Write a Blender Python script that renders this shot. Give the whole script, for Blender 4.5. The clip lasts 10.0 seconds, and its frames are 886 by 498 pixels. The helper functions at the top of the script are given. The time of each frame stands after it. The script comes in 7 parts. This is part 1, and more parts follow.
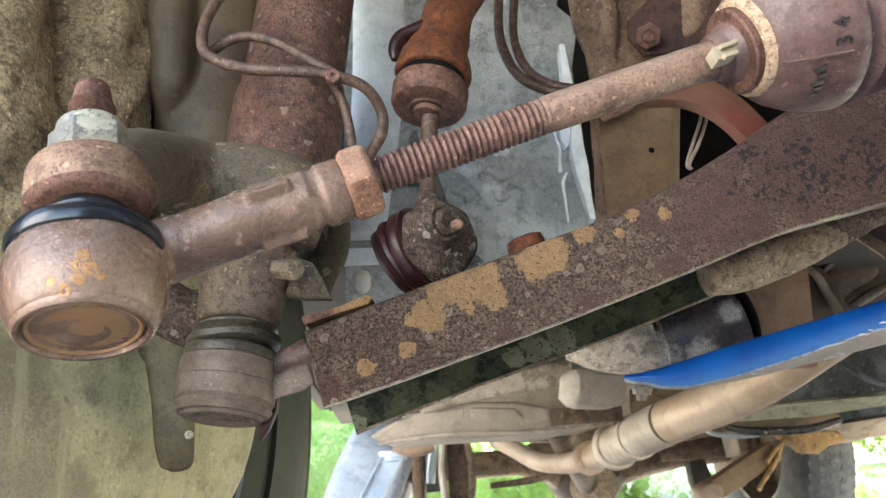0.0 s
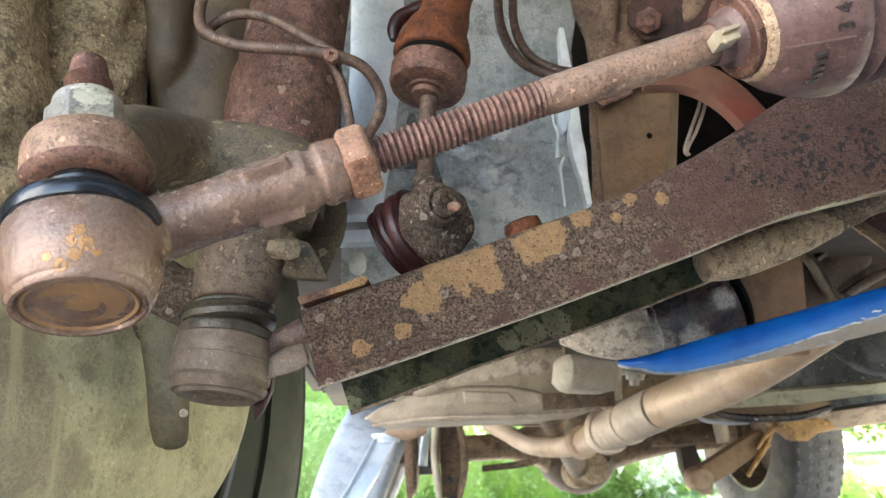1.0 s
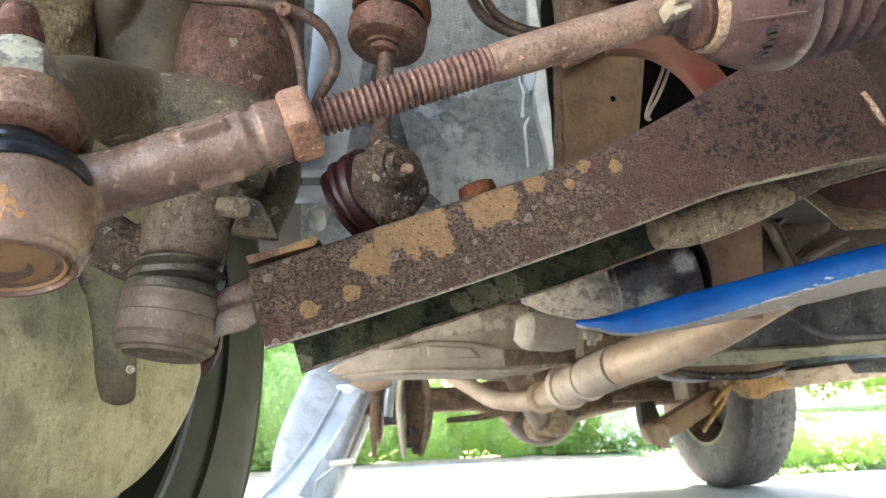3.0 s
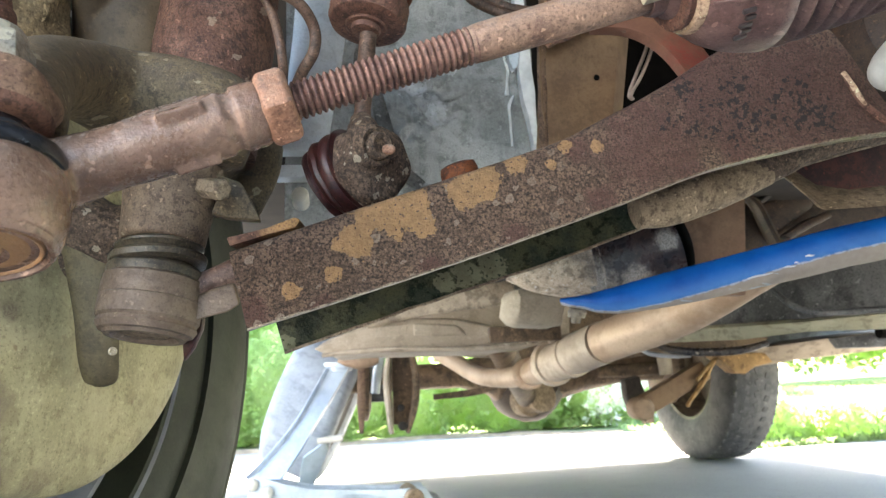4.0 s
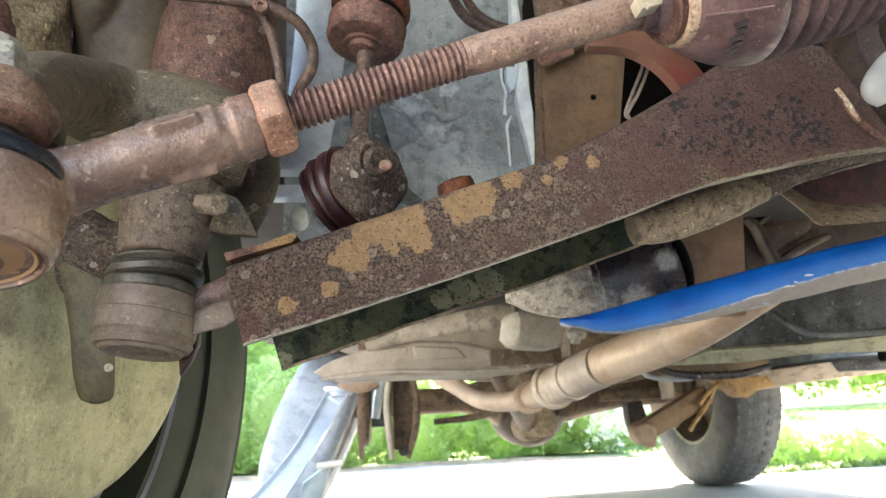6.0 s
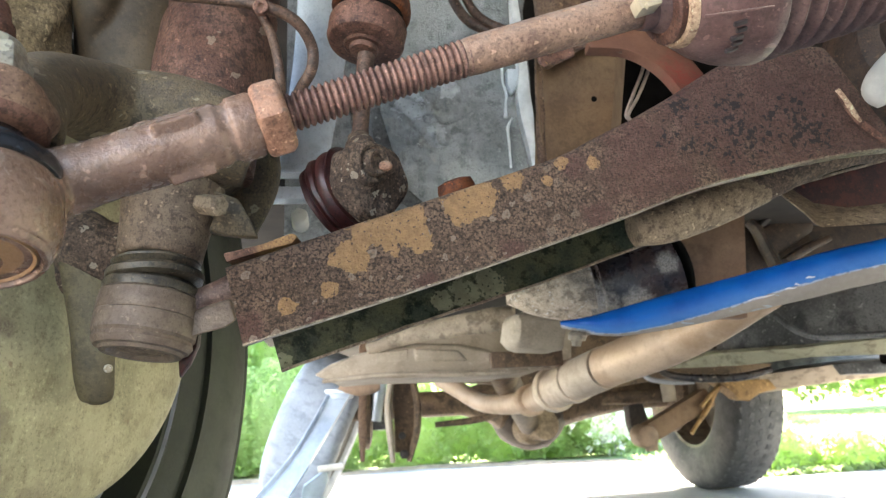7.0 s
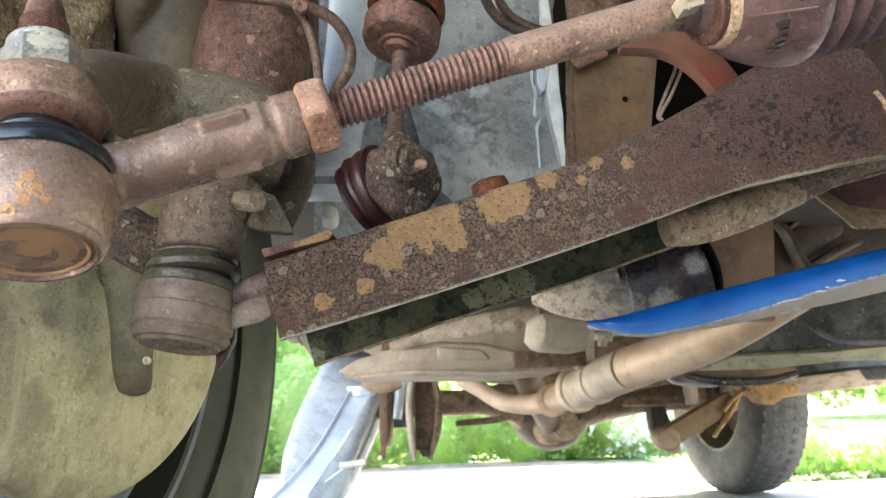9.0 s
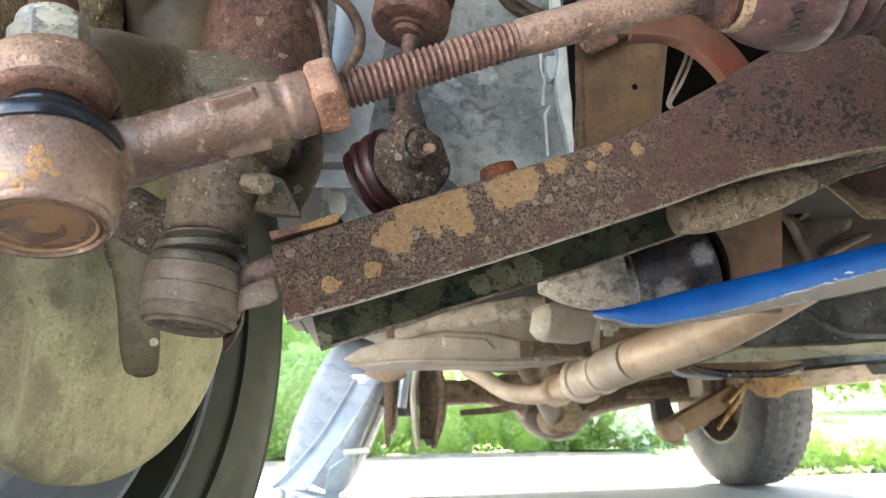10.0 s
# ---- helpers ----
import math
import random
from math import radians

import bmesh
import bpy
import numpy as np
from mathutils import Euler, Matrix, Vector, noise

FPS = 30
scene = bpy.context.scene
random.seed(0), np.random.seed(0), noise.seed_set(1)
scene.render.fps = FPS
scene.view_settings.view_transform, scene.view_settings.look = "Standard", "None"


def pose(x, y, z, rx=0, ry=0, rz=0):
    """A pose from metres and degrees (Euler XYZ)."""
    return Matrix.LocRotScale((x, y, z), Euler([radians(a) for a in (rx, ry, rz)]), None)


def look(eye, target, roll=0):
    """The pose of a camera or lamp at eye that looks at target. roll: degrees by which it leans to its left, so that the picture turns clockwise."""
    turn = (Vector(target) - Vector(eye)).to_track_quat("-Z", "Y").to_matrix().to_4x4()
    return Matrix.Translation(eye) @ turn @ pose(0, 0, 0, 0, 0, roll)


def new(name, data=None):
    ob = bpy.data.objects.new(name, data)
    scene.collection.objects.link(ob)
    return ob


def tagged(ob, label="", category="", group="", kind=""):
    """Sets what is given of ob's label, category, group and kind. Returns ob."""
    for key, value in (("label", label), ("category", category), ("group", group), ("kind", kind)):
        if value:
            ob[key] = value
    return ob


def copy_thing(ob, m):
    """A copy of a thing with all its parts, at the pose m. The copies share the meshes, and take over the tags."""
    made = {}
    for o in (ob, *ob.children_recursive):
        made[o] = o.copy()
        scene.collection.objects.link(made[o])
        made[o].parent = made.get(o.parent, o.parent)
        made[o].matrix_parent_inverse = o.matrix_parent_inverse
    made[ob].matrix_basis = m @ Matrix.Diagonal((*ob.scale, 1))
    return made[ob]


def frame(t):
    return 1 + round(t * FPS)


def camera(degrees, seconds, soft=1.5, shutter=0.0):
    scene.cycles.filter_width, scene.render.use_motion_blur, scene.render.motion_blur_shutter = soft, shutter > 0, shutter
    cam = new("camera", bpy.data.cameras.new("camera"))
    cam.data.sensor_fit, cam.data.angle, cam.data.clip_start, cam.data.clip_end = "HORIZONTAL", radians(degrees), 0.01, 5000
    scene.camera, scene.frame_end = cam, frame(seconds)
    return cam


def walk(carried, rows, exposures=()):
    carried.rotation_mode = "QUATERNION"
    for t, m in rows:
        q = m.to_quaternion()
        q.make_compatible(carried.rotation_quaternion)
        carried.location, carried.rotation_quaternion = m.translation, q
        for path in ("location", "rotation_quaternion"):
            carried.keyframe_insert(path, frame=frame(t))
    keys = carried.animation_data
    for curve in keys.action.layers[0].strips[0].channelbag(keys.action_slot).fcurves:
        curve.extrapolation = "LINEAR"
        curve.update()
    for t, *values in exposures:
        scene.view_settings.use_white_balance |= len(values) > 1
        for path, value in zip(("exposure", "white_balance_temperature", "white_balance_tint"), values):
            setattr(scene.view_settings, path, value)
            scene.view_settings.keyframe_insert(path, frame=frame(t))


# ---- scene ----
cam = camera(61.2, 10.0, 1.3)
cam.data.dof.use_dof, cam.data.dof.focus_distance, cam.data.dof.aperture_fstop = True, 0.37, 25.0
PATH = [
    (0, (0.004, 0.011, 0.327), (0.205, 1.914, 0.909), -4.2),
    (0.5, (0.002, 0.014, 0.325), (0.213, 1.923, 0.880), -3.7),
    (1, (0.003, 0.012, 0.326), (0.216, 1.926, 0.867), -3.5),
    (1.5, (0.003, 0.013, 0.326), (0.222, 1.929, 0.859), -3.3),
    (2, (0.004, 0.012, 0.324), (0.224, 1.929, 0.848), -2.7),
    (2.5, (0.013, 0.006, 0.323), (0.249, 1.932, 0.807), -1.9),
    (2.7, (0.015, 0.009, 0.326), (0.272, 1.938, 0.785), -2.1),
    (3.8, (0.015, 0.012, 0.336), (0.319, 1.960, 0.673), -2.8),
    (4, (0.018, 0.009, 0.333), (0.332, 1.952, 0.686), -2.9),
    (4.5, (0.019, 0.011, 0.336), (0.349, 1.947, 0.717), -3.6),
    (5, (0.020, 0.005, 0.335), (0.340, 1.940, 0.728), -3.7),
    (5.5, (0.020, 0.008, 0.330), (0.336, 1.940, 0.739), -3.1),
    (7, (0.021, 0.010, 0.326), (0.330, 1.939, 0.754), -3.0),
    (7.5, (0.020, 0.009, 0.326), (0.328, 1.938, 0.756), -2.7),
    (8, (0.017, 0.011, 0.325), (0.323, 1.940, 0.756), -2.4),
    (8.5, (0.017, 0.010, 0.326), (0.308, 1.941, 0.757), -2.3),
    (9, (0.013, 0.008, 0.325), (0.268, 1.945, 0.753), -2.0),
    (9.5, (0.012, 0.012, 0.322), (0.249, 1.955, 0.735), -1.4),
    (10, (0.012, 0.010, 0.322), (0.252, 1.954, 0.726), -1.3),
]
walk(cam, [(t, look(eye, target, roll)) for t, eye, target, roll in PATH], [(0.0, 3.90, 7000, 10), (10.0, 3.90, 7000, 10)])
V = Vector

# ---- light ----
world = bpy.data.worlds.new("sky")
scene.world = world
world.use_nodes = True
wn = world.node_tree.nodes
sky = wn.new("ShaderNodeTexSky")
sky.sky_type = "NISHITA"
sky.sun_disc = False
sky.sun_elevation, sky.sun_rotation = radians(40), radians(15)
wn["Background"].inputs[1].default_value = 0.11
world.node_tree.links.new(sky.outputs[0], wn["Background"].inputs[0])
sun_data = bpy.data.lights.new("sun", "SUN")
sun_data.energy, sun_data.angle, sun_data.color = 4.2, radians(6), (1.0, 0.95, 0.88)
sun = new("sun", sun_data)
sun.matrix_world = look((1.6, 6, 5.2), (0, 0, 0))


# ---- materials ----
def shader(name):
    m = bpy.data.materials.new(name)
    m.use_nodes = True
    nt = m.node_tree
    return m, nt, nt.nodes["Principled BSDF"]


def node(nt, kind, **values):
    n = nt.nodes.new(kind)
    for key, value in values.items():
        n.inputs[key.replace("_", " ")].default_value = value
    return n


def coords(nt):
    return nt.nodes.new("ShaderNodeTexCoord").outputs["Object"]


def noise_fac(nt, vec, scale, detail=4.0, rough=0.6, shift=0.0):
    if shift:
        mp = nt.nodes.new("ShaderNodeMapping")
        mp.inputs["Location"].default_value = (shift, shift * 0.7, -shift)
        nt.links.new(vec, mp.inputs[0])
        vec = mp.outputs[0]
    n = node(nt, "ShaderNodeTexNoise", Scale=scale, Detail=detail, Roughness=rough)
    nt.links.new(vec, n.inputs["Vector"])
    return n.outputs["Fac"]


def ramp(nt, fac, lo, hi):
    """0 below lo, 1 above hi; turned round where hi is below lo."""
    n = nt.nodes.new("ShaderNodeMapRange")
    n.interpolation_type = "SMOOTHSTEP"
    n.inputs[1].default_value, n.inputs[2].default_value = min(lo, hi), max(lo, hi)
    n.inputs[3].default_value, n.inputs[4].default_value = (0, 1) if lo < hi else (1, 0)
    nt.links.new(fac, n.inputs[0])
    return n.outputs[0]


def maths(nt, op, a, b=0.0):
    n = nt.nodes.new("ShaderNodeMath")
    n.operation = op
    for i, v in enumerate((a, b)):
        if isinstance(v, (int, float)):
            n.inputs[i].default_value = v
        else:
            nt.links.new(v, n.inputs[i])
    return n.outputs[0]


def mix(nt, fac, a, b):
    n = nt.nodes.new("ShaderNodeMix")
    n.data_type = "RGBA"
    for i, v in ((0, fac), (6, a), (7, b)):
        if isinstance(v, (int, float)):
            n.inputs[i].default_value = v
        elif isinstance(v, tuple):
            n.inputs[i].default_value = (*v, 1)
        else:
            nt.links.new(v, n.inputs[i])
    return n.outputs[2]


def near_points(nt, vec, centres):
    """The least distance in metres, scaled by each point's radius: 1 on the rim."""
    best = None
    for c, r in centres:
        n = nt.nodes.new("ShaderNodeVectorMath")
        n.operation = "DISTANCE"
        nt.links.new(vec, n.inputs[0])
        n.inputs[1].default_value = tuple(c)
        d = maths(nt, "DIVIDE", n.outputs["Value"], r)
        best = d if best is None else maths(nt, "MINIMUM", best, d)
    return best


def bumped(nt, bsdf, heights, strength=0.5):
    total = None
    for h, k in heights:
        h = maths(nt, "MULTIPLY", h, k)
        total = h if total is None else maths(nt, "ADD", total, h)
    b = node(nt, "ShaderNodeBump", Strength=strength, Distance=0.001)
    nt.links.new(total, b.inputs["Height"])
    nt.links.new(b.outputs[0], bsdf.inputs["Normal"])


def rich(colour, k):
    """The colour with its saturation raised by k."""
    g = sum(colour) / 3
    r_, g_, b_ = (max(0.004, g + (v - g) * k) for v in colour)
    return (r_ * 1.08, g_ * 0.97, b_ * 0.88) if r_ > b_ * 1.15 else (r_, g_, b_)


def grimy(name, base, alt, dark, size=1.0, rough=0.8, metal=0.0, bump=0.6, rings=0.0, ring_colour=(0.42, 0.34, 0.25),
          flakes=0.0, flake_colour=(0.45, 0.24, 0.09), patches=(), patch_colour=(0.44, 0.25, 0.09), pits=(), dust=0.0,
          dust_colour=(0.42, 0.36, 0.29), streak=False, grain=0.7, specks=0.7, blotch=0.7, relief=1.0, stains=(), stain_colour=(0.09, 0.035, 0.03), stain=0.7, ring_scale=140.0, ring_flat=False, ring_end=None, grit=0.0, grit_size=0.0016):
    """Old dirty metal: two tones of colour, dark grain, pale mineral rings, rust flakes and patches, black pits, top dust.
    size is the size of the cloudy variation in units of 25 mm."""
    base, alt, dark = (rich(v, 1.3) for v in (base, alt, dark))
    dark = tuple(v * 0.75 for v in dark)
    m, nt, bsdf = shader(name)
    vec = coords(nt)
    big = noise_fac(nt, vec, 40 / size, 5, 0.62)
    mid = noise_fac(nt, vec, 150 / size, 5, 0.65, 3.1)
    fine = noise_fac(nt, vec, 700 / size ** 0.5, 4, 0.7, 7.7)
    col = mix(nt, ramp(nt, big, 0.40, 0.60), base, alt)
    col = mix(nt, maths(nt, "MULTIPLY", ramp(nt, mid, 0.50, 0.62), blotch), col, dark)
    col = mix(nt, maths(nt, "MULTIPLY", ramp(nt, fine, 0.53, 0.63), grain), col, dark)
    pale = tuple(min(0.75, v * 1.5) for v in alt)
    col = mix(nt, maths(nt, "MULTIPLY", ramp(nt, fine, 0.43, 0.33), grain * 0.8), col, pale)
    speck = noise_fac(nt, vec, 260 / size ** 0.5, 2, 0.5, 13.1)
    col = mix(nt, maths(nt, "MULTIPLY", ramp(nt, speck, 0.66, 0.70), specks), col, tuple(min(0.8, v * 2.0) for v in alt))
    heights = [(mid, 1.0), (fine, relief)]
    if grit:
        cells = node(nt, "ShaderNodeTexVoronoi", Scale=1 / grit_size, Randomness=1.0)
        shaken = nt.nodes.new("ShaderNodeVectorMath")
        shaken.operation = "ADD"
        lump = nt.nodes.new("ShaderNodeVectorMath")
        lump.operation = "SCALE"
        soft_noise = node(nt, "ShaderNodeTexNoise", Scale=0.6 / grit_size, Detail=2.0)
        nt.links.new(vec, soft_noise.inputs["Vector"])
        nt.links.new(soft_noise.outputs["Color"], lump.inputs[0])
        lump.inputs["Scale"].default_value = grit_size * 1.3
        nt.links.new(vec, shaken.inputs[0])
        nt.links.new(lump.outputs[0], shaken.inputs[1])
        nt.links.new(shaken.outputs[0], cells.inputs["Vector"])
        gap = ramp(nt, cells.outputs["Distance"], 0.50, 0.78)
        crust = ramp(nt, big, 0.36, 0.56)
        gap = maths(nt, "MULTIPLY", gap, maths(nt, "ADD", 0.45, maths(nt, "MULTIPLY", crust, 0.55)))
        col = mix(nt, maths(nt, "MULTIPLY", gap, 0.85 * grit), col, tuple(v * 0.55 for v in dark))
        top = maths(nt, "MULTIPLY", ramp(nt, cells.outputs["Distance"], 0.34, 0.08), 0.30 * grit)
        col = mix(nt, top, col, pale)
        heights.append((maths(nt, "SUBTRACT", 1.0, cells.outputs["Distance"]), 0.9 * grit))
    if dust:
        up = nt.nodes.new("ShaderNodeNewGeometry")
        sep = nt.nodes.new("ShaderNodeSeparateXYZ")
        nt.links.new(up.outputs["Normal"], sep.inputs[0])
        f = maths(nt, "MULTIPLY", ramp(nt, sep.outputs[2], -0.3, 0.9), dust)
        f = maths(nt, "MULTIPLY", f, ramp(nt, mid, 0.3, 0.6))
        col = mix(nt, f, col, dust_colour)
    if stains:
        d = near_points(nt, vec, stains)
        d = maths(nt, "ADD", d, maths(nt, "MULTIPLY", maths(nt, "SUBTRACT", noise_fac(nt, vec, 90, 5, 0.65, 6.2), 0.5), 1.6))
        k = maths(nt, "MULTIPLY", ramp(nt, d, 1.25, 0.45), maths(nt, "ADD", 0.35, maths(nt, "MULTIPLY", ramp(nt, fine, 0.62, 0.40), 0.65)))
        col = mix(nt, maths(nt, "MULTIPLY", k, stain), col, stain_colour)
    if streak:
        mp = nt.nodes.new("ShaderNodeMapping")
        mp.inputs["Scale"].default_value = (1, 1, 0.08)
        nt.links.new(vec, mp.inputs[0])
        s = noise_fac(nt, mp.outputs[0], 120 / size, 4, 0.6, 1.3)
        col = mix(nt, maths(nt, "MULTIPLY", ramp(nt, s, 0.52, 0.7), 0.6), col, alt)
    if flakes:
        f = noise_fac(nt, vec, 95 / size, 3, 0.55, 11.3)
        k = ramp(nt, f, 0.72 - 0.12 * flakes, 0.76 - 0.12 * flakes)
        col = mix(nt, maths(nt, "MULTIPLY", k, 0.9), col, flake_colour)
        heights.append((k, 0.8))
    if rings:
        vo = node(nt, "ShaderNodeTexVoronoi", Scale=ring_scale)
        wob = nt.nodes.new("ShaderNodeVectorMath")
        wob.operation = "ADD"
        nt.links.new(vec, wob.inputs[0])
        w = noise_fac(nt, vec, 330, 2, 0.5, 5.0)
        cmb = nt.nodes.new("ShaderNodeCombineXYZ")
        for i in range(3):
            nt.links.new(maths(nt, "MULTIPLY", w, 0.006), cmb.inputs[i])
        nt.links.new(cmb.outputs[0], wob.inputs[1])
        if ring_flat:
            vo.voronoi_dimensions = "2D"
            parts, joined = nt.nodes.new("ShaderNodeSeparateXYZ"), nt.nodes.new("ShaderNodeCombineXYZ")
            nt.links.new(wob.outputs[0], parts.inputs[0])
            nt.links.new(parts.outputs[0], joined.inputs[0])
            nt.links.new(parts.outputs[2], joined.inputs[1])
            nt.links.new(joined.outputs[0], vo.inputs["Vector"])
        else:
            nt.links.new(wob.outputs[0], vo.inputs["Vector"])
        bw = nt.nodes.new("ShaderNodeRGBToBW")
        nt.links.new(vo.outputs["Color"], bw.inputs[0])
        rad = maths(nt, "MULTIPLY", ramp(nt, bw.outputs[0], 1.0 - 0.75 * rings, 0.88), 0.26 if ring_flat else 0.42)
        inside = maths(nt, "LESS_THAN", vo.outputs["Distance"], rad)
        core = maths(nt, "LESS_THAN", vo.outputs["Distance"], maths(nt, "MULTIPLY", rad, 0.35))
        shade = maths(nt, "MULTIPLY", inside, maths(nt, "SUBTRACT", 0.8, maths(nt, "MULTIPLY", core, 0.45)))
        if ring_end is not None:
            along = nt.nodes.new("ShaderNodeSeparateXYZ")
            nt.links.new(vec, along.inputs[0])
            shade = maths(nt, "MULTIPLY", shade, ramp(nt, maths(nt, "ADD", along.outputs[0], maths(nt, "MULTIPLY", big, 0.08)), ring_end + 0.07, ring_end))
        col = mix(nt, shade, col, ring_colour)
        heights.append((inside, 0.35))
    if patches:
        d = near_points(nt, vec, patches)
        e = maths(nt, "ADD", d, maths(nt, "MULTIPLY", maths(nt, "SUBTRACT", noise_fac(nt, vec, 110, 5, 0.65, 2.2), 0.5), 2.2))
        k = ramp(nt, e, 0.86, 0.80)
        hole = ramp(nt, noise_fac(nt, vec, 420, 2, 0.5, 9.0), 0.66, 0.62)
        k = maths(nt, "MULTIPLY", k, hole)
        tone = mix(nt, ramp(nt, mid, 0.35, 0.65), patch_colour, tuple(c * 0.72 for c in patch_colour))
        col = mix(nt, maths(nt, "MULTIPLY", k, 0.95), col, tone)
        heights.append((k, 1.2))
    if pits:
        d = near_points(nt, vec, pits)
        e = maths(nt, "SUBTRACT", noise_fac(nt, vec, 260, 5, 0.66, 4.4), maths(nt, "MULTIPLY", d, 0.085))
        k = ramp(nt, e, 0.478, 0.490)
        col = mix(nt, maths(nt, "MULTIPLY", k, 0.93), col, (0.018, 0.012, 0.014))
        heights.append((k, -0.6))
    nt.links.new(col, bsdf.inputs["Base Color"])
    r = maths(nt, "ADD", rough - 0.2, maths(nt, "MULTIPLY", mid, 0.25))
    nt.links.new(r, bsdf.inputs["Roughness"])
    bsdf.inputs["Metallic"].default_value = metal
    bsdf.inputs["Specular IOR Level"].default_value = 0.5
    if bump:
        bumped(nt, bsdf, heights, bump)
    return m


def plain(name, colour, rough=0.6, metal=0.0, vary=0.15, scale=60.0, bump=0.1):
    m, nt, bsdf = shader(name)
    vec = coords(nt)
    n = noise_fac(nt, vec, scale, 4, 0.6)
    n2 = noise_fac(nt, vec, scale * 9, 3, 0.6, 2.0)
    col = mix(nt, ramp(nt, n, 0.3, 0.7), tuple(c * (1 - vary) for c in colour), tuple(min(1, c * (1 + vary)) for c in colour))
    col = mix(nt, maths(nt, "MULTIPLY", ramp(nt, n2, 0.55, 0.8), vary * 1.6), col, tuple(c * 0.45 for c in colour))
    nt.links.new(col, bsdf.inputs["Base Color"])
    bsdf.inputs["Roughness"].default_value = rough
    bsdf.inputs["Metallic"].default_value = metal
    if bump:
        bumped(nt, bsdf, [(n, 1.0), (n2, 0.5)], bump)
    return m


M_ROD = grimy("rusty_rod_steel", (0.150, 0.099, 0.079), (0.285, 0.207, 0.165), (0.066, 0.040, 0.033), 0.9, 0.52, 0.15, 0.6,
              flakes=0.25, flake_colour=(0.42, 0.26, 0.15), dust=0.5, dust_colour=(0.42, 0.325, 0.265), blotch=0.4, grain=0.6, specks=0.6)
M_THREAD = grimy("rusty_thread", (0.138, 0.086, 0.076), (0.215, 0.142, 0.122), (0.06, 0.035, 0.03), 0.7, 0.6, 0.2, 0.35)
M_NUT = grimy("orange_rust_nut", (0.20, 0.115, 0.082), (0.29, 0.185, 0.14), (0.11, 0.058, 0.042), 0.7, 0.75, 0.1, 0.45, dust=0.4)
M_CAP = grimy("rust_ring_cap", (0.235, 0.152, 0.095), (0.275, 0.180, 0.110), (0.19, 0.112, 0.068), 0.8, 0.45, 0.05, 0.4, flakes=0.04,
              flake_colour=(0.42, 0.20, 0.07), grain=0.3, specks=0.1, blotch=0.12)
M_RUBBER = plain("black_rubber", (0.025, 0.026, 0.028), 0.45, 0, 0.3, 90, 0.15)
M_BOUNCE = plain("bounce_wall_white", (0.62, 0.66, 0.72), 0.8, 0, 0.06, 3, 0.1)
M_DARKBUSH = grimy("dark_brown_bush", (0.026, 0.016, 0.011), (0.048, 0.031, 0.021), (0.010, 0.007, 0.006), 1.2, 0.7, 0, 0.5)
M_RDIFF = grimy("dark_brown_diff", (0.020, 0.013, 0.009), (0.036, 0.025, 0.017), (0.010, 0.007, 0.005), 4.0, 0.8, 0.05, 0.4)
M_GREYDIRT = grimy("mottled_grey_dirt", (0.20, 0.18, 0.15), (0.32, 0.295, 0.25), (0.11, 0.092, 0.075), 5.0, 0.8, 0, 0.5, grain=0.35, specks=0.2)
M_GLOSSRUBBER = plain("glossy_black_rubber", (0.016, 0.017, 0.020), 0.22, 0, 0.3, 60, 0.2)
M_DUSTRUBBER = grimy("dusty_black_rubber", (0.052, 0.047, 0.037), (0.090, 0.080, 0.062), (0.022, 0.019, 0.016), 0.8, 0.5, 0, 0.3)
# darkened olive: the shade inside the shield's slot, put into the colour
M_SLOTSHADE = grimy("olive_slot_shade", (0.066, 0.054, 0.034), (0.105, 0.090, 0.056), (0.034, 0.025, 0.017), 1.6, 0.7, 0.05, 0.4, grain=0.4, specks=0.2, blotch=0.4)
M_STUB = grimy("dark_forged_stub", (0.115, 0.083, 0.072), (0.175, 0.135, 0.117), (0.058, 0.037, 0.033), 1.0, 0.6, 0.1, 0.4, grain=0.5, specks=0.4)
M_BOOT = grimy("dusty_purple_rubber", (0.098, 0.062, 0.059), (0.140, 0.097, 0.091), (0.050, 0.031, 0.030), 1.0, 0.55, 0, 0.25, dust=0.3, grain=0.4, specks=0.5, blotch=0.45)
M_FLAKY = grimy("pale_flaky_ring", (0.40, 0.31, 0.235), (0.50, 0.41, 0.32), (0.17, 0.10, 0.08), 0.5, 0.7, 0, 0.5)
M_CREAM = plain("cream_clip", (0.41, 0.33, 0.22), 0.5, 0, 0.18, 80, 0.2)
M_BOSS = grimy("rusty_boss", (0.150, 0.102, 0.080), (0.26, 0.187, 0.145), (0.068, 0.043, 0.034), 0.9, 0.65, 0.1, 0.5, flakes=0.3,
               flake_colour=(0.46, 0.22, 0.09), blotch=0.4)
M_ZINC = grimy("zinc_nut", (0.42, 0.395, 0.33), (0.62, 0.59, 0.50), (0.24, 0.20, 0.16), 0.8, 0.42, 0.15, 0.2, grain=0.3, specks=0.2, blotch=0.4)
M_KNUCKLE = grimy("olive_cast_iron", (0.090, 0.074, 0.052), (0.136, 0.113, 0.078), (0.040, 0.032, 0.025), 1.2, 0.7, 0.05, 0.8, rings=0.55,
                  ring_colour=(0.31, 0.26, 0.18), ring_scale=110.0, dust=0.15, grit=0.3)
M_NECK = grimy("grey_cast_iron", (0.128, 0.100, 0.077), (0.185, 0.149, 0.117), (0.058, 0.041, 0.033), 0.6, 0.7, 0.1, 0.5, rings=0.3, dust=0.2)
M_BJOINT = grimy("grey_ball_joint", (0.131, 0.107, 0.089), (0.176, 0.148, 0.125), (0.070, 0.054, 0.045), 1.0, 0.62, 0.15, 0.35, grain=0.4, specks=0.4, blotch=0.35)
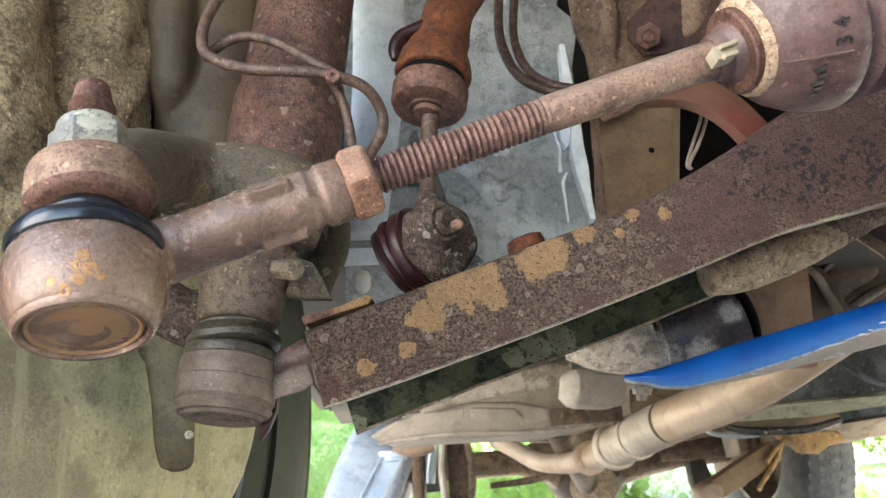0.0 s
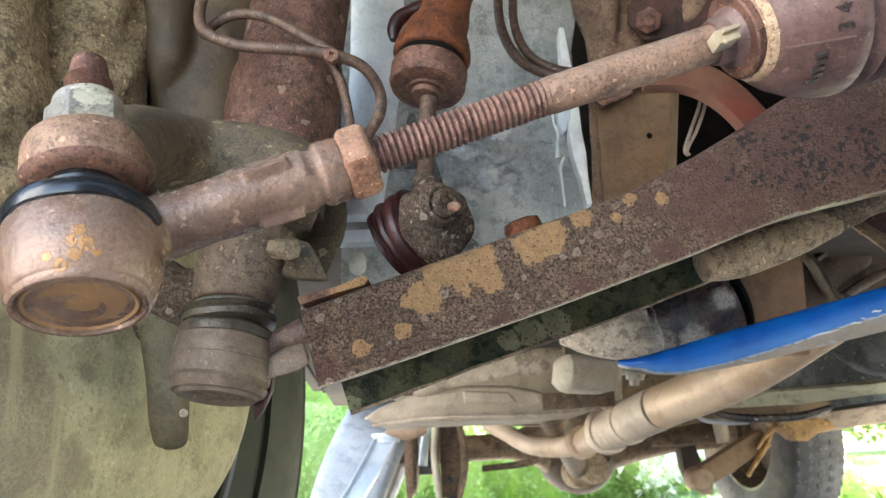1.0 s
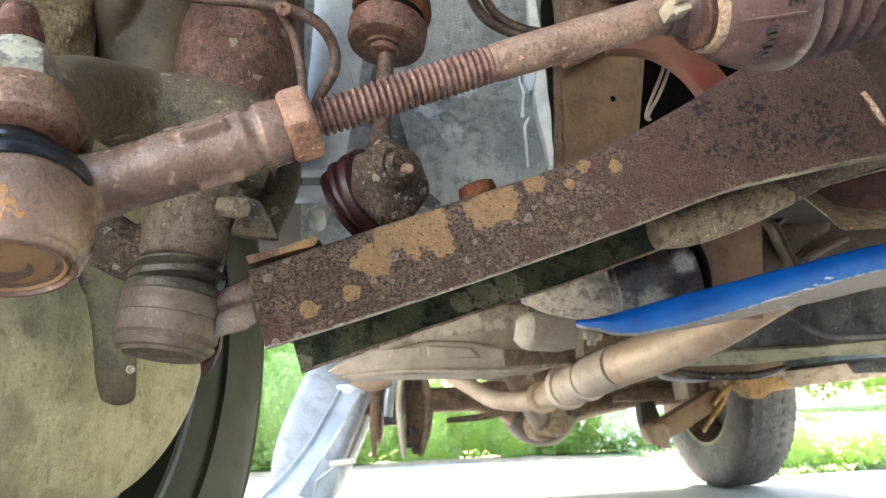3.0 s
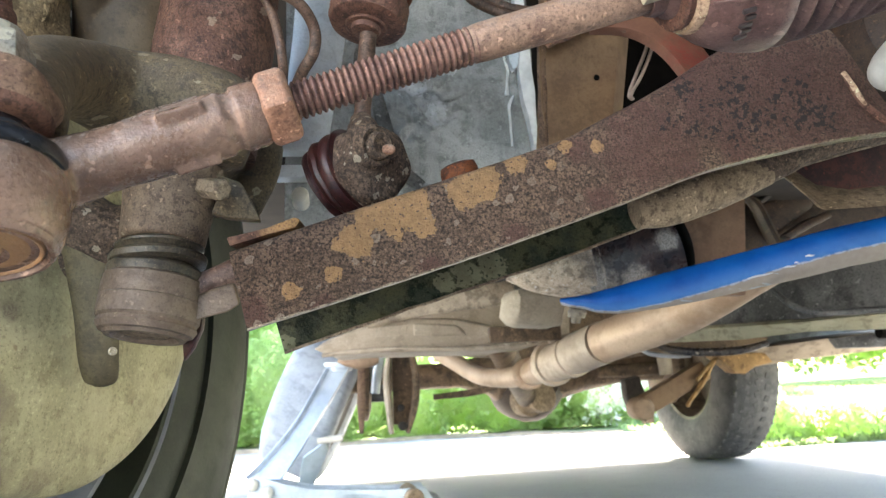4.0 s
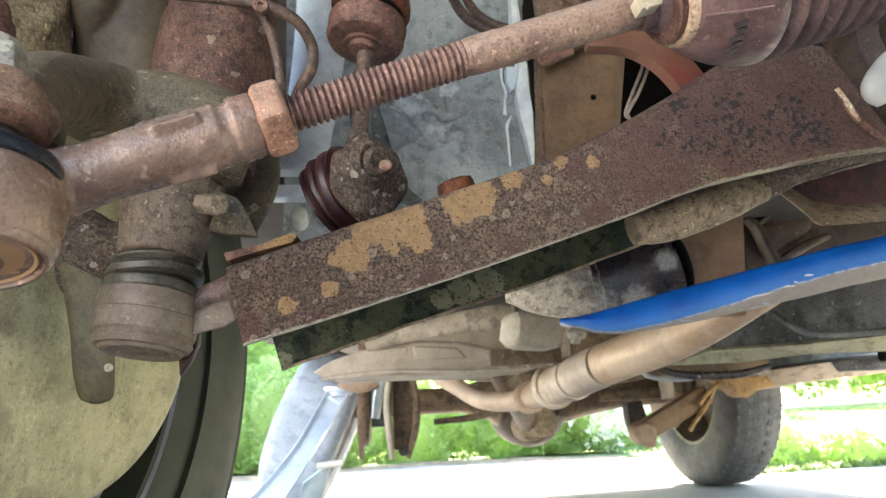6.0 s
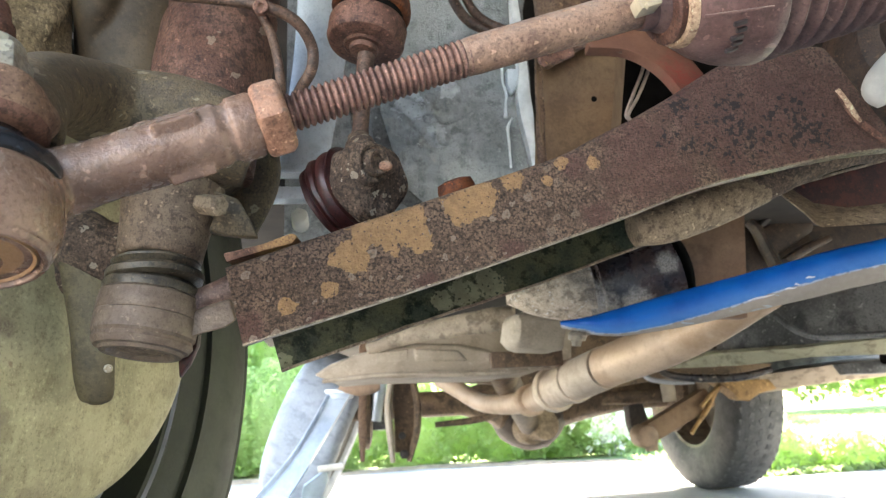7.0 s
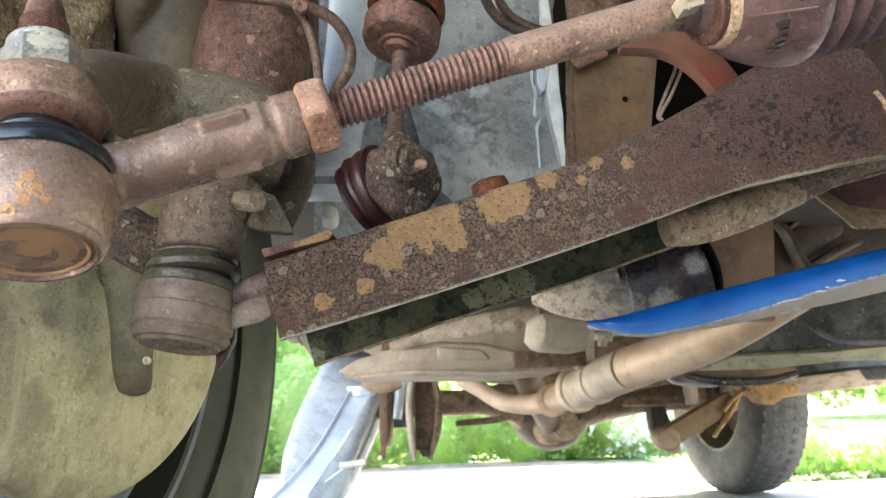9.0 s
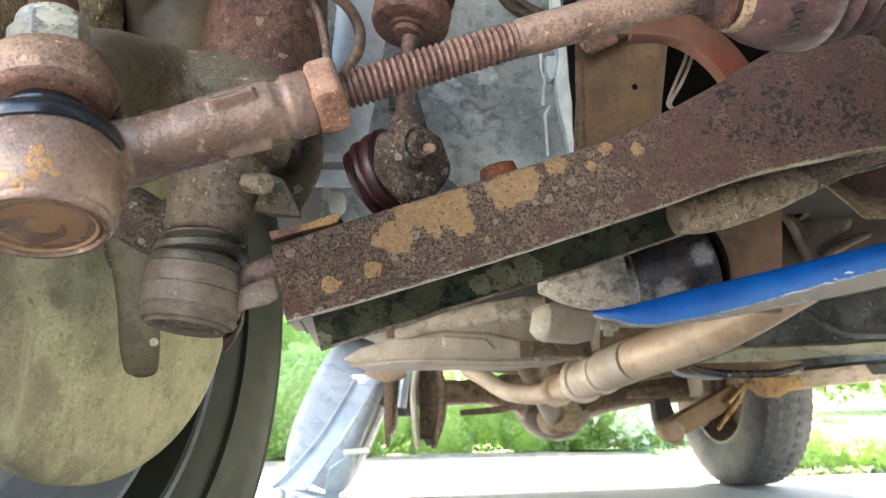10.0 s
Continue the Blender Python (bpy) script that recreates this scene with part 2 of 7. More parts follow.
M_WIRE = grimy("brown_cable", (0.068, 0.045, 0.036), (0.115, 0.080, 0.064), (0.028, 0.019, 0.016), 0.6, 0.65, 0, 0.3)
M_CALIPER = grimy("mottled_tan_casting", (0.225, 0.182, 0.122), (0.33, 0.275, 0.19), (0.105, 0.077, 0.05), 1.1, 0.8, 0, 0.8, grain=0.7, relief=1.2, grit=0.55, grit_size=0.0024, flakes=0.1,
                  flake_colour=(0.20, 0.12, 0.07))
M_GREYCAST = grimy("grey_brown_casting", (0.056, 0.042, 0.028), (0.090, 0.070, 0.047), (0.022, 0.016, 0.011), 2.0, 0.7, 0, 0.3, grain=0.3, specks=0.2, blotch=0.3)
M_ORANGE = grimy("orange_rust", (0.072, 0.025, 0.0115), (0.110, 0.041, 0.018), (0.030, 0.011, 0.006), 1.0, 0.85, 0, 0.6)
M_LINK = grimy("dark_rust_link", (0.095, 0.053, 0.043), (0.160, 0.097, 0.078), (0.042, 0.023, 0.020), 0.7, 0.7, 0.1, 0.6, flakes=0.2)
M_LINKHEAD = grimy("crusty_link_head", (0.088, 0.064, 0.050), (0.165, 0.126, 0.098), (0.030, 0.020, 0.016), 0.7, 0.8, 0, 1.0, rings=0.55, ring_scale=170.0, grain=0.9, relief=1.6, specks=0.8, grit=0.8, grit_size=0.0022)
M_LINKBOOT = grimy("maroon_link_boot", (0.024, 0.0085, 0.0085), (0.042, 0.016, 0.015), (0.010, 0.005, 0.005), 0.9, 0.45, 0, 0.25)
M_ARMEDGE = grimy("bare_arm_edge", (0.120, 0.095, 0.074), (0.26, 0.23, 0.19), (0.050, 0.032, 0.026), 0.5, 0.5, 0.2, 0.4)
# paler bluish grey: sky light painted on the panel's left, also sealant
M_LIGHTGREY = grimy("sky_lit_grey_and_sealant", (0.74, 0.78, 0.82), (0.86, 0.89, 0.92), (0.48, 0.51, 0.54), 2.6, 0.42, 0.0, 0.4, grain=0.3, specks=0.2, blotch=0.25, streak=True)
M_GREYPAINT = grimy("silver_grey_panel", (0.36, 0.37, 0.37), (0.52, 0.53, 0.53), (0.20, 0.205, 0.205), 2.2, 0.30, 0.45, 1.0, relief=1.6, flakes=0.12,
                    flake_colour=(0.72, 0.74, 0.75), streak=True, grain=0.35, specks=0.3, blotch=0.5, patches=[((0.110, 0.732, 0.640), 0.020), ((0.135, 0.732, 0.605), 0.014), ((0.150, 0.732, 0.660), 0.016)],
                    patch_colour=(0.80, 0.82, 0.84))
M_WHITEEDGE = plain("plain_white", (0.84, 0.86, 0.86), 0.55, 0, 0.12, 80, 0.3)
M_TANBEAM = grimy("tan_dusty_beam", (0.125, 0.086, 0.058), (0.17, 0.122, 0.082), (0.075, 0.048, 0.032), 3.0, 0.8, 0, 0.25, streak=True, grain=0.25, specks=0.1, blotch=0.3)
M_REDSTRAP = grimy("red_oxide_flange", (0.105, 0.058, 0.043), (0.14, 0.081, 0.060), (0.085, 0.042, 0.034), 2.5, 0.7, 0, 0.2, grain=0.2, specks=0.1, blotch=0.25,
                   stains=[((0.0145, -0.004, 0.030), 0.030), ((0.020, -0.006, 0.006), 0.024)], stain_colour=(0.20, 0.020, 0.014), stain=0.9)
M_BRACKET = grimy("brown_bracket", (0.115, 0.080, 0.060), (0.17, 0.124, 0.092), (0.06, 0.036, 0.032), 1.5, 0.8, 0, 0.4)
M_TUBE = grimy("crusty_grey_tube", (0.19, 0.155, 0.115), (0.28, 0.235, 0.18), (0.09, 0.066, 0.048), 1.0, 0.8, 0, 0.6, flakes=0.3,
               flake_colour=(0.28, 0.21, 0.12))
# near-black for rubber and seams, and for shade painted into recesses
M_DARK = plain("shade_and_rubber_black", (0.008, 0.007, 0.006), 1.0, 0, 0.3, 30, 0.0)
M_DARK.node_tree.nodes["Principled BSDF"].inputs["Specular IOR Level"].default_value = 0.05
M_NEARBLACK = grimy("near_black_brown", (0.011, 0.009, 0.008), (0.027, 0.022, 0.018), (0.006, 0.005, 0.004), 3.0, 0.8, 0, 0.2)
M_CAVITY = grimy("cavity_shade_maroon", (0.030, 0.015, 0.012), (0.050, 0.026, 0.021), (0.012, 0.007, 0.006), 2.0, 0.8, 0, 0.3)
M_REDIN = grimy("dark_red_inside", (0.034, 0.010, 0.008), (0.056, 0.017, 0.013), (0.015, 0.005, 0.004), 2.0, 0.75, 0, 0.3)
M_BLACKDIRT = grimy("black_enamel_with_dust", (0.022, 0.022, 0.026), (0.06, 0.055, 0.052), (0.010, 0.010, 0.012), 2.6, 0.36, 0.1, 0.3, dust=0.0,
                    flakes=0.35, flake_colour=(0.32, 0.28, 0.24), grain=0.4, specks=0.5)
M_BROWNPLATE = grimy("brown_plate", (0.20, 0.155, 0.122), (0.26, 0.205, 0.16), (0.13, 0.096, 0.074), 4.0, 0.75, 0, 0.2, grain=0.3, specks=0.1, blotch=0.3)
M_PIPE = grimy("tan_exhaust_steel", (0.32, 0.262, 0.212), (0.40, 0.335, 0.28), (0.21, 0.16, 0.125), 5.0, 0.6, 0.15, 0.2, grain=0.2, specks=0.0, blotch=0.25)
M_PIPE2 = grimy("pale_exhaust_joint", (0.34, 0.305, 0.265), (0.46, 0.42, 0.37), (0.22, 0.185, 0.15), 4.0, 0.6, 0.15, 0.25, grain=0.3, specks=0.1, blotch=0.3)
M_PAN = grimy("taupe_dusty_pan", (0.27, 0.25, 0.215), (0.35, 0.325, 0.285), (0.16, 0.14, 0.115), 6.0, 0.8, 0, 0.25, streak=False, grain=0.3, specks=0.2, blotch=0.3)
M_RAIL = grimy("grey_black_rail", (0.080, 0.079, 0.077), (0.19, 0.186, 0.18), (0.036, 0.035, 0.034), 7.0, 0.6, 0, 0.3)
M_TANRAIL = grimy("tan_sill", (0.27, 0.245, 0.205), (0.35, 0.32, 0.27), (0.16, 0.138, 0.11), 6.0, 0.75, 0, 0.2, grain=0.3, specks=0.1)
M_STREAK = grimy("mud_green_ledge", (0.36, 0.365, 0.285), (0.45, 0.46, 0.36), (0.22, 0.205, 0.155), 5.0, 0.6, 0, 0.2, grain=0.3, specks=0.1)
M_AXLE = grimy("brown_axle_rust", (0.085, 0.064, 0.048), (0.15, 0.115, 0.082), (0.036, 0.027, 0.021), 4.0, 0.8, 0.05, 0.4)
M_HANGER = grimy("yellow_rust_hanger", (0.20, 0.135, 0.07), (0.28, 0.195, 0.105), (0.10, 0.065, 0.035), 4.0, 0.85, 0, 0.4)
M_TYRE = grimy("grey_tyre_rubber", (0.052, 0.052, 0.052), (0.088, 0.086, 0.083), (0.028, 0.028, 0.028), 5.0, 0.8, 0, 0.3, blotch=0.4)
# bluish pale copy of the tyre rubber, with the daylight painted in
M_PALETYRE = grimy("daylit_tyre", (0.24, 0.262, 0.295), (0.32, 0.345, 0.38), (0.155, 0.17, 0.195), 5.0, 0.8, 0, 0.3, blotch=0.4, specks=0.05, grain=0.4)
M_FTYRE = grimy("dusty_green_tyre", (0.015, 0.018, 0.012), (0.023, 0.027, 0.018), (0.009, 0.0105, 0.0075), 3.0, 0.62, 0, 0.25, grain=0.4, specks=0.2, blotch=0.3)
M_RIM = plain("grey_alloy", (0.46, 0.47, 0.49), 0.4, 0.5, 0.12, 30, 0.05)
M_DULLRIM = grimy("dull_rim_steel", (0.15, 0.135, 0.115), (0.22, 0.20, 0.175), (0.08, 0.07, 0.058), 5.0, 0.5, 0.3, 0.2)
M_STAND = grimy("galvanised_steel", (0.42, 0.46, 0.50), (0.53, 0.57, 0.61), (0.30, 0.33, 0.36), 5.0, 0.42, 0.45, 0.15, grain=0.2, specks=0.1, blotch=0.2)
M_WHITE = plain("white_plastic", (0.58, 0.55, 0.48), 0.5, 0, 0.12, 60, 0.15)
M_LEAD = plain("pale_lead_wire", (0.27, 0.20, 0.16), 0.6, 0, 0.2, 200, 0.1)
M_FLOOR = plain("dark_underbody", (0.026, 0.020, 0.016), 0.9, 0, 0.4, 12, 0.2)


# ---- mesh helpers ----
def axes(d):
    d = V(d).normalized()
    a = d.cross(V((0, 0, 1)) if abs(d.z) < 0.9 else V((0, 1, 0))).normalized()
    return d, a, d.cross(a).normalized()


def rings_to_mesh(bm, rows, closed=True, caps=True):
    made = [[bm.verts.new(p) for p in row] for row in rows]
    n = len(made[0])
    for r0, r1 in zip(made, made[1:]):
        for i in range(n if closed else n - 1):
            j = (i + 1) % n
            bm.faces.new((r0[i], r0[j], r1[j], r1[i]))
    if caps and closed:
        bm.faces.new(made[0][::-1])
        bm.faces.new(made[-1])
    return made


def lathe(bm, a, d, profile, seg=32, turn=0.0, squash=1.0, caps=True):
    """Turns profile rows (along, radius) about the axis from a in the direction d."""
    d, p, q = axes(d)
    a = V(a)
    rows = []
    for h, r in profile:
        r = max(r, 1e-5)
        rows.append([a + d * h + p * (r * math.cos(turn + 2 * math.pi * i / seg)) + q * (r * squash * math.sin(turn + 2 * math.pi * i / seg))
                     for i in range(seg)])
    rings_to_mesh(bm, rows, True, caps)


def smooth_line(pts, steps=6):
    pts = [V(p) for p in pts]
    if len(pts) < 3 or steps < 2:
        return pts
    ext = [2 * pts[0] - pts[1], *pts, 2 * pts[-1] - pts[-2]]
    out = []
    for i in range(1, len(ext) - 2):
        p0, p1, p2, p3 = ext[i - 1:i + 3]
        for k in range(steps):
            t = k / steps
            out.append(0.5 * (2 * p1 + (p2 - p0) * t + (2 * p0 - 5 * p1 + 4 * p2 - p3) * t * t + (3 * p1 - p0 - 3 * p2 + p3) * t ** 3))
    out.append(pts[-1])
    return out


def sweep(bm, pts, radius, seg=12, steps=6, flat=1.0, side=None):
    """A tube along a smoothed line. radius: one number or one for each point; flat squashes it across side."""
    radii = radius if isinstance(radius, (list, tuple)) else [radius] * len(pts)
    line = smooth_line(pts, steps)
    rr = [v.x for v in smooth_line([V((r, 0, 0)) for r in radii], steps)]
    d0, p, q = axes(line[1] - line[0])
    if side is not None:
        p = (V(side) - d0 * V(side).dot(d0)).normalized()
    rows = []
    for i, c in enumerate(line):
        d = (line[min(i + 1, len(line) - 1)] - line[max(i - 1, 0)]).normalized()
        p = (p - d * p.dot(d)).normalized()
        q = d.cross(p)
        rows.append([c + p * (rr[i] * math.cos(2 * math.pi * k / seg)) + q * (rr[i] * flat * math.sin(2 * math.pi * k / seg)) for k in range(seg)])
    rings_to_mesh(bm, rows)


def prism(bm, poly, off):
    """A plate: the polygon poly carried along off."""
    off = V(off)
    rings_to_mesh(bm, [[V(p) for p in poly], [V(p) + off for p in poly]])


def block(bm, c, size, m=None):
    """A box of that size round c, turned by the 3x3 matrix m."""
    m = m or Matrix.Identity(3)
    sx, sy, sz = (s / 2 for s in size)
    rows = [[V(c) + m @ V((x * sx, y * sy, z * sz)) for x, y in ((-1, -1), (1, -1), (1, 1), (-1, 1))] for z in (-1, 1)]
    rings_to_mesh(bm, rows)


def ball(bm, c, r, m=None):
    mm = Matrix.Translation(V(c)) @ (m or Matrix.Identity(4)) @ Matrix.Diagonal((*((r, r, r) if isinstance(r, (int, float)) else r), 1))
    bmesh.ops.create_icosphere(bm, subdivisions=3, radius=1, matrix=mm)


def mesh_from(bm, name, material, bevel=0.0, segments=2, sharp=35, rough=0.0, rough_size=60.0):
    bmesh.ops.recalc_face_normals(bm, faces=bm.faces)
    if bevel:
        edges = [e for e in bm.edges if len(e.link_faces) == 2 and e.calc_face_angle(0) > radians(28)]
        bmesh.ops.bevel(bm, geom=edges, offset=bevel, segments=segments, profile=0.6, affect="EDGES", clamp_overlap=True)
    if rough:
        for v in bm.verts:
            v.co += noise.noise_vector(v.co * rough_size) * rough
    me = bpy.data.meshes.new(name)
    bm.to_mesh(me)
    bm.free()
    for f in me.polygons:
        f.use_smooth = True
    me.set_sharp_from_angle(angle=radians(sharp))
    me.materials.append(material)
    return me


def thing(name, base, label, category, group="", kind=""):
    ob = new(name)
    ob.location = base
    ob.empty_display_size = 0.02
    return tagged(ob, label, category, group, kind)




def part(name, bm, material, parent, label="", bevel=0.0, segments=2, sharp=35, rough=0.0, fuse=0.0, soft=7):
    """Links a bmesh, drawn in the world's metres, as one mesh under a thing or a part. fuse: voxel size that melts the forms together."""
    base = V((0, 0, 0))
    p = parent
    while p:
        base += p.location
        p = p.parent
    bmesh.ops.translate(bm, verts=bm.verts, vec=-base)
    ob = new(name, mesh_from(bm, name, material, bevel, segments, 80 if fuse else sharp, rough))
    ob.parent = parent
    if fuse:
        r = ob.modifiers.new("fuse", "REMESH")
        r.mode, r.voxel_size, r.use_smooth_shade = "VOXEL", fuse, True
        s = ob.modifiers.new("soften", "SMOOTH")
        s.factor, s.iterations = 0.5, soft
    return tagged(ob, label)


def solid(name, bm, material, label, category, group="", kind="", bevel=0.0, segments=2, sharp=35, rough=0.0):
    """A thing made of one mesh."""
    c = V((0, 0, 0))
    for v in bm.verts:
        c += v.co
    c /= len(bm.verts)
    c.z = min(v.co.z for v in bm.verts)
    bmesh.ops.translate(bm, verts=bm.verts, vec=-c)
    ob = new(name, mesh_from(bm, name, material, bevel, segments, sharp, rough))
    ob.location = c
    return tagged(ob, label, category, group, kind)


def B():
    return bmesh.new()




# ---- ground and surroundings ----
def concrete():
    m, nt, bsdf = shader("pale_concrete")
    vec = coords(nt)
    a = noise_fac(nt, vec, 0.8, 5, 0.6)
    b = noise_fac(nt, vec, 14, 5, 0.65, 1.0)
    c = noise_fac(nt, vec, 160, 3, 0.6, 2.0)
    col = mix(nt, ramp(nt, a, 0.3, 0.7), (0.34, 0.325, 0.300), (0.43, 0.413, 0.383))
    col = mix(nt, maths(nt, "MULTIPLY", ramp(nt, b, 0.5, 0.75), 0.35), col, (0.27, 0.255, 0.235))
    col = mix(nt, maths(nt, "MULTIPLY", ramp(nt, c, 0.52, 0.68), 0.6), col, (0.20, 0.19, 0.175))
    nt.links.new(col, bsdf.inputs["Base Color"])
    bsdf.inputs["Roughness"].default_value = 0.9
    bumped(nt, bsdf, [(b, 2.0), (c, 1.0)], 0.5)
    return m


def leafy(name, a, b, dark):
    m, nt, bsdf = shader(name)
    isl = nt.nodes.new("ShaderNodeNewGeometry").outputs["Random Per Island"]
    n = noise_fac(nt, coords(nt), 3.5, 3, 0.6)
    col = mix(nt, isl, a, b)
    col = mix(nt, maths(nt, "MULTIPLY", ramp(nt, n, 0.5, 0.75), 0.6), col, dark)
    nt.links.new(col, bsdf.inputs["Base Color"])
    bsdf.inputs["Roughness"].default_value = 0.6
    thin = nt.nodes.new("ShaderNodeBsdfTranslucent")
    nt.links.new(mix(nt, 0.5, col, tuple(min(1, v * 1.8) for v in b)), thin.inputs[0])
    both = nt.nodes.new("ShaderNodeMixShader")
    both.inputs[0].default_value = 0.6
    nt.links.new(bsdf.outputs[0], both.inputs[1])
    nt.links.new(thin.outputs[0], both.inputs[2])
    nt.links.new(both.outputs[0], nt.nodes["Material Output"].inputs[0])
    return m


M_CONCRETE = concrete()
M_HEDGE = leafy("hedge_leaves", (0.33, 0.45, 0.17), (0.45, 0.57, 0.27), (0.24, 0.35, 0.12))
M_GRASS = leafy("lawn_blades", (0.20, 0.28, 0.10), (0.30, 0.38, 0.17), (0.12, 0.18, 0.06))
M_FAR = leafy("tree_leaves", (0.20, 0.30, 0.10), (0.30, 0.40, 0.16), (0.13, 0.21, 0.08))
M_PETAL = plain("white_petals", (0.80, 0.80, 0.76), 0.7, 0, 0.08, 20, 0)
M_YELLOW = plain("yellow_petals", (0.70, 0.50, 0.06), 0.7, 0, 0.1, 20, 0)
M_TURF = plain("turf", (0.22, 0.29, 0.12), 0.95, 0, 0.35, 7, 0.4)
M_SOIL = plain("soil_edge", (0.34, 0.25, 0.16), 0.95, 0, 0.35, 12, 0.6)

bm = B()
bmesh.ops.create_grid(bm, x_segments=8, y_segments=8, size=150)
ob = new("ground", mesh_from(bm, "ground", M_TURF))
ob.location = (0, 0, -0.02)
tagged(ob, "green lawn that runs to the horizon", "lawn", kind="structure")

# driveway: a slab with its edge in front of the hedge and a soil strip beyond
bm = B()
prism(bm, [(-9, -14, 0), (9, -14, 0), (3.4, 2.6, 0), (2.2, 3.1, 0), (1.75, 4.3, 0), (0.6, 4.75, 0), (-0.6, 4.4, 0), (-9, 4.2, 0)], (0, 0, -0.12))
ob = new("driveway", mesh_from(bm, "driveway", M_CONCRETE, 0.01))
tagged(ob, "pale worn concrete driveway under the vehicle", "driveway", kind="structure")
bm = B()
sweep(bm, [(-6, 4.45, -0.01), (-0.6, 4.62, -0.01), (0.6, 4.95, -0.01), (1.8, 4.5, -0.01)], 0.12, 8, 6, 0.12, (0, 1, 0))
ob = new("soil_strip", mesh_from(bm, "soil_strip", M_SOIL, rough=0.02))
tagged(ob, "brown bare soil strip along the driveway", "soil", kind="structure")


def leaves(places, size, rng, up=0.3):
    """A mesh of small bent leaves at those places."""
    n = len(places)

    def unit(v):
        return v / np.linalg.norm(v, axis=1, keepdims=True)

    d = unit(rng.normal(size=(n, 3)) + np.array((0, 0, up)))
    s = unit(np.cross(d, rng.normal(size=(n, 3))))
    k = np.cross(d, s)
    l = (size * rng.uniform(0.6, 1.3, n))[:, None]
    verts = np.stack((places - d * l * 0.5, places + s * l * 0.28 + k * l * 0.06, places + d * l * 0.5, places - s * l * 0.28 + k * l * 0.06), 1)
    first = np.arange(n)[:, None] * 4
    faces = np.concatenate((first + np.array((0, 1, 2)), first + np.array((0, 2, 3))))
    me = bpy.data.meshes.new("leaves")
    me.from_pydata(verts.reshape(-1, 3).tolist(), [], faces.tolist())
    return me


def bush(name, lumps, count, size, seed, material, label, category="hedge", kind="stuff"):
    """lumps: (x, y, z, rx, ry, rz), whose skins the leaves cover unevenly."""
    rng = np.random.default_rng(seed)
    ls = np.array(lumps)
    w = (ls[:, 3] + ls[:, 4]) * ls[:, 5]
    l = ls[rng.choice(len(ls), count, p=w / w.sum())]
    d = rng.normal(size=(count, 3))
    d /= np.linalg.norm(d, axis=1, keepdims=True)
    d *= (rng.uniform(0.7, 1.0, count) ** 0.6 * (1 + 0.16 * np.sin(9 * d[:, 0] + l[:, 0] * 5) * np.sin(8 * d[:, 2] + l[:, 1])))[:, None]
    p = l[:, :3] + d * l[:, 3:]
    p[:, 2] = np.maximum(p[:, 2], 0.005)
    me = leaves(p, size, rng)
    core = B()
    core.from_mesh(me)
    for q in ls:
        bmesh.ops.create_icosphere(core, subdivisions=2, radius=1, matrix=Matrix.Translation(q[:3]) @ Matrix.Diagonal((*(q[3:] * 0.80), 1)))
    core.to_mesh(me)
    core.free()
    me.materials.append(material)
    return tagged(new(name, me), label, category, kind=kind)


rng0 = random.Random(4)
lumps = []
for i in range(15):
    x = -2.4 + i * 0.30
    lumps.append((x, 5.25 + rng0.uniform(-0.1, 0.1) - 0.04 * x, 0.30 + rng0.uniform(-0.05, 0.06), 0.30, 0.30, 0.36 + rng0.uniform(-0.05, 0.1)))
bush("hedge", lumps, 60000, 0.034, 1, M_HEDGE, "low bright green leafy hedge beyond the driveway")
lumps = [(-1.9 + 0.4 * i, 6.1 + 0.1 * (i % 2), 1.0, 0.4, 0.4, 1.0) for i in range(6)]
bush("tall_hedge", lumps, 50000, 0.045, 2, M_HEDGE, "tall light green hedge behind the low one")
lumps = [(2.05 + 0.28 * i, 3.35 - 0.10 * i + rng0.uniform(-0.05, 0.05), 0.06, 0.20, 0.2, 0.15 + rng0.uniform(-0.02, 0.03)) for i in range(9)]
bush("ground_cover", lumps, 30000, 0.022, 3, M_HEDGE, "low leafy ground cover beside the driveway", "shrub")
lumps = [(1.95, 5.3, 0.25, 0.35, 0.3, 0.3), (2.5, 5.6, 0.3, 0.4, 0.3, 0.35), (1.55, 5.5, 0.3, 0.3, 0.3, 0.4)]
bush("flower_shrub", lumps, 7000, 0.05, 5, M_HEDGE, "pale green shrub with white flowers", "shrub")
bush("white_flowers", [(1.9, 5.1, 0.28, 0.33, 0.2, 0.28), (2.45, 5.4, 0.33, 0.4, 0.2, 0.3)], 900, 0.06, 6, M_PETAL, "white blossoms on the shrub", "flowers")
bush("yellow_flowers", [(1.62, 5.1, 0.55, 0.10, 0.1, 0.05)], 40, 0.05, 7, M_YELLOW, "small yellow blossoms on the shrub", "flowers")
lumps = [(rng0.uniform(5, 16), rng0.uniform(11, 17), rng0.uniform(1.4, 3.0), 1.2, 1.2, 1.3) for i in range(16)]
bush("far_trees", lumps, 26000, 0.16, 8, M_FAR, "hazy green far trees behind the lawn", "trees")
lumps = [(rng0.uniform(-14, 3), rng0.uniform(11, 15), rng0.uniform(1.4, 3.4), 1.5, 1.2, 1.5) for i in range(14)]
bush("far_wood", lumps, 22000, 0.18, 9, M_FAR, "hazy green woodland behind the hedge", "trees")


rng1 = np.random.default_rng(10)
gy = 3.0 + 9 * rng1.uniform(size=26000) ** 1.6
lo = 1.6 + 0.15 * (gy - 3)
gx = lo + (3.5 + 1.1 * gy - lo) * rng1.uniform(size=26000)
me = leaves(np.stack((gx, gy, np.full(26000, 0.01)), 1), 0.05, rng1, 1.2)
me.materials.append(M_GRASS)
tagged(new("grass", me), "short sunlit lawn grass", "grass", kind="stuff")

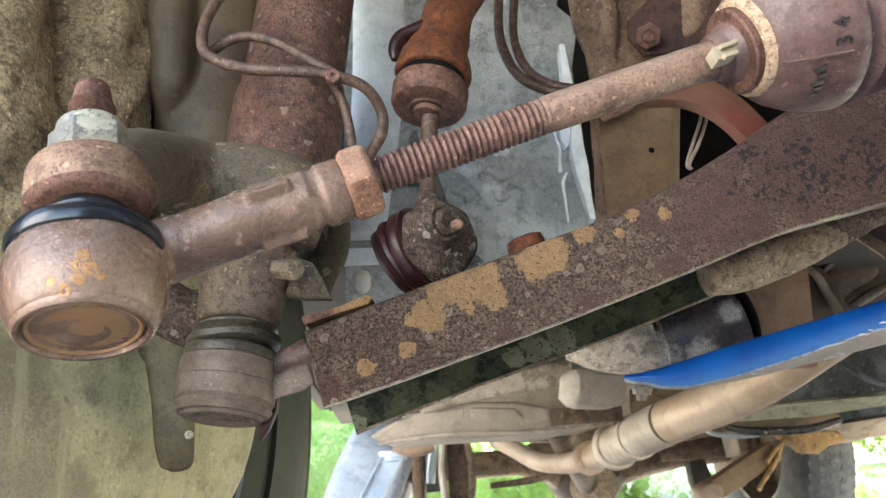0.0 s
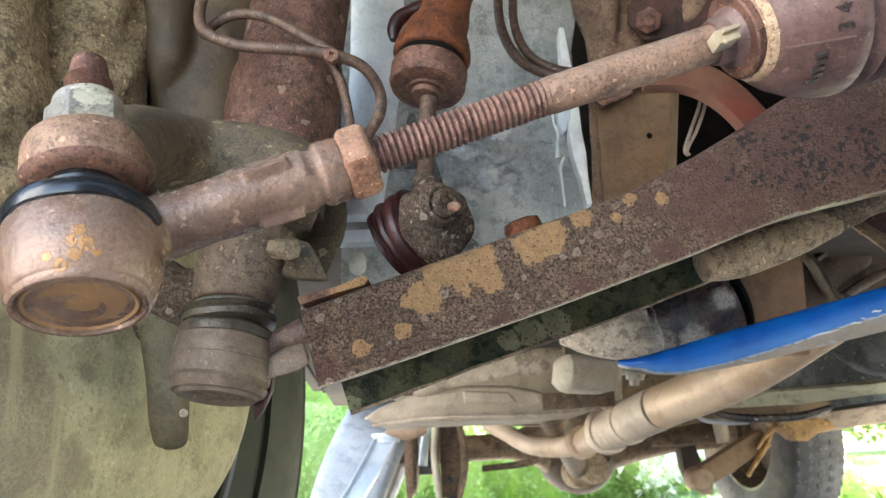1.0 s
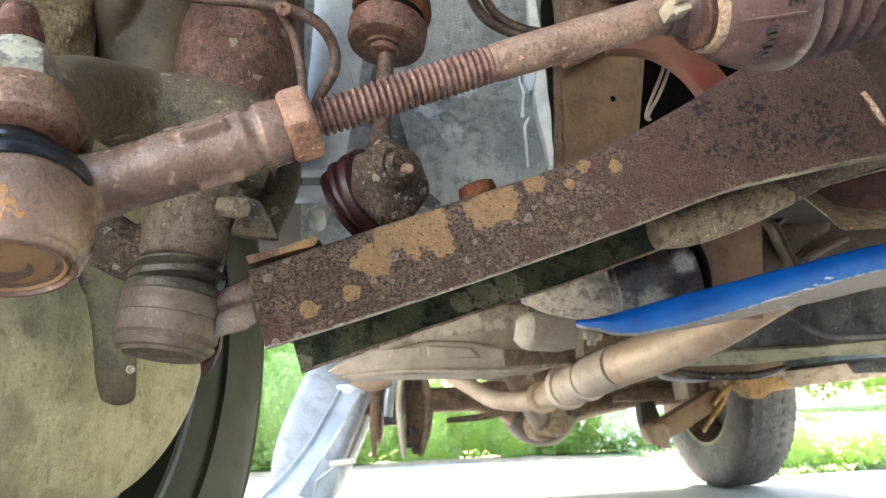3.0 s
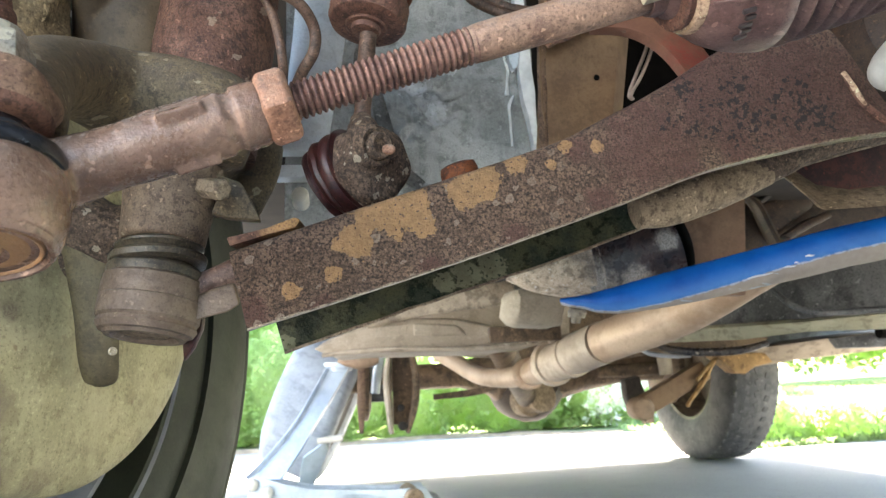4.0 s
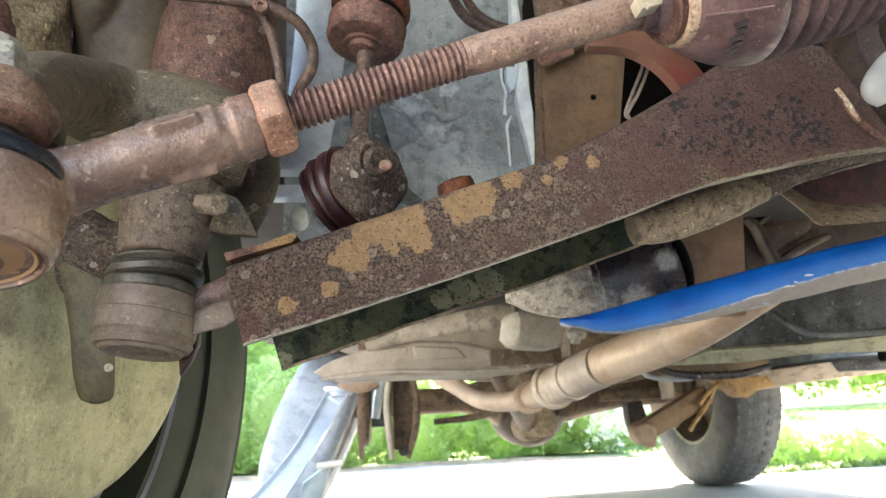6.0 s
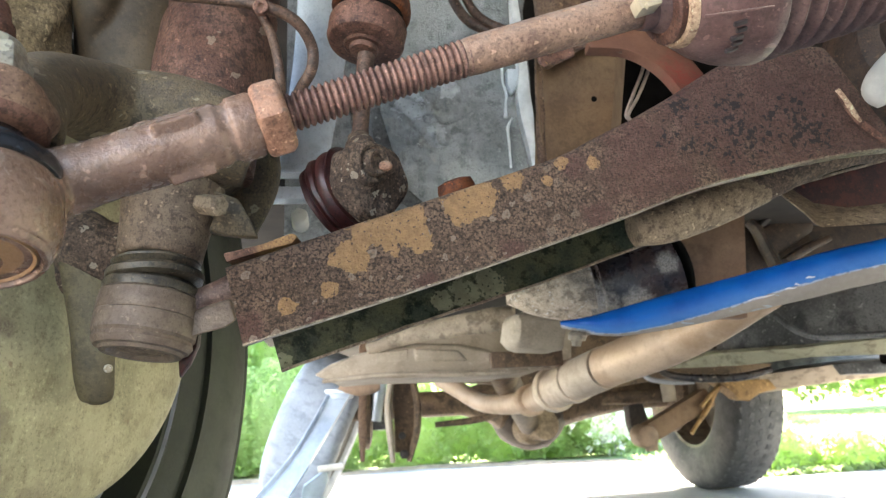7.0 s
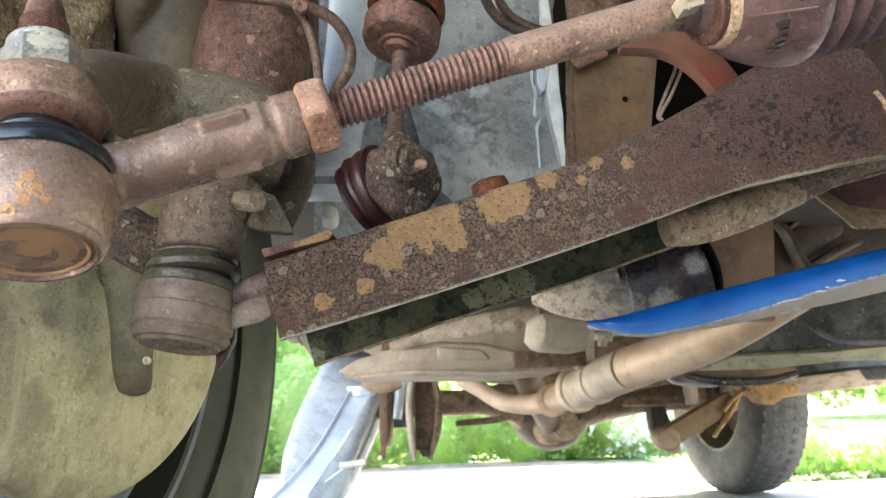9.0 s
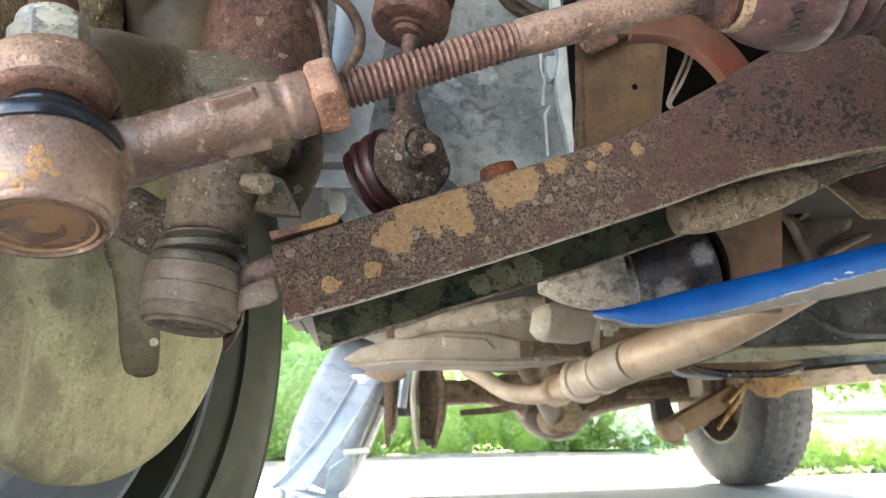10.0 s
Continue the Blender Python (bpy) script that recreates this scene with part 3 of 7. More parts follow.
# ---- the vehicle's closing sheets, added to shut out light ----
bm = B()
block(bm, (0.80, 2.20, 0.60), (1.90, 2.64, 0.02))
block(bm, (0.92, 0.30, 0.98), (1.86, 1.20, 0.02))
block(bm, (-0.21, 0.30, 0.98), (0.40, 1.20, 0.02))
block(bm, (0.80, 0.89, 1.17), (1.90, 0.02, 1.14))
block(bm, (1.79, 0.30, 0.70), (0.02, 1.2, 0.56))
ob = new("underbody", mesh_from(bm, "underbody", M_FLOOR, 0.004))
tagged(ob, "dark dusty floor pan of the vehicle overhead, upper sheets added against light", "underbody", kind="structure")
# unseen blocks round the vehicle that keep sky light off the parts
bm = B()
block(bm, (-0.20, 2.10, 1.18), (0.04, 2.2, 1.10))
block(bm, (1.80, 2.25, 1.10), (0.04, 2.5, 1.26))
block(bm, (-0.42, 0.35, 1.05), (0.03, 1.30, 0.28))
block(bm, (-0.31, 0.985, 0.98), (0.20, 0.03, 0.42))
block(bm, (0.80, 3.50, 1.20), (2.0, 0.04, 1.1))
block(bm, (0.80, 2.20, 1.75), (2.0, 2.64, 0.04))
ob = new("body_shell", mesh_from(bm, "body_shell", M_FLOOR, 0.004))
tagged(ob, "unseen outer body shell, blocks added to shut out light", "body shell", kind="structure")
# unseen block that holds off front light; its left end stays open
bm = B()
block(bm, (0.90, -0.42, 0.60), (1.84, 0.06, 0.78))
ob = new("front_bumper", mesh_from(bm, "front_bumper", M_FLOOR, 0.02))
tagged(ob, "unseen dark bumper block added to hold off light from the front", "bumper", kind="structure")

# unseen wall, added to throw light on the front left parts
bm = B()
block(bm, (-5.0, -2.2, 1.45), (6.0, 0.2, 2.9))
ob = new("wall_front", mesh_from(bm, "wall_front", M_BOUNCE, 0.01))
tagged(ob, "unseen pale grey-blue wall added to bounce light from the front left", "wall", kind="structure")

# ---- tie rod ----
BALL_LOW, STUD_TOP = V((-0.0868, 0.2560, 0.3803)), V((-0.1005, 0.2840, 0.4868))
BD = (STUD_TOP - BALL_LOW).normalized()
BALL_MID = BALL_LOW + BD * 0.017
SH0, SH1 = V((-0.0739, 0.2790, 0.4113)), V((-0.0273, 0.2820, 0.4283))
NUT_L, NUT_R = V((-0.0035, 0.2840, 0.4367)), V((0.0078, 0.2840, 0.4408))
TH0, TH1 = V((0.0063, 0.2840, 0.4404)), V((0.0782, 0.2800, 0.4641))
ROD1 = V((0.1490, 0.2770, 0.4858))
rod_dir = (ROD1 - NUT_L).normalized()

flecks = [(V((-0.0854, 0.2355, 0.3880)) - BALL_LOW, 0.0027), (V((-0.0786, 0.2355, 0.3950)) - BALL_LOW, 0.0031), (V((-0.0836, 0.2355, 0.3953)) - BALL_LOW, 0.0024), (V((-0.0753, 0.2355, 0.3928)) - BALL_LOW, 0.0031), (V((-0.0811, 0.2355, 0.3991)) - BALL_LOW, 0.0022), (V((-0.0683, 0.2355, 0.3896)) - BALL_LOW, 0.0029), (V((-0.0824, 0.2355, 0.3912)) - BALL_LOW, 0.0025), (V((-0.0896, 0.2355, 0.3905)) - BALL_LOW, 0.0019), (V((-0.0770, 0.2355, 0.3899)) - BALL_LOW, 0.0017)]
M_RODEND = grimy("worn_forged_rod_end", (0.150, 0.103, 0.083), (0.240, 0.174, 0.144), (0.070, 0.043, 0.034), 1.5, 0.34, 0.15, 0.45, flakes=0.12,
                 flake_colour=(0.42, 0.27, 0.17), grain=0.4, specks=0.45, blotch=0.4, dust=0.35, dust_colour=(0.42, 0.325, 0.265), patches=flecks, patch_colour=(0.46, 0.22, 0.08))
tie = thing("tie_rod", BALL_LOW, "rusty steel tie rod with threaded sleeve and ball joint end", "tie rod")
seg_dir = (NUT_L - SH0).normalized()
L = (NUT_L - SH0).length
d_, p_, q_ = axes(seg_dir)
turn3 = Matrix((seg_dir, p_, q_)).transposed()
bm = B()
lathe(bm, BALL_LOW, BD, [(0.0, 0.0196), (0.0004, 0.0214), (0.0016, 0.0224), (0.004, 0.0234), (0.007, 0.0242), (0.010, 0.0249), (0.014, 0.0254), (0.018, 0.0255), (0.022, 0.0251), (0.025, 0.0242), (0.0275, 0.0228), (0.029, 0.0200), (0.0295, 0.0142)], 72)
sweep(bm, [BALL_MID + (SH0 - BALL_MID) * 0.1, BALL_MID + (SH0 - BALL_MID) * 0.5, BALL_MID + (SH0 - BALL_MID) * 0.85, SH0 + seg_dir * 0.002, SH0 + seg_dir * 0.012], [0.0190, 0.0172, 0.0142, 0.0126, 0.0119], 32, 6)
lathe(bm, SH0, seg_dir, [(0.0, 0.0122), (L * 0.12, 0.0117), (L * 0.30, 0.0115), (L * 0.40, 0.0121), (L * 0.80, 0.0124), (L * 0.83, 0.0110), (L * 0.86, 0.0110), (L * 0.875, 0.0127), (L * 0.985, 0.0125), (L, 0.0116)], 40)
wf = SH0 + seg_dir * (L * 0.62)
block(bm, wf, (0.0165, 0.0206, 0.0232), turn3 @ Matrix.Rotation(0.5, 3, "X"))
ball(bm, SH0 + seg_dir * (L * 0.47) + V((0, 0.002, 0.0100)), (0.0085, 0.006, 0.0042))
part("rod_end", bm, M_RODEND, tie, "worn pink-brown forged rod end with orange rust flecks and wrench flats", rough=0.0005, fuse=0.0007, soft=3)
bm = B()
lathe(bm, BALL_LOW - BD * 0.0006, BD, [(0.0018, 0.0217), (0.0000, 0.0213), (-0.0009, 0.0204), (-0.0009, 0.0192), (0.0008, 0.0182), (0.0018, 0.0175), (0.0012, 0.0001)], 48)
part("end_cap", bm, M_RODEND, tie, "round pressed cap")
bm = B()
lathe(bm, BALL_LOW - BD * 0.0006, BD, [(0.0018, 0.0184), (0.0004, 0.0179), (-0.0002, 0.0171), (0.0004, 0.0162), (0.0018, 0.0154)], 48, caps=False)
part("rust_ring", bm, M_CAP, tie, "orange rust ring on the cap", rough=0.0002)
bm = B()
lathe(bm, BALL_LOW - BD * 0.0006, BD, [(0.0022, 0.0162), (0.0014, 0.0156), (0.0008, 0.0146), (0.0006, 0.0130), (0.0007, 0.0060), (0.0005, 0.0005)], 48)
part("cap_centre", bm, M_CAP, tie, "brown disc inside the ring")
bm = B()
lathe(bm, BALL_LOW + BD * 0.0278, BD, [(-0.002, 0.0175), (-0.0016, 0.0222), (-0.0006, 0.0243), (0.0012, 0.0250), (0.0034, 0.0250), (0.0052, 0.0243), (0.0064, 0.0226), (0.0072, 0.0190), (0.0080, 0.0168), (0.0092, 0.0172), (0.0104, 0.0166), (0.0114, 0.0154), (0.0126, 0.0158), (0.0138, 0.0146), (0.0170, 0.0134)], 64)
part("dust_boot", bm, M_GLOSSRUBBER, tie, "black squashed rubber dust boot", rough=0.0006)
bm = B()
NL = (NUT_R - NUT_L).length
lathe(bm, NUT_L, rod_dir, [(0.0, 0.0125), (0.0006, 0.0145), (0.0022, 0.0158), (NL - 0.0022, 0.0158), (NL - 0.0006, 0.0145), (NL, 0.0125)], 6, 0.32)
part("jam_nut", bm, M_NUT, tie, "orange-rusted hexagonal jam nut", bevel=0.0006)
bm = B()
TL = (TH1 - TH0).length
td, tp, tq = axes(TH1 - TH0)
PITCH, SEG = 0.00262, 36
rows = []
steps = int(TL / PITCH * 10)
for i in range(steps + 1):
    h = TL * i / steps
    row = []
    for k in range(SEG):
        a = 2 * math.pi * k / SEG
        ph = (h / PITCH + k / SEG) % 1.0
        r = 0.0060 + 0.00155 * (0.5 + 0.5 * math.cos(2 * math.pi * ph)) ** 0.55
        r += 0.00012 * noise.noise((TH0 + td * h + tp * r * math.cos(a) + tq * r * math.sin(a)) * 400)
        row.append(TH0 + td * h + tp * (r * math.cos(a)) + tq * (r * math.sin(a)))
    rows.append(row)
rings_to_mesh(bm, rows)
part("threaded_rod", bm, M_THREAD, tie, "coarse rusty screw thread", sharp=60)
bm = B()
RL = (ROD1 - TH1).length
lathe(bm, TH1, ROD1 - TH1, [(-0.004, 0.0066), (0.0, 0.0074), (0.003, 0.0077), (RL * 0.5, 0.0079), (RL + 0.02, 0.0081)], 28)
part("plain_rod", bm, M_ROD, tie, rough=0.00012)

# ---- steering rack boot with its clamp ----
BT = ROD1 + rod_dir * 0.002
boot = thing("rack_boot", BT, "dusty purple-brown rubber bellows on the steering rack", "rubber boot")
bm = B()
prof = [(0.0, 0.0092), (0.003, 0.0102), (0.006, 0.0098), (0.008, 0.0125), (0.012, 0.0135), (0.0145, 0.0150), (0.016, 0.0195), (0.018, 0.0235), (0.024, 0.0285), (0.032, 0.0330), (0.041, 0.0360)]
h = 0.046
for i in range(9):
    prof += [(h, 0.0372), (h + 0.0012, 0.0362), (h + 0.003, 0.0334), (h + 0.0056, 0.0340), (h + 0.0072, 0.0370), (h + 0.0086, 0.0376)]
    h += 0.0092
lathe(bm, BT - rod_dir * 0.001, rod_dir, prof, 64)
bellows = part("bellows", bm, M_BOOT, boot, "ribbed purple-brown rubber bellows", sharp=55)
bm = B()
lathe(bm, BT, rod_dir, [(0.0, 0.0084), (0.0005, 0.0096), (0.003, 0.0099), (0.0055, 0.0096), (0.006, 0.0084)], 32)
part("clamp_band", bm, M_FLAKY, boot, "narrow pale clamp band")
bm = B()
lathe(bm, BT + rod_dir * 0.0085, rod_dir, [(0.0, 0.0105), (0.0, 0.0172), (0.0008, 0.0180), (0.0036, 0.0180), (0.0044, 0.0172), (0.0044, 0.0125)], 40)
part("rust_washer", bm, M_LINK, boot, "pitted rusty washer", rough=0.0006)
bm = B()
lathe(bm, BT + rod_dir * 0.0122, rod_dir, [(0.0, 0.0160), (0.0, 0.0196), (0.0010, 0.0206), (0.0034, 0.0214), (0.0044, 0.0200)], 40)
part("seal_ring", bm, M_FLAKY, boot, "cream edge ring on the boot", rough=0.0004)
bm = B()
ear = V((0.1481, 0.2580, 0.4803))
rm = Matrix((rod_dir, axes(rod_dir)[1], axes(rod_dir)[2])).transposed()
block(bm, ear + V((0, 0.006, 0)), (0.0090, 0.008, 0.0060), rm)
block(bm, ear + V((0.001, 0.001, 0.0016)), (0.0082, 0.003, 0.0020), rm)
block(bm, ear + V((0.001, 0.001, -0.0026)), (0.0064, 0.003, 0.0024), rm)
part("clamp_ear", bm, M_CREAM, boot, "folded cream clamp ear", bevel=0.0008)


M_MARK = plain("dark_cast_marks", (0.034, 0.021, 0.020), 0.6, 0, 0.2, 200, 0.1)


def raised_text(word, spot, right, up, size, parent, name="lettering"):
    cu = bpy.data.curves.new(name, "FONT")
    cu.body, cu.size, cu.extrude = word, size, 0.0004
    cu.align_x, cu.align_y = "CENTER", "CENTER"
    tmp = new(name + "_tmp", cu)
    bpy.context.view_layer.update()
    me = bpy.data.meshes.new_from_object(tmp.evaluated_get(bpy.context.evaluated_depsgraph_get()))
    bpy.data.objects.remove(tmp)
    me.materials.clear()
    me.materials.append(M_MARK)
    right = V(right).normalized()
    n = right.cross(V(up)).normalized()
    m = Matrix((right, n.cross(right), n)).transposed().to_4x4()
    base, p = V((0, 0, 0)), parent
    while p:
        base += p.location
        p = p.parent
    m.translation = V(spot) - base
    me.transform(m)
    ob = new(name, me)
    ob.parent = parent
    return ob


# marks cast into the cone of the boot: they stand on the cone, read upwards round it
def on_boot(along, angle, r):
    d, p, q = axes(rod_dir)
    front = (V((0, -1, 0)) - d * V((0, -1, 0)).dot(d)).normalized()
    side = d.cross(front)
    if side.z < 0:
        side = -side
    n = front * math.cos(angle) + side * math.sin(angle)
    tang = side * math.cos(angle) - front * math.sin(angle)
    return BT + d * along + n * r, n, tang


for word, along, ang in (("3", 0.0350, -0.66), ("4", 0.0350, -0.46), ("0", 0.0345, -0.12)):
    s, n, tg = on_boot(along, ang, 0.0352)
    raised_text(word, s, tg, -rod_dir + n * -0.35, 0.0088, bellows)
for k in range(5):
    s, n, tg = on_boot(0.0265 + 0.0012 * (k % 2), -1.36 + 0.105 * k, 0.0322)
    bm = B()
    block(bm, s, (0.0018, 0.0058 - 0.0012 * (k % 2), 0.0014), Matrix((tg, rod_dir, n)).transposed())
    part("worn_mark", bm, M_MARK, bellows, bevel=0.0003)
s, n, tg = on_boot(0.026, -0.80, 0.0315)
bm = B()
block(bm, s, (0.026, 0.0012, 0.0012), Matrix(((rod_dir + n * 0.42).normalized(), tg, n)).transposed())
part("mould_line", bm, M_BOOT, bellows, bevel=0.0003)

# ---- steering knuckle: arm, body and neck are one casting ----
BJ_LOW, BJ_TOP = V((-0.0768, 0.4300, 0.3691)), V((-0.0695, 0.4370, 0.4251))
JD = (BJ_TOP - BJ_LOW).normalized()
knuckle = thing("steering_knuckle", BJ_TOP, "olive-brown cast iron steering knuckle with mineral spots", "steering knuckle")
BOSS = BALL_LOW + BD * 0.0415
bm = B()
lathe(bm, BOSS, BD, [(0.0050, 0.0135), (0.0060, 0.0190), (0.0100, 0.0216), (0.0180, 0.0216), (0.0215, 0.0199), (0.0236, 0.0165), (0.0238, 0.011)], 7, 0.62)
lathe(bm, BOSS, BD, [(0.0036, 0.0135), (0.0038, 0.0172), (0.0060, 0.0198), (0.0085, 0.0208), (0.0150, 0.0213), (0.0190, 0.0209), (0.0222, 0.0192), (0.0238, 0.0160), (0.0240, 0.011)], 48)
ball(bm, BOSS + V((0.0090, 0.008, 0.0140)), (0.0125, 0.013, 0.0085))
boss = part("steering_arm_boss", bm, M_BOSS, knuckle, "chunky rusty boss round the stud", rough=0.0014, fuse=0.0010, soft=9)
bm = B()
lathe(bm, BOSS, BD, [(0.0030, 0.0130), (0.0031, 0.0174), (0.0042, 0.0196), (0.0062, 0.0208), (0.0068, 0.0190)], 48)
part("boss_chamfer", bm, M_LINK, knuckle, "dark maroon chamfer under the boss", rough=0.0006)
bm = B()
K1 = V((-0.1015, 0.4000, 0.4964))
K2 = V((-0.0714, 0.4550, 0.4980))
sweep(bm, [BOSS + BD * 0.008 + V((0.004, 0.012, 0)), V((-0.1042, 0.3400, 0.4724)), K1, K2], [0.017, 0.018, 0.022, 0.034], 16, 5)
sweep(bm, [V((-0.1132, 0.4200, 0.5054)), V((-0.0825, 0.4250, 0.4993)), V((-0.0470, 0.4250, 0.4892)), V((-0.0183, 0.4300, 0.4776))], [0.018, 0.025, 0.028, 0.022], 18, 5)
sweep(bm, [V((-0.0576, 0.4550, 0.5203)), V((-0.0577, 0.4550, 0.4826)), V((-0.0408, 0.4550, 0.4564))], [0.036, 0.042, 0.022], 18, 5)
sweep(bm, [V((-0.0217, 0.4700, 0.5135)), V((-0.0191, 0.4700, 0.4747)), V((-0.0288, 0.4700, 0.4382))], [0.012, 0.013, 0.007], 12, 5)
part("casting", bm, M_KNUCKLE, knuckle, fuse=0.0022)
bm = B()
lathe(bm, BJ_TOP, JD, [(-0.0095, 0.0200), (-0.0085, 0.0226), (-0.0060, 0.0236), (-0.0050, 0.0230), (0.001, 0.0238), (0.010, 0.0245), (0.030, 0.0275), (0.052, 0.030)], 32)
neck = part("neck", bm, M_NECK, knuckle, "grey-brown tapered neck", fuse=0.0018)
bm = B()
pb = V((-0.0377, 0.4150, 0.4423))
lathe(bm, pb, V((0.62, -0.6, -0.25)), [(-0.030, 0.0060), (0.0040, 0.0060), (0.0054, 0.0046)], 6, 0.4)
part("pinch_bolt", bm, M_TUBE, knuckle, "pale pinch bolt head", bevel=0.0006)
bm = B()
prism(bm, [V((-0.0534, 0.4280, 0.4562)), V((-0.0396, 0.4280, 0.4551)), V((-0.0281, 0.4300, 0.4510)), V((-0.0214, 0.4320, 0.4405)), V((-0.0166, 0.4340, 0.4293)), V((-0.0323, 0.4320, 0.4304)), V((-0.0439, 0.4300, 0.4321)), V((-0.0407, 0.4280, 0.4397)), V((-0.0487, 0.4280, 0.4463))], (0, 0.008, 0))
part("clamp_ear", bm, M_KNUCKLE, knuckle, "flat rusty pinch ear", bevel=0.0018, segments=3, rough=0.0010)
bm = B()
sweep(bm, [V((-0.1507, 0.4750, 0.4500)), V((-0.1264, 0.4700, 0.4379)), V((-0.1048, 0.4680, 0.4268)), V((-0.0911, 0.4700, 0.4320))], [0.016, 0.020, 0.020, 0.018], 18, 6)
sweep(bm, [V((-0.1404, 0.4750, 0.4342)), V((-0.1301, 0.4750, 0.4168)), V((-0.1211, 0.4780, 0.4068))], [0.012, 0.013, 0.008], 14, 5)
part("rear_lobe", bm, M_LINKHEAD, knuckle, "dark shaded lobe behind the neck", rough=0.0012, fuse=0.0018)

tnut = thing("castle_nut", BOSS + BD * 0.0225, "zinc-coated nut with pale paint on a rusty stud", "nut")
bm = B()
lathe(bm, BOSS + BD * 0.0225, BD, [(0.0, 0.0148), (0.0006, 0.0156), (0.0020, 0.0156), (0.0026, 0.0146), (0.0150, 0.0144), (0.0172, 0.0128)], 6, 0.45)
lathe(bm, BOSS + BD * 0.0392, BD, [(-0.002, 0.0126), (0.0030, 0.0122), (0.0042, 0.0108)], 28)
M_NUTZINC = grimy("grey_zinc_with_paint", (0.25, 0.245, 0.225), (0.40, 0.39, 0.35), (0.12, 0.105, 0.085), 0.8, 0.4, 0.3, 0.25, grain=0.4, specks=0.2, blotch=0.5,
                  patches=[(V((-0.0928, 0.2680, 0.4584)) - (BOSS + BD * 0.0225), 0.0085)], patch_colour=(0.66, 0.61, 0.47))
part("nut_body", bm, M_NUTZINC, tnut, bevel=0.0016, segments=3, rough=0.0004)
bm = B()
lathe(bm, BOSS + BD * 0.0440, BD, [(-0.003, 0.0074)] + [(0.0014 * k * 0.5, 0.0086 if k % 2 else 0.0074) for k in range(15)] + [(0.0112, 0.0070), (0.0135, 0.0072), (0.0180, 0.0066), (0.0205, 0.0060), (0.0212, 0.0040)], 28)
part("stud_end", bm, M_LINK, tnut, "rusty threaded stud end", rough=0.0006)

# ---- lower ball joint ----
bj = thing("lower_ball_joint", BJ_LOW, "grey-brown lower ball joint with a wrinkled black boot", "ball joint")
bm = B()
lathe(bm, BJ_LOW, JD, [(0.0005, 0.0140), (-0.0030, 0.0155), (-0.0045, 0.0175), (-0.0045, 0.0208), (-0.0028, 0.0220), (-0.0022, 0.0242), (0.0010, 0.0262), (0.0034, 0.0254), (0.0050, 0.0268), (0.0105, 0.0270), (0.0150, 0.0270), (0.0156, 0.0264), (0.0164, 0.0269), (0.0230, 0.0268), (0.0250, 0.0264), (0.0262, 0.0266), (0.0275, 0.0258), (0.0285, 0.0235), (0.0290, 0.020)], 64)
housing = part("housing", bm, M_BJOINT, bj)
bm = B()
sweep(bm, [V((-0.0699, 0.4320, 0.3929)), V((-0.0570, 0.4320, 0.3884)), V((-0.0454, 0.4320, 0.3930)), V((-0.0304, 0.4320, 0.3994))], [0.020, 0.0105, 0.0072, 0.0080], 24, 6)
part("stub", bm, M_STUB, bj, "dark forged stub into the arm", rough=0.0008)
bm = B()
prism(bm, [V((-0.0624, 0.4240, 0.3792)), V((-0.0535, 0.4240, 0.3841)), V((-0.0429, 0.4240, 0.3886)), V((-0.0308, 0.4240, 0.3925)), V((-0.0270, 0.4240, 0.3807)), V((-0.0337, 0.4240, 0.3768)), V((-0.0451, 0.4240, 0.3739)), V((-0.0535, 0.4240, 0.3708))], (0.0, 0.010, 0.003))
part("web", bm, M_BJOINT, bj, "flat grey web under the stub", bevel=0.0022, segments=3, rough=0.0006)
bm = B()
lathe(bm, BJ_LOW + JD * 0.0275, JD, [(-0.001, 0.0232), (0.0004, 0.0256), (0.0030, 0.0262), (0.0050, 0.0258), (0.0062, 0.0244), (0.0070, 0.0226), (0.0082, 0.0212)], 64)
part("boot", bm, M_DUSTRUBBER, bj, "dusty olive-black lower fold of the rubber boot", rough=0.0007)
bm = B()
lathe(bm, BJ_LOW + JD * 0.0352, JD + V((-0.10, 0, 0.02)), [(-0.0015, 0.0205), (0.0002, 0.0238), (0.0012, 0.0258), (0.0042, 0.0262), (0.0056, 0.0250), (0.0064, 0.0222), (0.0074, 0.0215), (0.0084, 0.0222), (0.0094, 0.0236), (0.0106, 0.0238), (0.0116, 0.0222), (0.0130, 0.0190)], 64)
part("boot_fold", bm, M_DUSTRUBBER, bj, "squashed upper fold of the rubber boot", rough=0.0010)
bm = B()
lathe(bm, BJ_LOW - JD * 0.001, JD, [(0.0, 0.0135), (-0.002, 0.0120), (-0.0025, 0.0060), (-0.0018, 0.001)], 32)
part("base_plug", bm, M_NECK, bj, "dull pressed base plug")

flap = thing("torn_flap", V((-0.0588, 0.4400, 0.3527)), "dark red torn rubber flap under the ball joint stub", "rubber flap")
bm = B()
prism(bm, [V((-0.0603, 0.4400, 0.3661)), V((-0.0527, 0.4360, 0.3720)), V((-0.0482, 0.4340, 0.3746)), V((-0.0491, 0.4340, 0.3679)), V((-0.0542, 0.4380, 0.3589)), V((-0.0594, 0.4400, 0.3521))], (0.001, 0.004, 0))
part("flap_sheet", bm, M_LINKBOOT, flap, bevel=0.0012, rough=0.001)

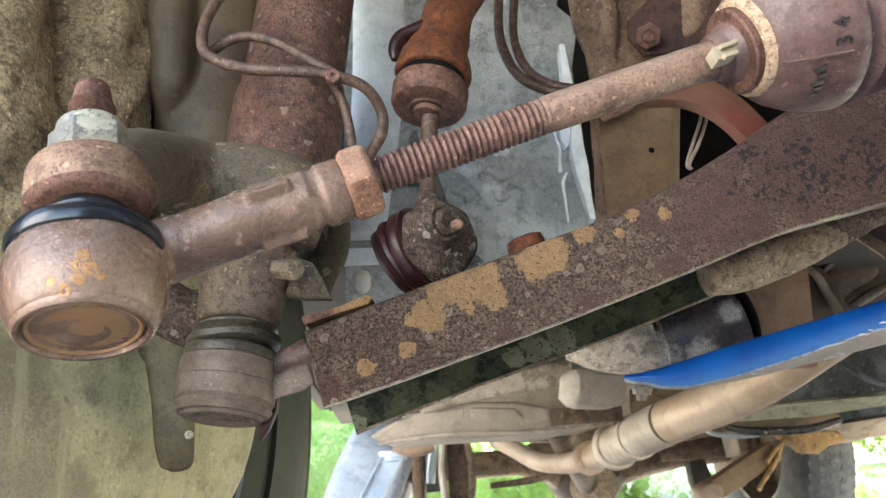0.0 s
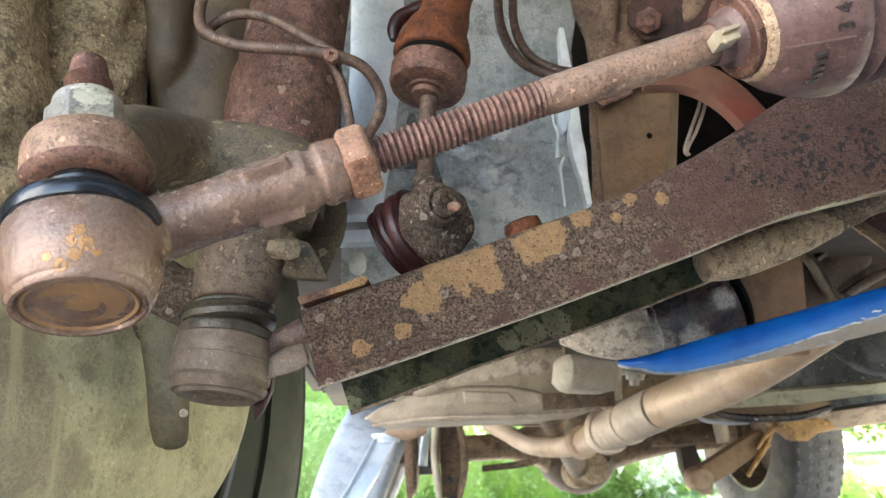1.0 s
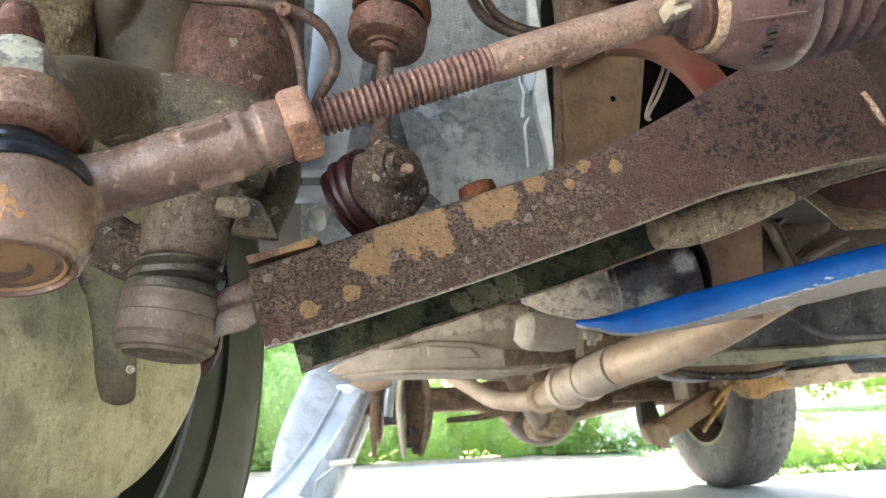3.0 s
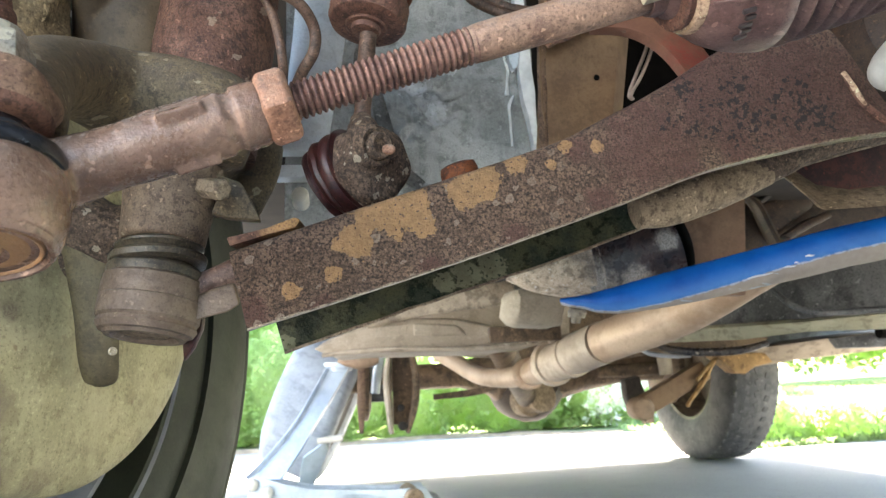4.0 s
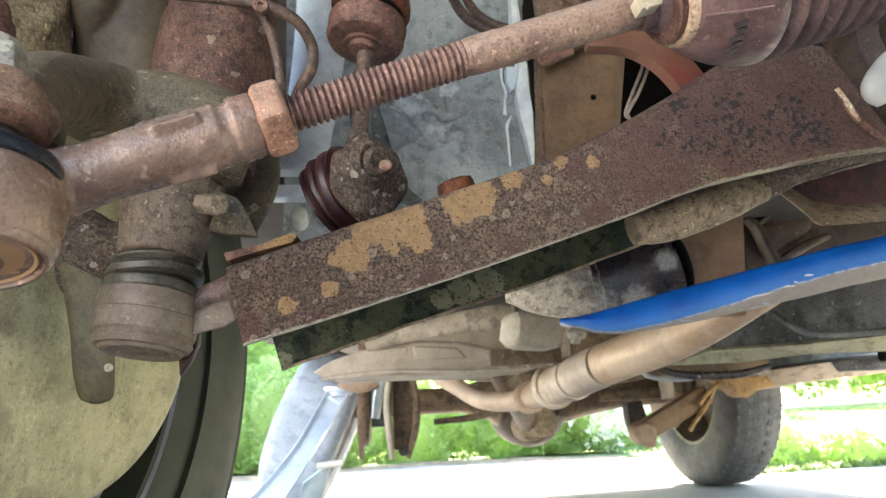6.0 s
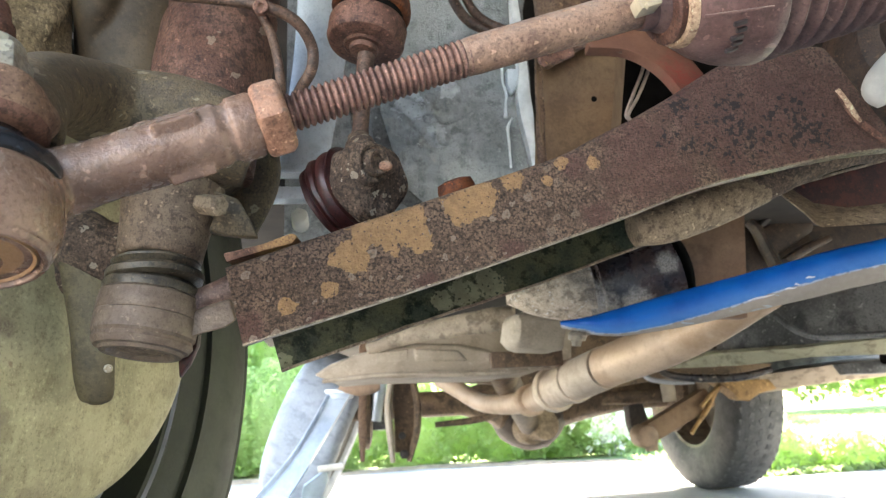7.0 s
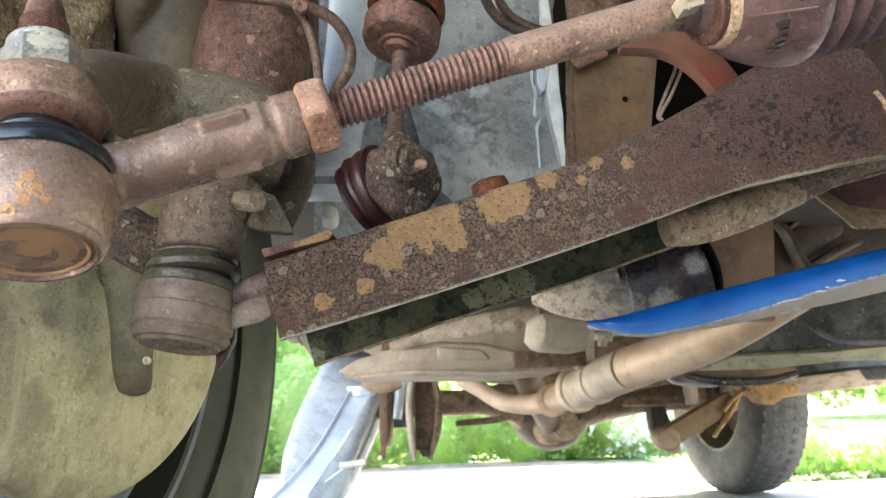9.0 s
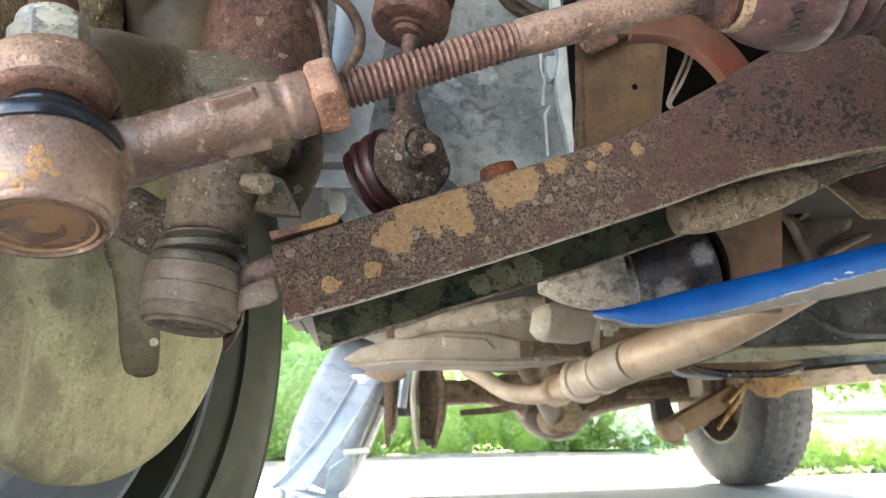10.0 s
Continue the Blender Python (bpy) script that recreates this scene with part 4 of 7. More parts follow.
# ---- strut ----
STRUT_MARK = [(V((-0.0118, 0.4200, 0.5740)) - V((-0.0452, 0.4450, 0.5300)), 0.006), (V((-0.0130, 0.4180, 0.5900)) - V((-0.0452, 0.4450, 0.5300)), 0.005)]
ST0, ST1 = V((-0.0452, 0.4450, 0.5300)), V((-0.0262, 0.4600, 0.6760))
SD = (ST1 - ST0).normalized()
M_STRUT = grimy("brown_rust_strut", (0.096, 0.054, 0.043), (0.152, 0.095, 0.076), (0.038, 0.023, 0.020), 1.0, 0.70, 0.05, 0.8, flakes=0.30,
                flake_colour=(0.28, 0.19, 0.13), rings=0.28, ring_colour=(0.30, 0.225, 0.165), grain=0.7, relief=1.4, grit=0.5, grit_size=0.0024, patches=STRUT_MARK, patch_colour=(0.44, 0.29, 0.15))
strut = thing("strut", ST0, "brown rusted suspension strut tube above the knuckle", "strut")
bm = B()
SLN = (ST1 - ST0).length
lathe(bm, ST0 - SD * 0.02, SD, [(-0.04, 0.0330), (0.0, 0.0340), (0.024, 0.0345), (0.050, 0.0345), (0.054, 0.0338), (0.056, 0.0322)], 48)
part("collar", bm, M_STRUT, strut, "thick lower collar", rough=0.0005)
bm = B()
lathe(bm, ST0 - SD * 0.02, SD, [(0.050, 0.0318), (0.062, 0.0320), (0.064, 0.0329), (0.067, 0.0329), (0.069, 0.0319), (SLN + 0.3, 0.0319)], 48)
part("tube", bm, M_STRUT, strut, rough=0.0004)
# sensor cable looped round the strut
cable = thing("sensor_cable", V((-0.0105, 0.3800, 0.5423)), "brown rubber-sheathed cable looped round the strut", "cable")
bm = B()
sweep(bm, [V((-0.0681, 0.4000, 0.6216)), V((-0.0798, 0.3950, 0.5966)), V((-0.0837, 0.3900, 0.5764)), V((-0.0792, 0.3850, 0.5594)), V((-0.0598, 0.3830, 0.5497)), V((-0.0319, 0.3800, 0.5455)), V((-0.0105, 0.3800, 0.5423)), V((0.0063, 0.3850, 0.5374)), V((0.0150, 0.3950, 0.5284)), V((0.0151, 0.4000, 0.5167)), V((0.0079, 0.4100, 0.5075)), V((0.0017, 0.4250, 0.4981)), V((-0.0024, 0.4400, 0.4860))], 0.0032, 14, 8)
part("main_lead", bm, M_WIRE, cable)
bm = B()
sweep(bm, [V((-0.0831, 0.3970, 0.5647)), V((-0.0777, 0.4020, 0.5751)), V((-0.0648, 0.4020, 0.5817)), V((-0.0464, 0.3980, 0.5765)), V((-0.0249, 0.3900, 0.5589)), V((-0.0101, 0.3860, 0.5472))], 0.0029, 12, 8)
part("loop_lead", bm, M_WIRE, cable)
bm = B()
sweep(bm, [V((-0.0133, 0.3870, 0.5457)), V((-0.0069, 0.3900, 0.5334)), V((-0.0037, 0.3950, 0.5219)), V((-0.0018, 0.4000, 0.5067)), V((-0.0035, 0.4200, 0.4962)), V((-0.0079, 0.4400, 0.4862))], 0.0026, 12, 8)
part("branch_lead", bm, M_WIRE, cable)
bm = B()
lathe(bm, V((-0.0104, 0.3765, 0.5402)), V((0.1, -1, 0)), [(-0.003, 0.0042), (0.0, 0.0042), (0.0008, 0.0034), (0.0006, 0.0016), (-0.0008, 0.001)], 20)
part("cable_clip", bm, M_LINK, cable, "small rusty rivet clip")

# ---- brake shield, wheel and caliper side ----
WHEEL_C, WHEEL_TURN = V((-0.210, 0.5210, 0.412)), 0.374
SHIELD_C, SHIELD_TURN = V((-0.137, 0.4955, 0.417)), 0.374


def about_axle(c, turn, r, a, off):
    n, u = V((math.cos(turn), -math.sin(turn), 0)), V((math.sin(turn), math.cos(turn), 0))
    return c + n * off + u * (r * math.cos(a)) + V((0, 0, 1)) * (r * math.sin(a))


def wheel_point(r, a, off):
    return about_axle(WHEEL_C, WHEEL_TURN, r, a, off)


dirt_base = SHIELD_C - V((0, 0, 0.1377))
dirt = [(V((-0.1671, 0.3900, 0.3773)) - dirt_base, 0.030), (V((-0.1657, 0.3937, 0.3582)) - dirt_base, 0.034), (V((-0.1615, 0.4043, 0.3444)) - dirt_base, 0.028), (V((-0.1664, 0.3918, 0.3375)) - dirt_base, 0.036), (V((-0.1648, 0.3960, 0.3959)) - dirt_base, 0.020), (V((-0.1528, 0.4265, 0.3336)) - dirt_base, 0.020), (V((-0.1486, 0.4371, 0.3829)) - dirt_base, 0.007), (V((-0.1366, 0.4678, 0.2845)) - dirt_base, 0.016), (V((-0.1504, 0.4327, 0.2910)) - dirt_base, 0.022),
        # soft dark crease: its shade goes in with the dirt stains
        (V((-0.1596, 0.4093, 0.3805)) - dirt_base, 0.006), (V((-0.1582, 0.4128, 0.3723)) - dirt_base, 0.008), (V((-0.1567, 0.4166, 0.3627)) - dirt_base, 0.008), (V((-0.1552, 0.4203, 0.3530)) - dirt_base, 0.007), (V((-0.1538, 0.4240, 0.3447)) - dirt_base, 0.005)]
M_SHIELD = grimy("olive_dust_shield", (0.285, 0.275, 0.190), (0.385, 0.372, 0.265), (0.155, 0.133, 0.088), 2.2, 0.62, 0.05, 0.3, flakes=0.04,
                 flake_colour=(0.25, 0.18, 0.10), streak=True, grain=0.5, specks=0.18, blotch=0.35, stains=dirt, stain_colour=(0.165, 0.12, 0.08), stain=0.9)
shield = thing("brake_shield", SHIELD_C - V((0, 0, 0.1377)), "olive pressed steel brake dust shield with streaks", "brake shield")
bm = B()
rows = []
for r, off in ((0.001, 0.018), (0.035, 0.016), (0.055, 0.014), (0.075, 0.012), (0.10, 0.009), (0.120, 0.007), (0.130, 0.004), (0.1355, 0.001), (0.1377, -0.003), (0.1378, -0.012), (0.134, -0.014), (0.128, 0.0), (0.035, 0.011), (0.001, 0.013)):
    rows.append([about_axle(SHIELD_C, SHIELD_TURN, r, 2 * math.pi * k / 120, off + 0.0016 * math.sin(3 * 2 * math.pi * k / 120 + r * 20)) for k in range(120)])
rings_to_mesh(bm, rows, True, False)
part("plate", bm, M_SHIELD, shield)
# raised lozenge where a slot sinks in; its dark colour is the shade
bm = B()
sl = [V((-0.1193, 0.4550, 0.4347)), V((-0.1156, 0.4620, 0.4091)), V((-0.1126, 0.4660, 0.3828)), V((-0.1120, 0.4700, 0.3599)), V((-0.1118, 0.4760, 0.3454))]
sweep(bm, sl + [V((-0.1119, 0.4775, 0.3415))], [0.013, 0.0135, 0.0125, 0.0115, 0.0095, 0.004], 24, 8, 0.4, (1, 0, 0))
part("rib", bm, M_SLOTSHADE, shield, "pressed slot with a small hole, its shade put in the colour")
bm = B()
lathe(bm, V((-0.1007, 0.4580, 0.3601)), V((0.4, -1, -0.1)), [(-0.002, 0.0024), (0.0, 0.0024), (0.0004, 0.0018), (-0.0004, 0.0012), (-0.0006, 0.0002)], 18)
part("rivet", bm, M_ZINC, shield, "small pale rivet")

wheel = thing("front_wheel", WHEEL_C - V((0.09, 0, 0.356)) - knuckle.location, "front wheel with dusty black tyre, jacked off the ground", "")
wheel.parent = knuckle


def turned_ring(bm, prof, seg=96):
    rows = []
    for r, off in prof:
        rows.append([wheel_point(r, 2 * math.pi * k / seg, off) for k in range(seg)])
    rings_to_mesh(bm, rows + [rows[0]], True, False)
    bmesh.ops.remove_doubles(bm, verts=bm.verts, dist=1e-6)


bm = B()
turned_ring(bm, [(0.205, 0.005), (0.212, 0.022), (0.222, 0.026), (0.250, 0.036), (0.285, 0.040), (0.315, 0.034), (0.325, 0.030), (0.329, 0.031), (0.338, 0.020), (0.347, 0.002), (0.352, -0.02), (0.353, -0.10), (0.352, -0.17), (0.340, -0.20), (0.290, -0.215), (0.212, -0.19), (0.205, -0.17)], 128)
part("tyre", bm, M_FTYRE, wheel, "dusty black tyre with a green tint")
bm = B()
turned_ring(bm, [(0.2115, 0.010), (0.214, 0.014), (0.2165, 0.010), (0.212, -0.002), (0.202, -0.006), (0.197, -0.03), (0.19, -0.09), (0.192, -0.12), (0.206, -0.125), (0.206, -0.02)], 128)
part("rim", bm, M_RIM, wheel, "grey alloy rim barrel")
bm = B()
turned_ring(bm, [(0.03, -0.11), (0.19, -0.105), (0.19, -0.115), (0.03, -0.12)], 64)
part("disc", bm, M_RIM, wheel, "grey alloy wheel face")
bm = B()
turned_ring(bm, [(0.2150, 0.0235), (0.2170, 0.0262), (0.2190, 0.0245), (0.2170, 0.0215)], 128)
part("rim_lip", bm, M_RIM, wheel, "thin bright rim lip")
for rr in (0.243,):
    bm = B()
    turned_ring(bm, [(rr, 0.033), (rr + 0.001, 0.0385), (rr + 0.002, 0.0385), (rr + 0.003, 0.033)], 128)
    part("sidewall_rib", bm, M_FTYRE, wheel)
bm = B()
block(bm, WHEEL_C - V((0.10, -0.02, 0)), (0.02, 0.06, 0.06))
part("hub", bm, M_RIM, wheel, "grey wheel hub", bevel=0.004)
for k in range(14):
    bm = B()
    a = radians(-75 + 10 * k)
    c = wheel_point(0.337, a, 0.0195)
    u = (wheel_point(0.347, a, 0.002) - wheel_point(0.329, a, 0.031)).normalized()
    t_ = (wheel_point(0.337, a + 0.01, 0.0195) - c).normalized()
    block(bm, c, (0.011, 0.0022, 0.0018), Matrix((u, t_, u.cross(t_))).transposed())
    part("tread_groove", bm, M_RUBBER, wheel)

cal = thing("brake_caliper", V((-0.1811, 0.4500, 0.5113)), "mottled tan-brown brake caliper casting", "brake caliper")
bm = B()
sweep(bm, [V((-0.192, 0.462, 0.740)), V((-0.188, 0.456, 0.640)), V((-0.186, 0.452, 0.560)), V((-0.196, 0.452, 0.480))], [0.058, 0.058, 0.056, 0.044], 32, 8, 0.7, (1, 0, 0))
sweep(bm, [V((-0.235, 0.405, 0.740)), V((-0.232, 0.405, 0.620)), V((-0.232, 0.412, 0.510)), V((-0.2202, 0.4350, 0.4158)), V((-0.2059, 0.4450, 0.3685)), V((-0.2029, 0.4550, 0.3280))], [0.054, 0.054, 0.046, 0.034, 0.032, 0.028], 24, 8)
sweep(bm, [V((-0.150, 0.440, 0.700)), V((-0.146, 0.436, 0.630)), V((-0.152, 0.436, 0.580)), V((-0.160, 0.440, 0.545))], [0.013, 0.014, 0.012, 0.006], 16, 6)
sweep(bm, [V((-0.222, 0.382, 0.740)), V((-0.217, 0.382, 0.640)), V((-0.212, 0.390, 0.560)), V((-0.203, 0.405, 0.490)), V((-0.203, 0.428, 0.420))], [0.043, 0.045, 0.046, 0.043, 0.030], 24, 8)
part("body", bm, M_CALIPER, cal, rough=0.0060, fuse=0.0022)
bm = B()
sweep(bm, [V((-0.098, 0.490, 0.740)), V((-0.098, 0.484, 0.640)), V((-0.101, 0.482, 0.580)), V((-0.106, 0.484, 0.525))], [0.036, 0.037, 0.036, 0.030], 28, 8, 0.7, (1, 0, 0))
sweep(bm, [V((-0.122, 0.460, 0.690)), V((-0.120, 0.457, 0.630)), V((-0.118, 0.458, 0.590)), V((-0.124, 0.468, 0.560))], [0.016, 0.0175, 0.015, 0.006], 20, 8)
part("bracket", bm, M_GREYCAST, cal, "smooth grey-brown caliper bracket with a rounded ridge", rough=0.001, fuse=0.0022)

# ---- lower control arm: an inverted channel ----
ARM_Y0, ARM_Y1, WALL = 0.400, 0.492, 0.0036
top_line = [V((-0.0307, 0.4000, 0.4058)), V((0.0305, 0.4000, 0.4261)), V((0.1185, 0.4000, 0.4547)), V((0.1539, 0.4000, 0.4669)), V((0.1768, 0.4000, 0.4782)), V((0.1987, 0.4000, 0.4892)), V((0.2250, 0.4000, 0.5037)), V((0.2440, 0.4000, 0.5157)), V((0.2583, 0.4000, 0.5240)), V((0.2791, 0.4000, 0.5340)), V((0.3030, 0.4000, 0.5400)), V((0.3300, 0.4000, 0.5400))]
low_line = [V((-0.0211, 0.4000, 0.3647)), V((0.0406, 0.4000, 0.3825)), V((0.1114, 0.4000, 0.4040)), V((0.1849, 0.4000, 0.4280)), V((0.2388, 0.4000, 0.4469)), V((0.2948, 0.4000, 0.4597)), V((0.3375, 0.4000, 0.4674)), V((0.3731, 0.4000, 0.4715))]
arm = thing("control_arm", low_line[0], "rusty stamped steel lower control arm with ochre flaked patches", "control arm")


def sample(line, n):
    pts = smooth_line(line, 8)
    acc = [0.0]
    for a, b in zip(pts, pts[1:]):
        acc.append(acc[-1] + (b - a).length)
    out = []
    for i in range(n + 1):
        s = acc[-1] * i / n
        k = max(j for j in range(len(acc)) if acc[j] <= s + 1e-9)
        k = min(k, len(pts) - 2)
        out.append(pts[k].lerp(pts[k + 1], (s - acc[k]) / max(acc[k + 1] - acc[k], 1e-9)))
    return out


NA = 90
tops, lows = sample(top_line, NA), sample(low_line, NA)
lb = low_line[0]
tan_at = [(V((0.0334, 0.4000, 0.4099)) - lb, 0.012), (V((0.0422, 0.4000, 0.4218)) - lb, 0.012), (V((0.0603, 0.4000, 0.4244)) - lb, 0.017), (V((0.0706, 0.4000, 0.4179)) - lb, 0.010),
          (V((0.0950, 0.4000, 0.4377)) - lb, 0.014), (V((0.1064, 0.4000, 0.4423)) - lb, 0.012), (V((0.1247, 0.4000, 0.4527)) - lb, 0.008), (V((0.1729, 0.4000, 0.4627)) - lb, 0.0055),
          (V((0.0001, 0.4000, 0.3828)) - lb, 0.0055), (V((0.0235, 0.4000, 0.3923)) - lb, 0.0055), (V((0.1448, 0.4000, 0.4511)) - lb, 0.004), (V((0.1535, 0.4000, 0.4629)) - lb, 0.0055), (V((-0.0213, 0.4100, 0.4181)) - lb, 0.012)]
pit_at = [(V((0.2285, 0.4000, 0.4969)) - lb, 0.0069), (V((0.2198, 0.4000, 0.4907)) - lb, 0.0046), (V((0.2161, 0.4000, 0.4750)) - lb, 0.0052), (V((0.2318, 0.4000, 0.4732)) - lb, 0.0069), (V((0.2425, 0.4000, 0.4818)) - lb, 0.0046), (V((0.2512, 0.4000, 0.4897)) - lb, 0.0046), (V((0.2667, 0.4000, 0.5008)) - lb, 0.0069), (V((0.2467, 0.4000, 0.4728)) - lb, 0.0057), (V((0.2672, 0.4000, 0.4824)) - lb, 0.0115), (V((0.2752, 0.4000, 0.4783)) - lb, 0.0115), (V((0.2846, 0.4000, 0.4792)) - lb, 0.0092), (V((0.3019, 0.4000, 0.5000)) - lb, 0.0080), (V((0.3023, 0.4000, 0.4928)) - lb, 0.0080), (V((0.3065, 0.4000, 0.4822)) - lb, 0.0115), (V((0.3171, 0.4000, 0.4799)) - lb, 0.0092), (V((0.2597, 0.4000, 0.4648)) - lb, 0.0069), (V((0.2591, 0.4000, 0.4971)) - lb, 0.0057), (V((0.2861, 0.4000, 0.4906)) - lb, 0.0046)]
rust_at = [(V((0.250, 0.4000, 0.500)) - lb, 0.045), (V((0.300, 0.4000, 0.500)) - lb, 0.055), (V((0.205, 0.4000, 0.465)) - lb, 0.035), (V((0.340, 0.4000, 0.490)) - lb, 0.05), (V((0.3326, 0.4000, 0.4935)) - lb, 0.022), (V((0.3471, 0.4000, 0.4782)) - lb, 0.024), (V((0.2999, 0.4000, 0.4677)) - lb, 0.024), (V((0.2619, 0.4000, 0.4590)) - lb, 0.016), (V((0.2250, 0.4000, 0.4485)) - lb, 0.014), (V((0.1718, 0.4000, 0.4296)) - lb, 0.010),
           (V((0.1213, 0.4000, 0.4102)) - lb, 0.009), (V((0.2047, 0.4000, 0.4812)) - lb, 0.014), (V((0.1615, 0.4000, 0.4595)) - lb, 0.010), (V((-0.0193, 0.4000, 0.3725)) - lb, 0.009), (V((0.0172, 0.4000, 0.3751)) - lb, 0.008), (V((0.0738, 0.4000, 0.3934)) - lb, 0.008)]
M_ARM = grimy("stamped_arm_rust", (0.126, 0.093, 0.073), (0.200, 0.150, 0.119), (0.022, 0.015, 0.013), 0.75, 0.66, 0.05, 1.0, rings=0.9, ring_scale=100.0, ring_flat=True, ring_end=0.175, grit=0.9, grain=0.95, relief=2.6, specks=0.5, blotch=0.45,
              ring_colour=(0.34, 0.26, 0.20), patches=tan_at, patch_colour=(0.50, 0.29, 0.135), pits=pit_at, stains=rust_at, stain_colour=(0.108, 0.040, 0.034), stain=0.75)
bm = B()
rows = []
for i in range(NA + 1):
    t, l = tops[i], lows[i]
    rr = 0.006
    h = (t - l).normalized()
    yv = V((0, 1, 0))
    row = [l - yv * 0.0022, l + h * 0.0030 - yv * 0.0026, l + h * 0.0055 - yv * 0.0016, l + h * 0.0085 - yv * 0.0002]
    row += [l.lerp(t, f) for f in (0.25, 0.5, 0.75)]
    for k in range(6):
        a = math.pi / 2 * k / 5
        row.append(t - h * rr + h * (rr * math.sin(a)) + yv * (rr - rr * math.cos(a)))
    row += [t + yv * (ARM_Y1 - ARM_Y0 - rr)]
    inner = [t - h * WALL + yv * (ARM_Y1 - ARM_Y0 - rr), t - h * WALL + yv * rr, t - h * (rr) + yv * WALL, l.lerp(t, 0.5) + yv * WALL, l + yv * WALL]
    rows.append(row + inner)
rings_to_mesh(bm, rows)
part("front_web", bm, M_ARM, arm, "rust-brown front web with ochre patches and black pits", rough=0.0003)
bm = B()
weathered = [(V((0.0960, 0.4920, 0.3981)) - lb, 0.008), (V((0.1115, 0.4920, 0.4046)) - lb, 0.012), (V((0.1286, 0.4920, 0.4094)) - lb, 0.013), (V((-0.0047, 0.4920, 0.3624)) - lb, 0.006)]
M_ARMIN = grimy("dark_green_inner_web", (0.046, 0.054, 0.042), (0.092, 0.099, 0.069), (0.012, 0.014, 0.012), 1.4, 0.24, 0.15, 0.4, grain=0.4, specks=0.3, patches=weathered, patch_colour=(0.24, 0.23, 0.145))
rear_low = sample([V((-0.0075, 0.4920, 0.3570)), V((0.0669, 0.4920, 0.3801)), V((0.1317, 0.4920, 0.3992)), V((0.1839, 0.4920, 0.4144)), V((0.2260, 0.4920, 0.4288)), V((0.2876, 0.4920, 0.4499)), V((0.3577, 0.4920, 0.4747)), V((0.4408, 0.4920, 0.4956))], NA)
rows = []
for i in range(NA + 1):
    t, l = tops[i] + V((0.010 * (1 - i / NA), ARM_Y1 - ARM_Y0, 0)), rear_low[i]
    h = (t - l).normalized()
    rows.append([l + V((0, -0.0015, 0)), l + h * 0.004, t - h * 0.006, t, t + V((0, WALL, 0)), l + V((0, WALL, 0))])
rings_to_mesh(bm, rows)
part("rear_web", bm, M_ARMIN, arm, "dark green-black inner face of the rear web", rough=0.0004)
bm = B()
sweep(bm, [p + V((0, -0.001, 0)) for p in rear_low[::9]], 0.0010, 8, 4, 0.7, (0, 0, 1))
part("rear_lip", bm, M_ARMEDGE, arm, "thin worn lower edge of the rear web", rough=0.0006)
bm = B()
rows = []
for i in range(NA + 1):
    l = lows[i]
    w = 0.0022 + 0.0030 * min(1.0, max(0.0, i / NA - 0.45) * 4) + 0.0014 * noise.noise(V((i * 0.45, 0, 0)))
    up = 0.0003 + 0.0006 * noise.noise(V((i * 0.8, 3, 0)))
    rows.append([l + V((0, -0.0030, -0.0006)), l + V((0, -0.0030, up)), l + V((0, 0.002 + w, up)), l + V((0, 0.002 + w, -0.0006))])
rings_to_mesh(bm, rows)
part("lower_lip", bm, M_ARMEDGE, arm, "bare pale lower edge")
bm = B()
sweep(bm, [V((0.2160, 0.4550, 0.4341)), V((0.2431, 0.4550, 0.4402)), V((0.2849, 0.4550, 0.4542)), V((0.3108, 0.4550, 0.4635))], [0.0105, 0.0135, 0.0135, 0.011], 20, 6, 0.85, (0, 0, 1))
part("pivot_sleeve", bm, M_TUBE, arm, "crusty tan pivot sleeve under the web", rough=0.0008)
bm = B()
sweep(bm, [V((0.2892, 0.4550, 0.4561)), V((0.3288, 0.4550, 0.4720)), V((0.3737, 0.4550, 0.4852)), V((0.4190, 0.4550, 0.4923))], [0.0120, 0.0110, 0.0090, 0.008], 20, 6, 0.85, (0, 0, 1))
part("sleeve_end", bm, M_LINKHEAD, arm, "dark crusty end of the sleeve", rough=0.0016)
bm = B()
prism(bm, [V((-0.0329, 0.4120, 0.4152)), V((-0.0126, 0.4120, 0.4195)), V((0.0023, 0.4120, 0.4253)), V((0.0050, 0.4125, 0.4250)), V((0.0056, 0.4130, 0.4232)), V((0.0030, 0.4125, 0.4198)), V((-0.0127, 0.4120, 0.4157)), V((-0.0309, 0.4120, 0.4104))], (0.004, 0.05, 0.004))
M_TAB = grimy("rusty_tab", (0.115, 0.066, 0.048), (0.19, 0.120, 0.088), (0.052, 0.030, 0.024), 0.8, 0.75, 0.05, 0.6,
              stains=[(V((-0.0002, 0.4120, 0.4226)) - lb, 0.016)], stain_colour=(0.50, 0.27, 0.10), stain=1.0)
part("end_tab", bm, M_TAB, arm, "thin rusty end tab on the arm with an ochre tip", bevel=0.0010, rough=0.0010)
abolt = thing("arm_bolt", V((0.0987, 0.4300, 0.4542)), "orange-rusted round bolt head on the arm", "bolt")
bm = B()
lathe(bm, V((0.0990, 0.4320, 0.4537)), V((-0.28, -0.1, 1)), [(-0.004, 0.0115), (0.003, 0.0115), (0.0065, 0.0105), (0.008, 0.0065), (0.0082, 0.001)], 28)
part("bolt_head", bm, M_ORANGE, abolt, rough=0.0006)

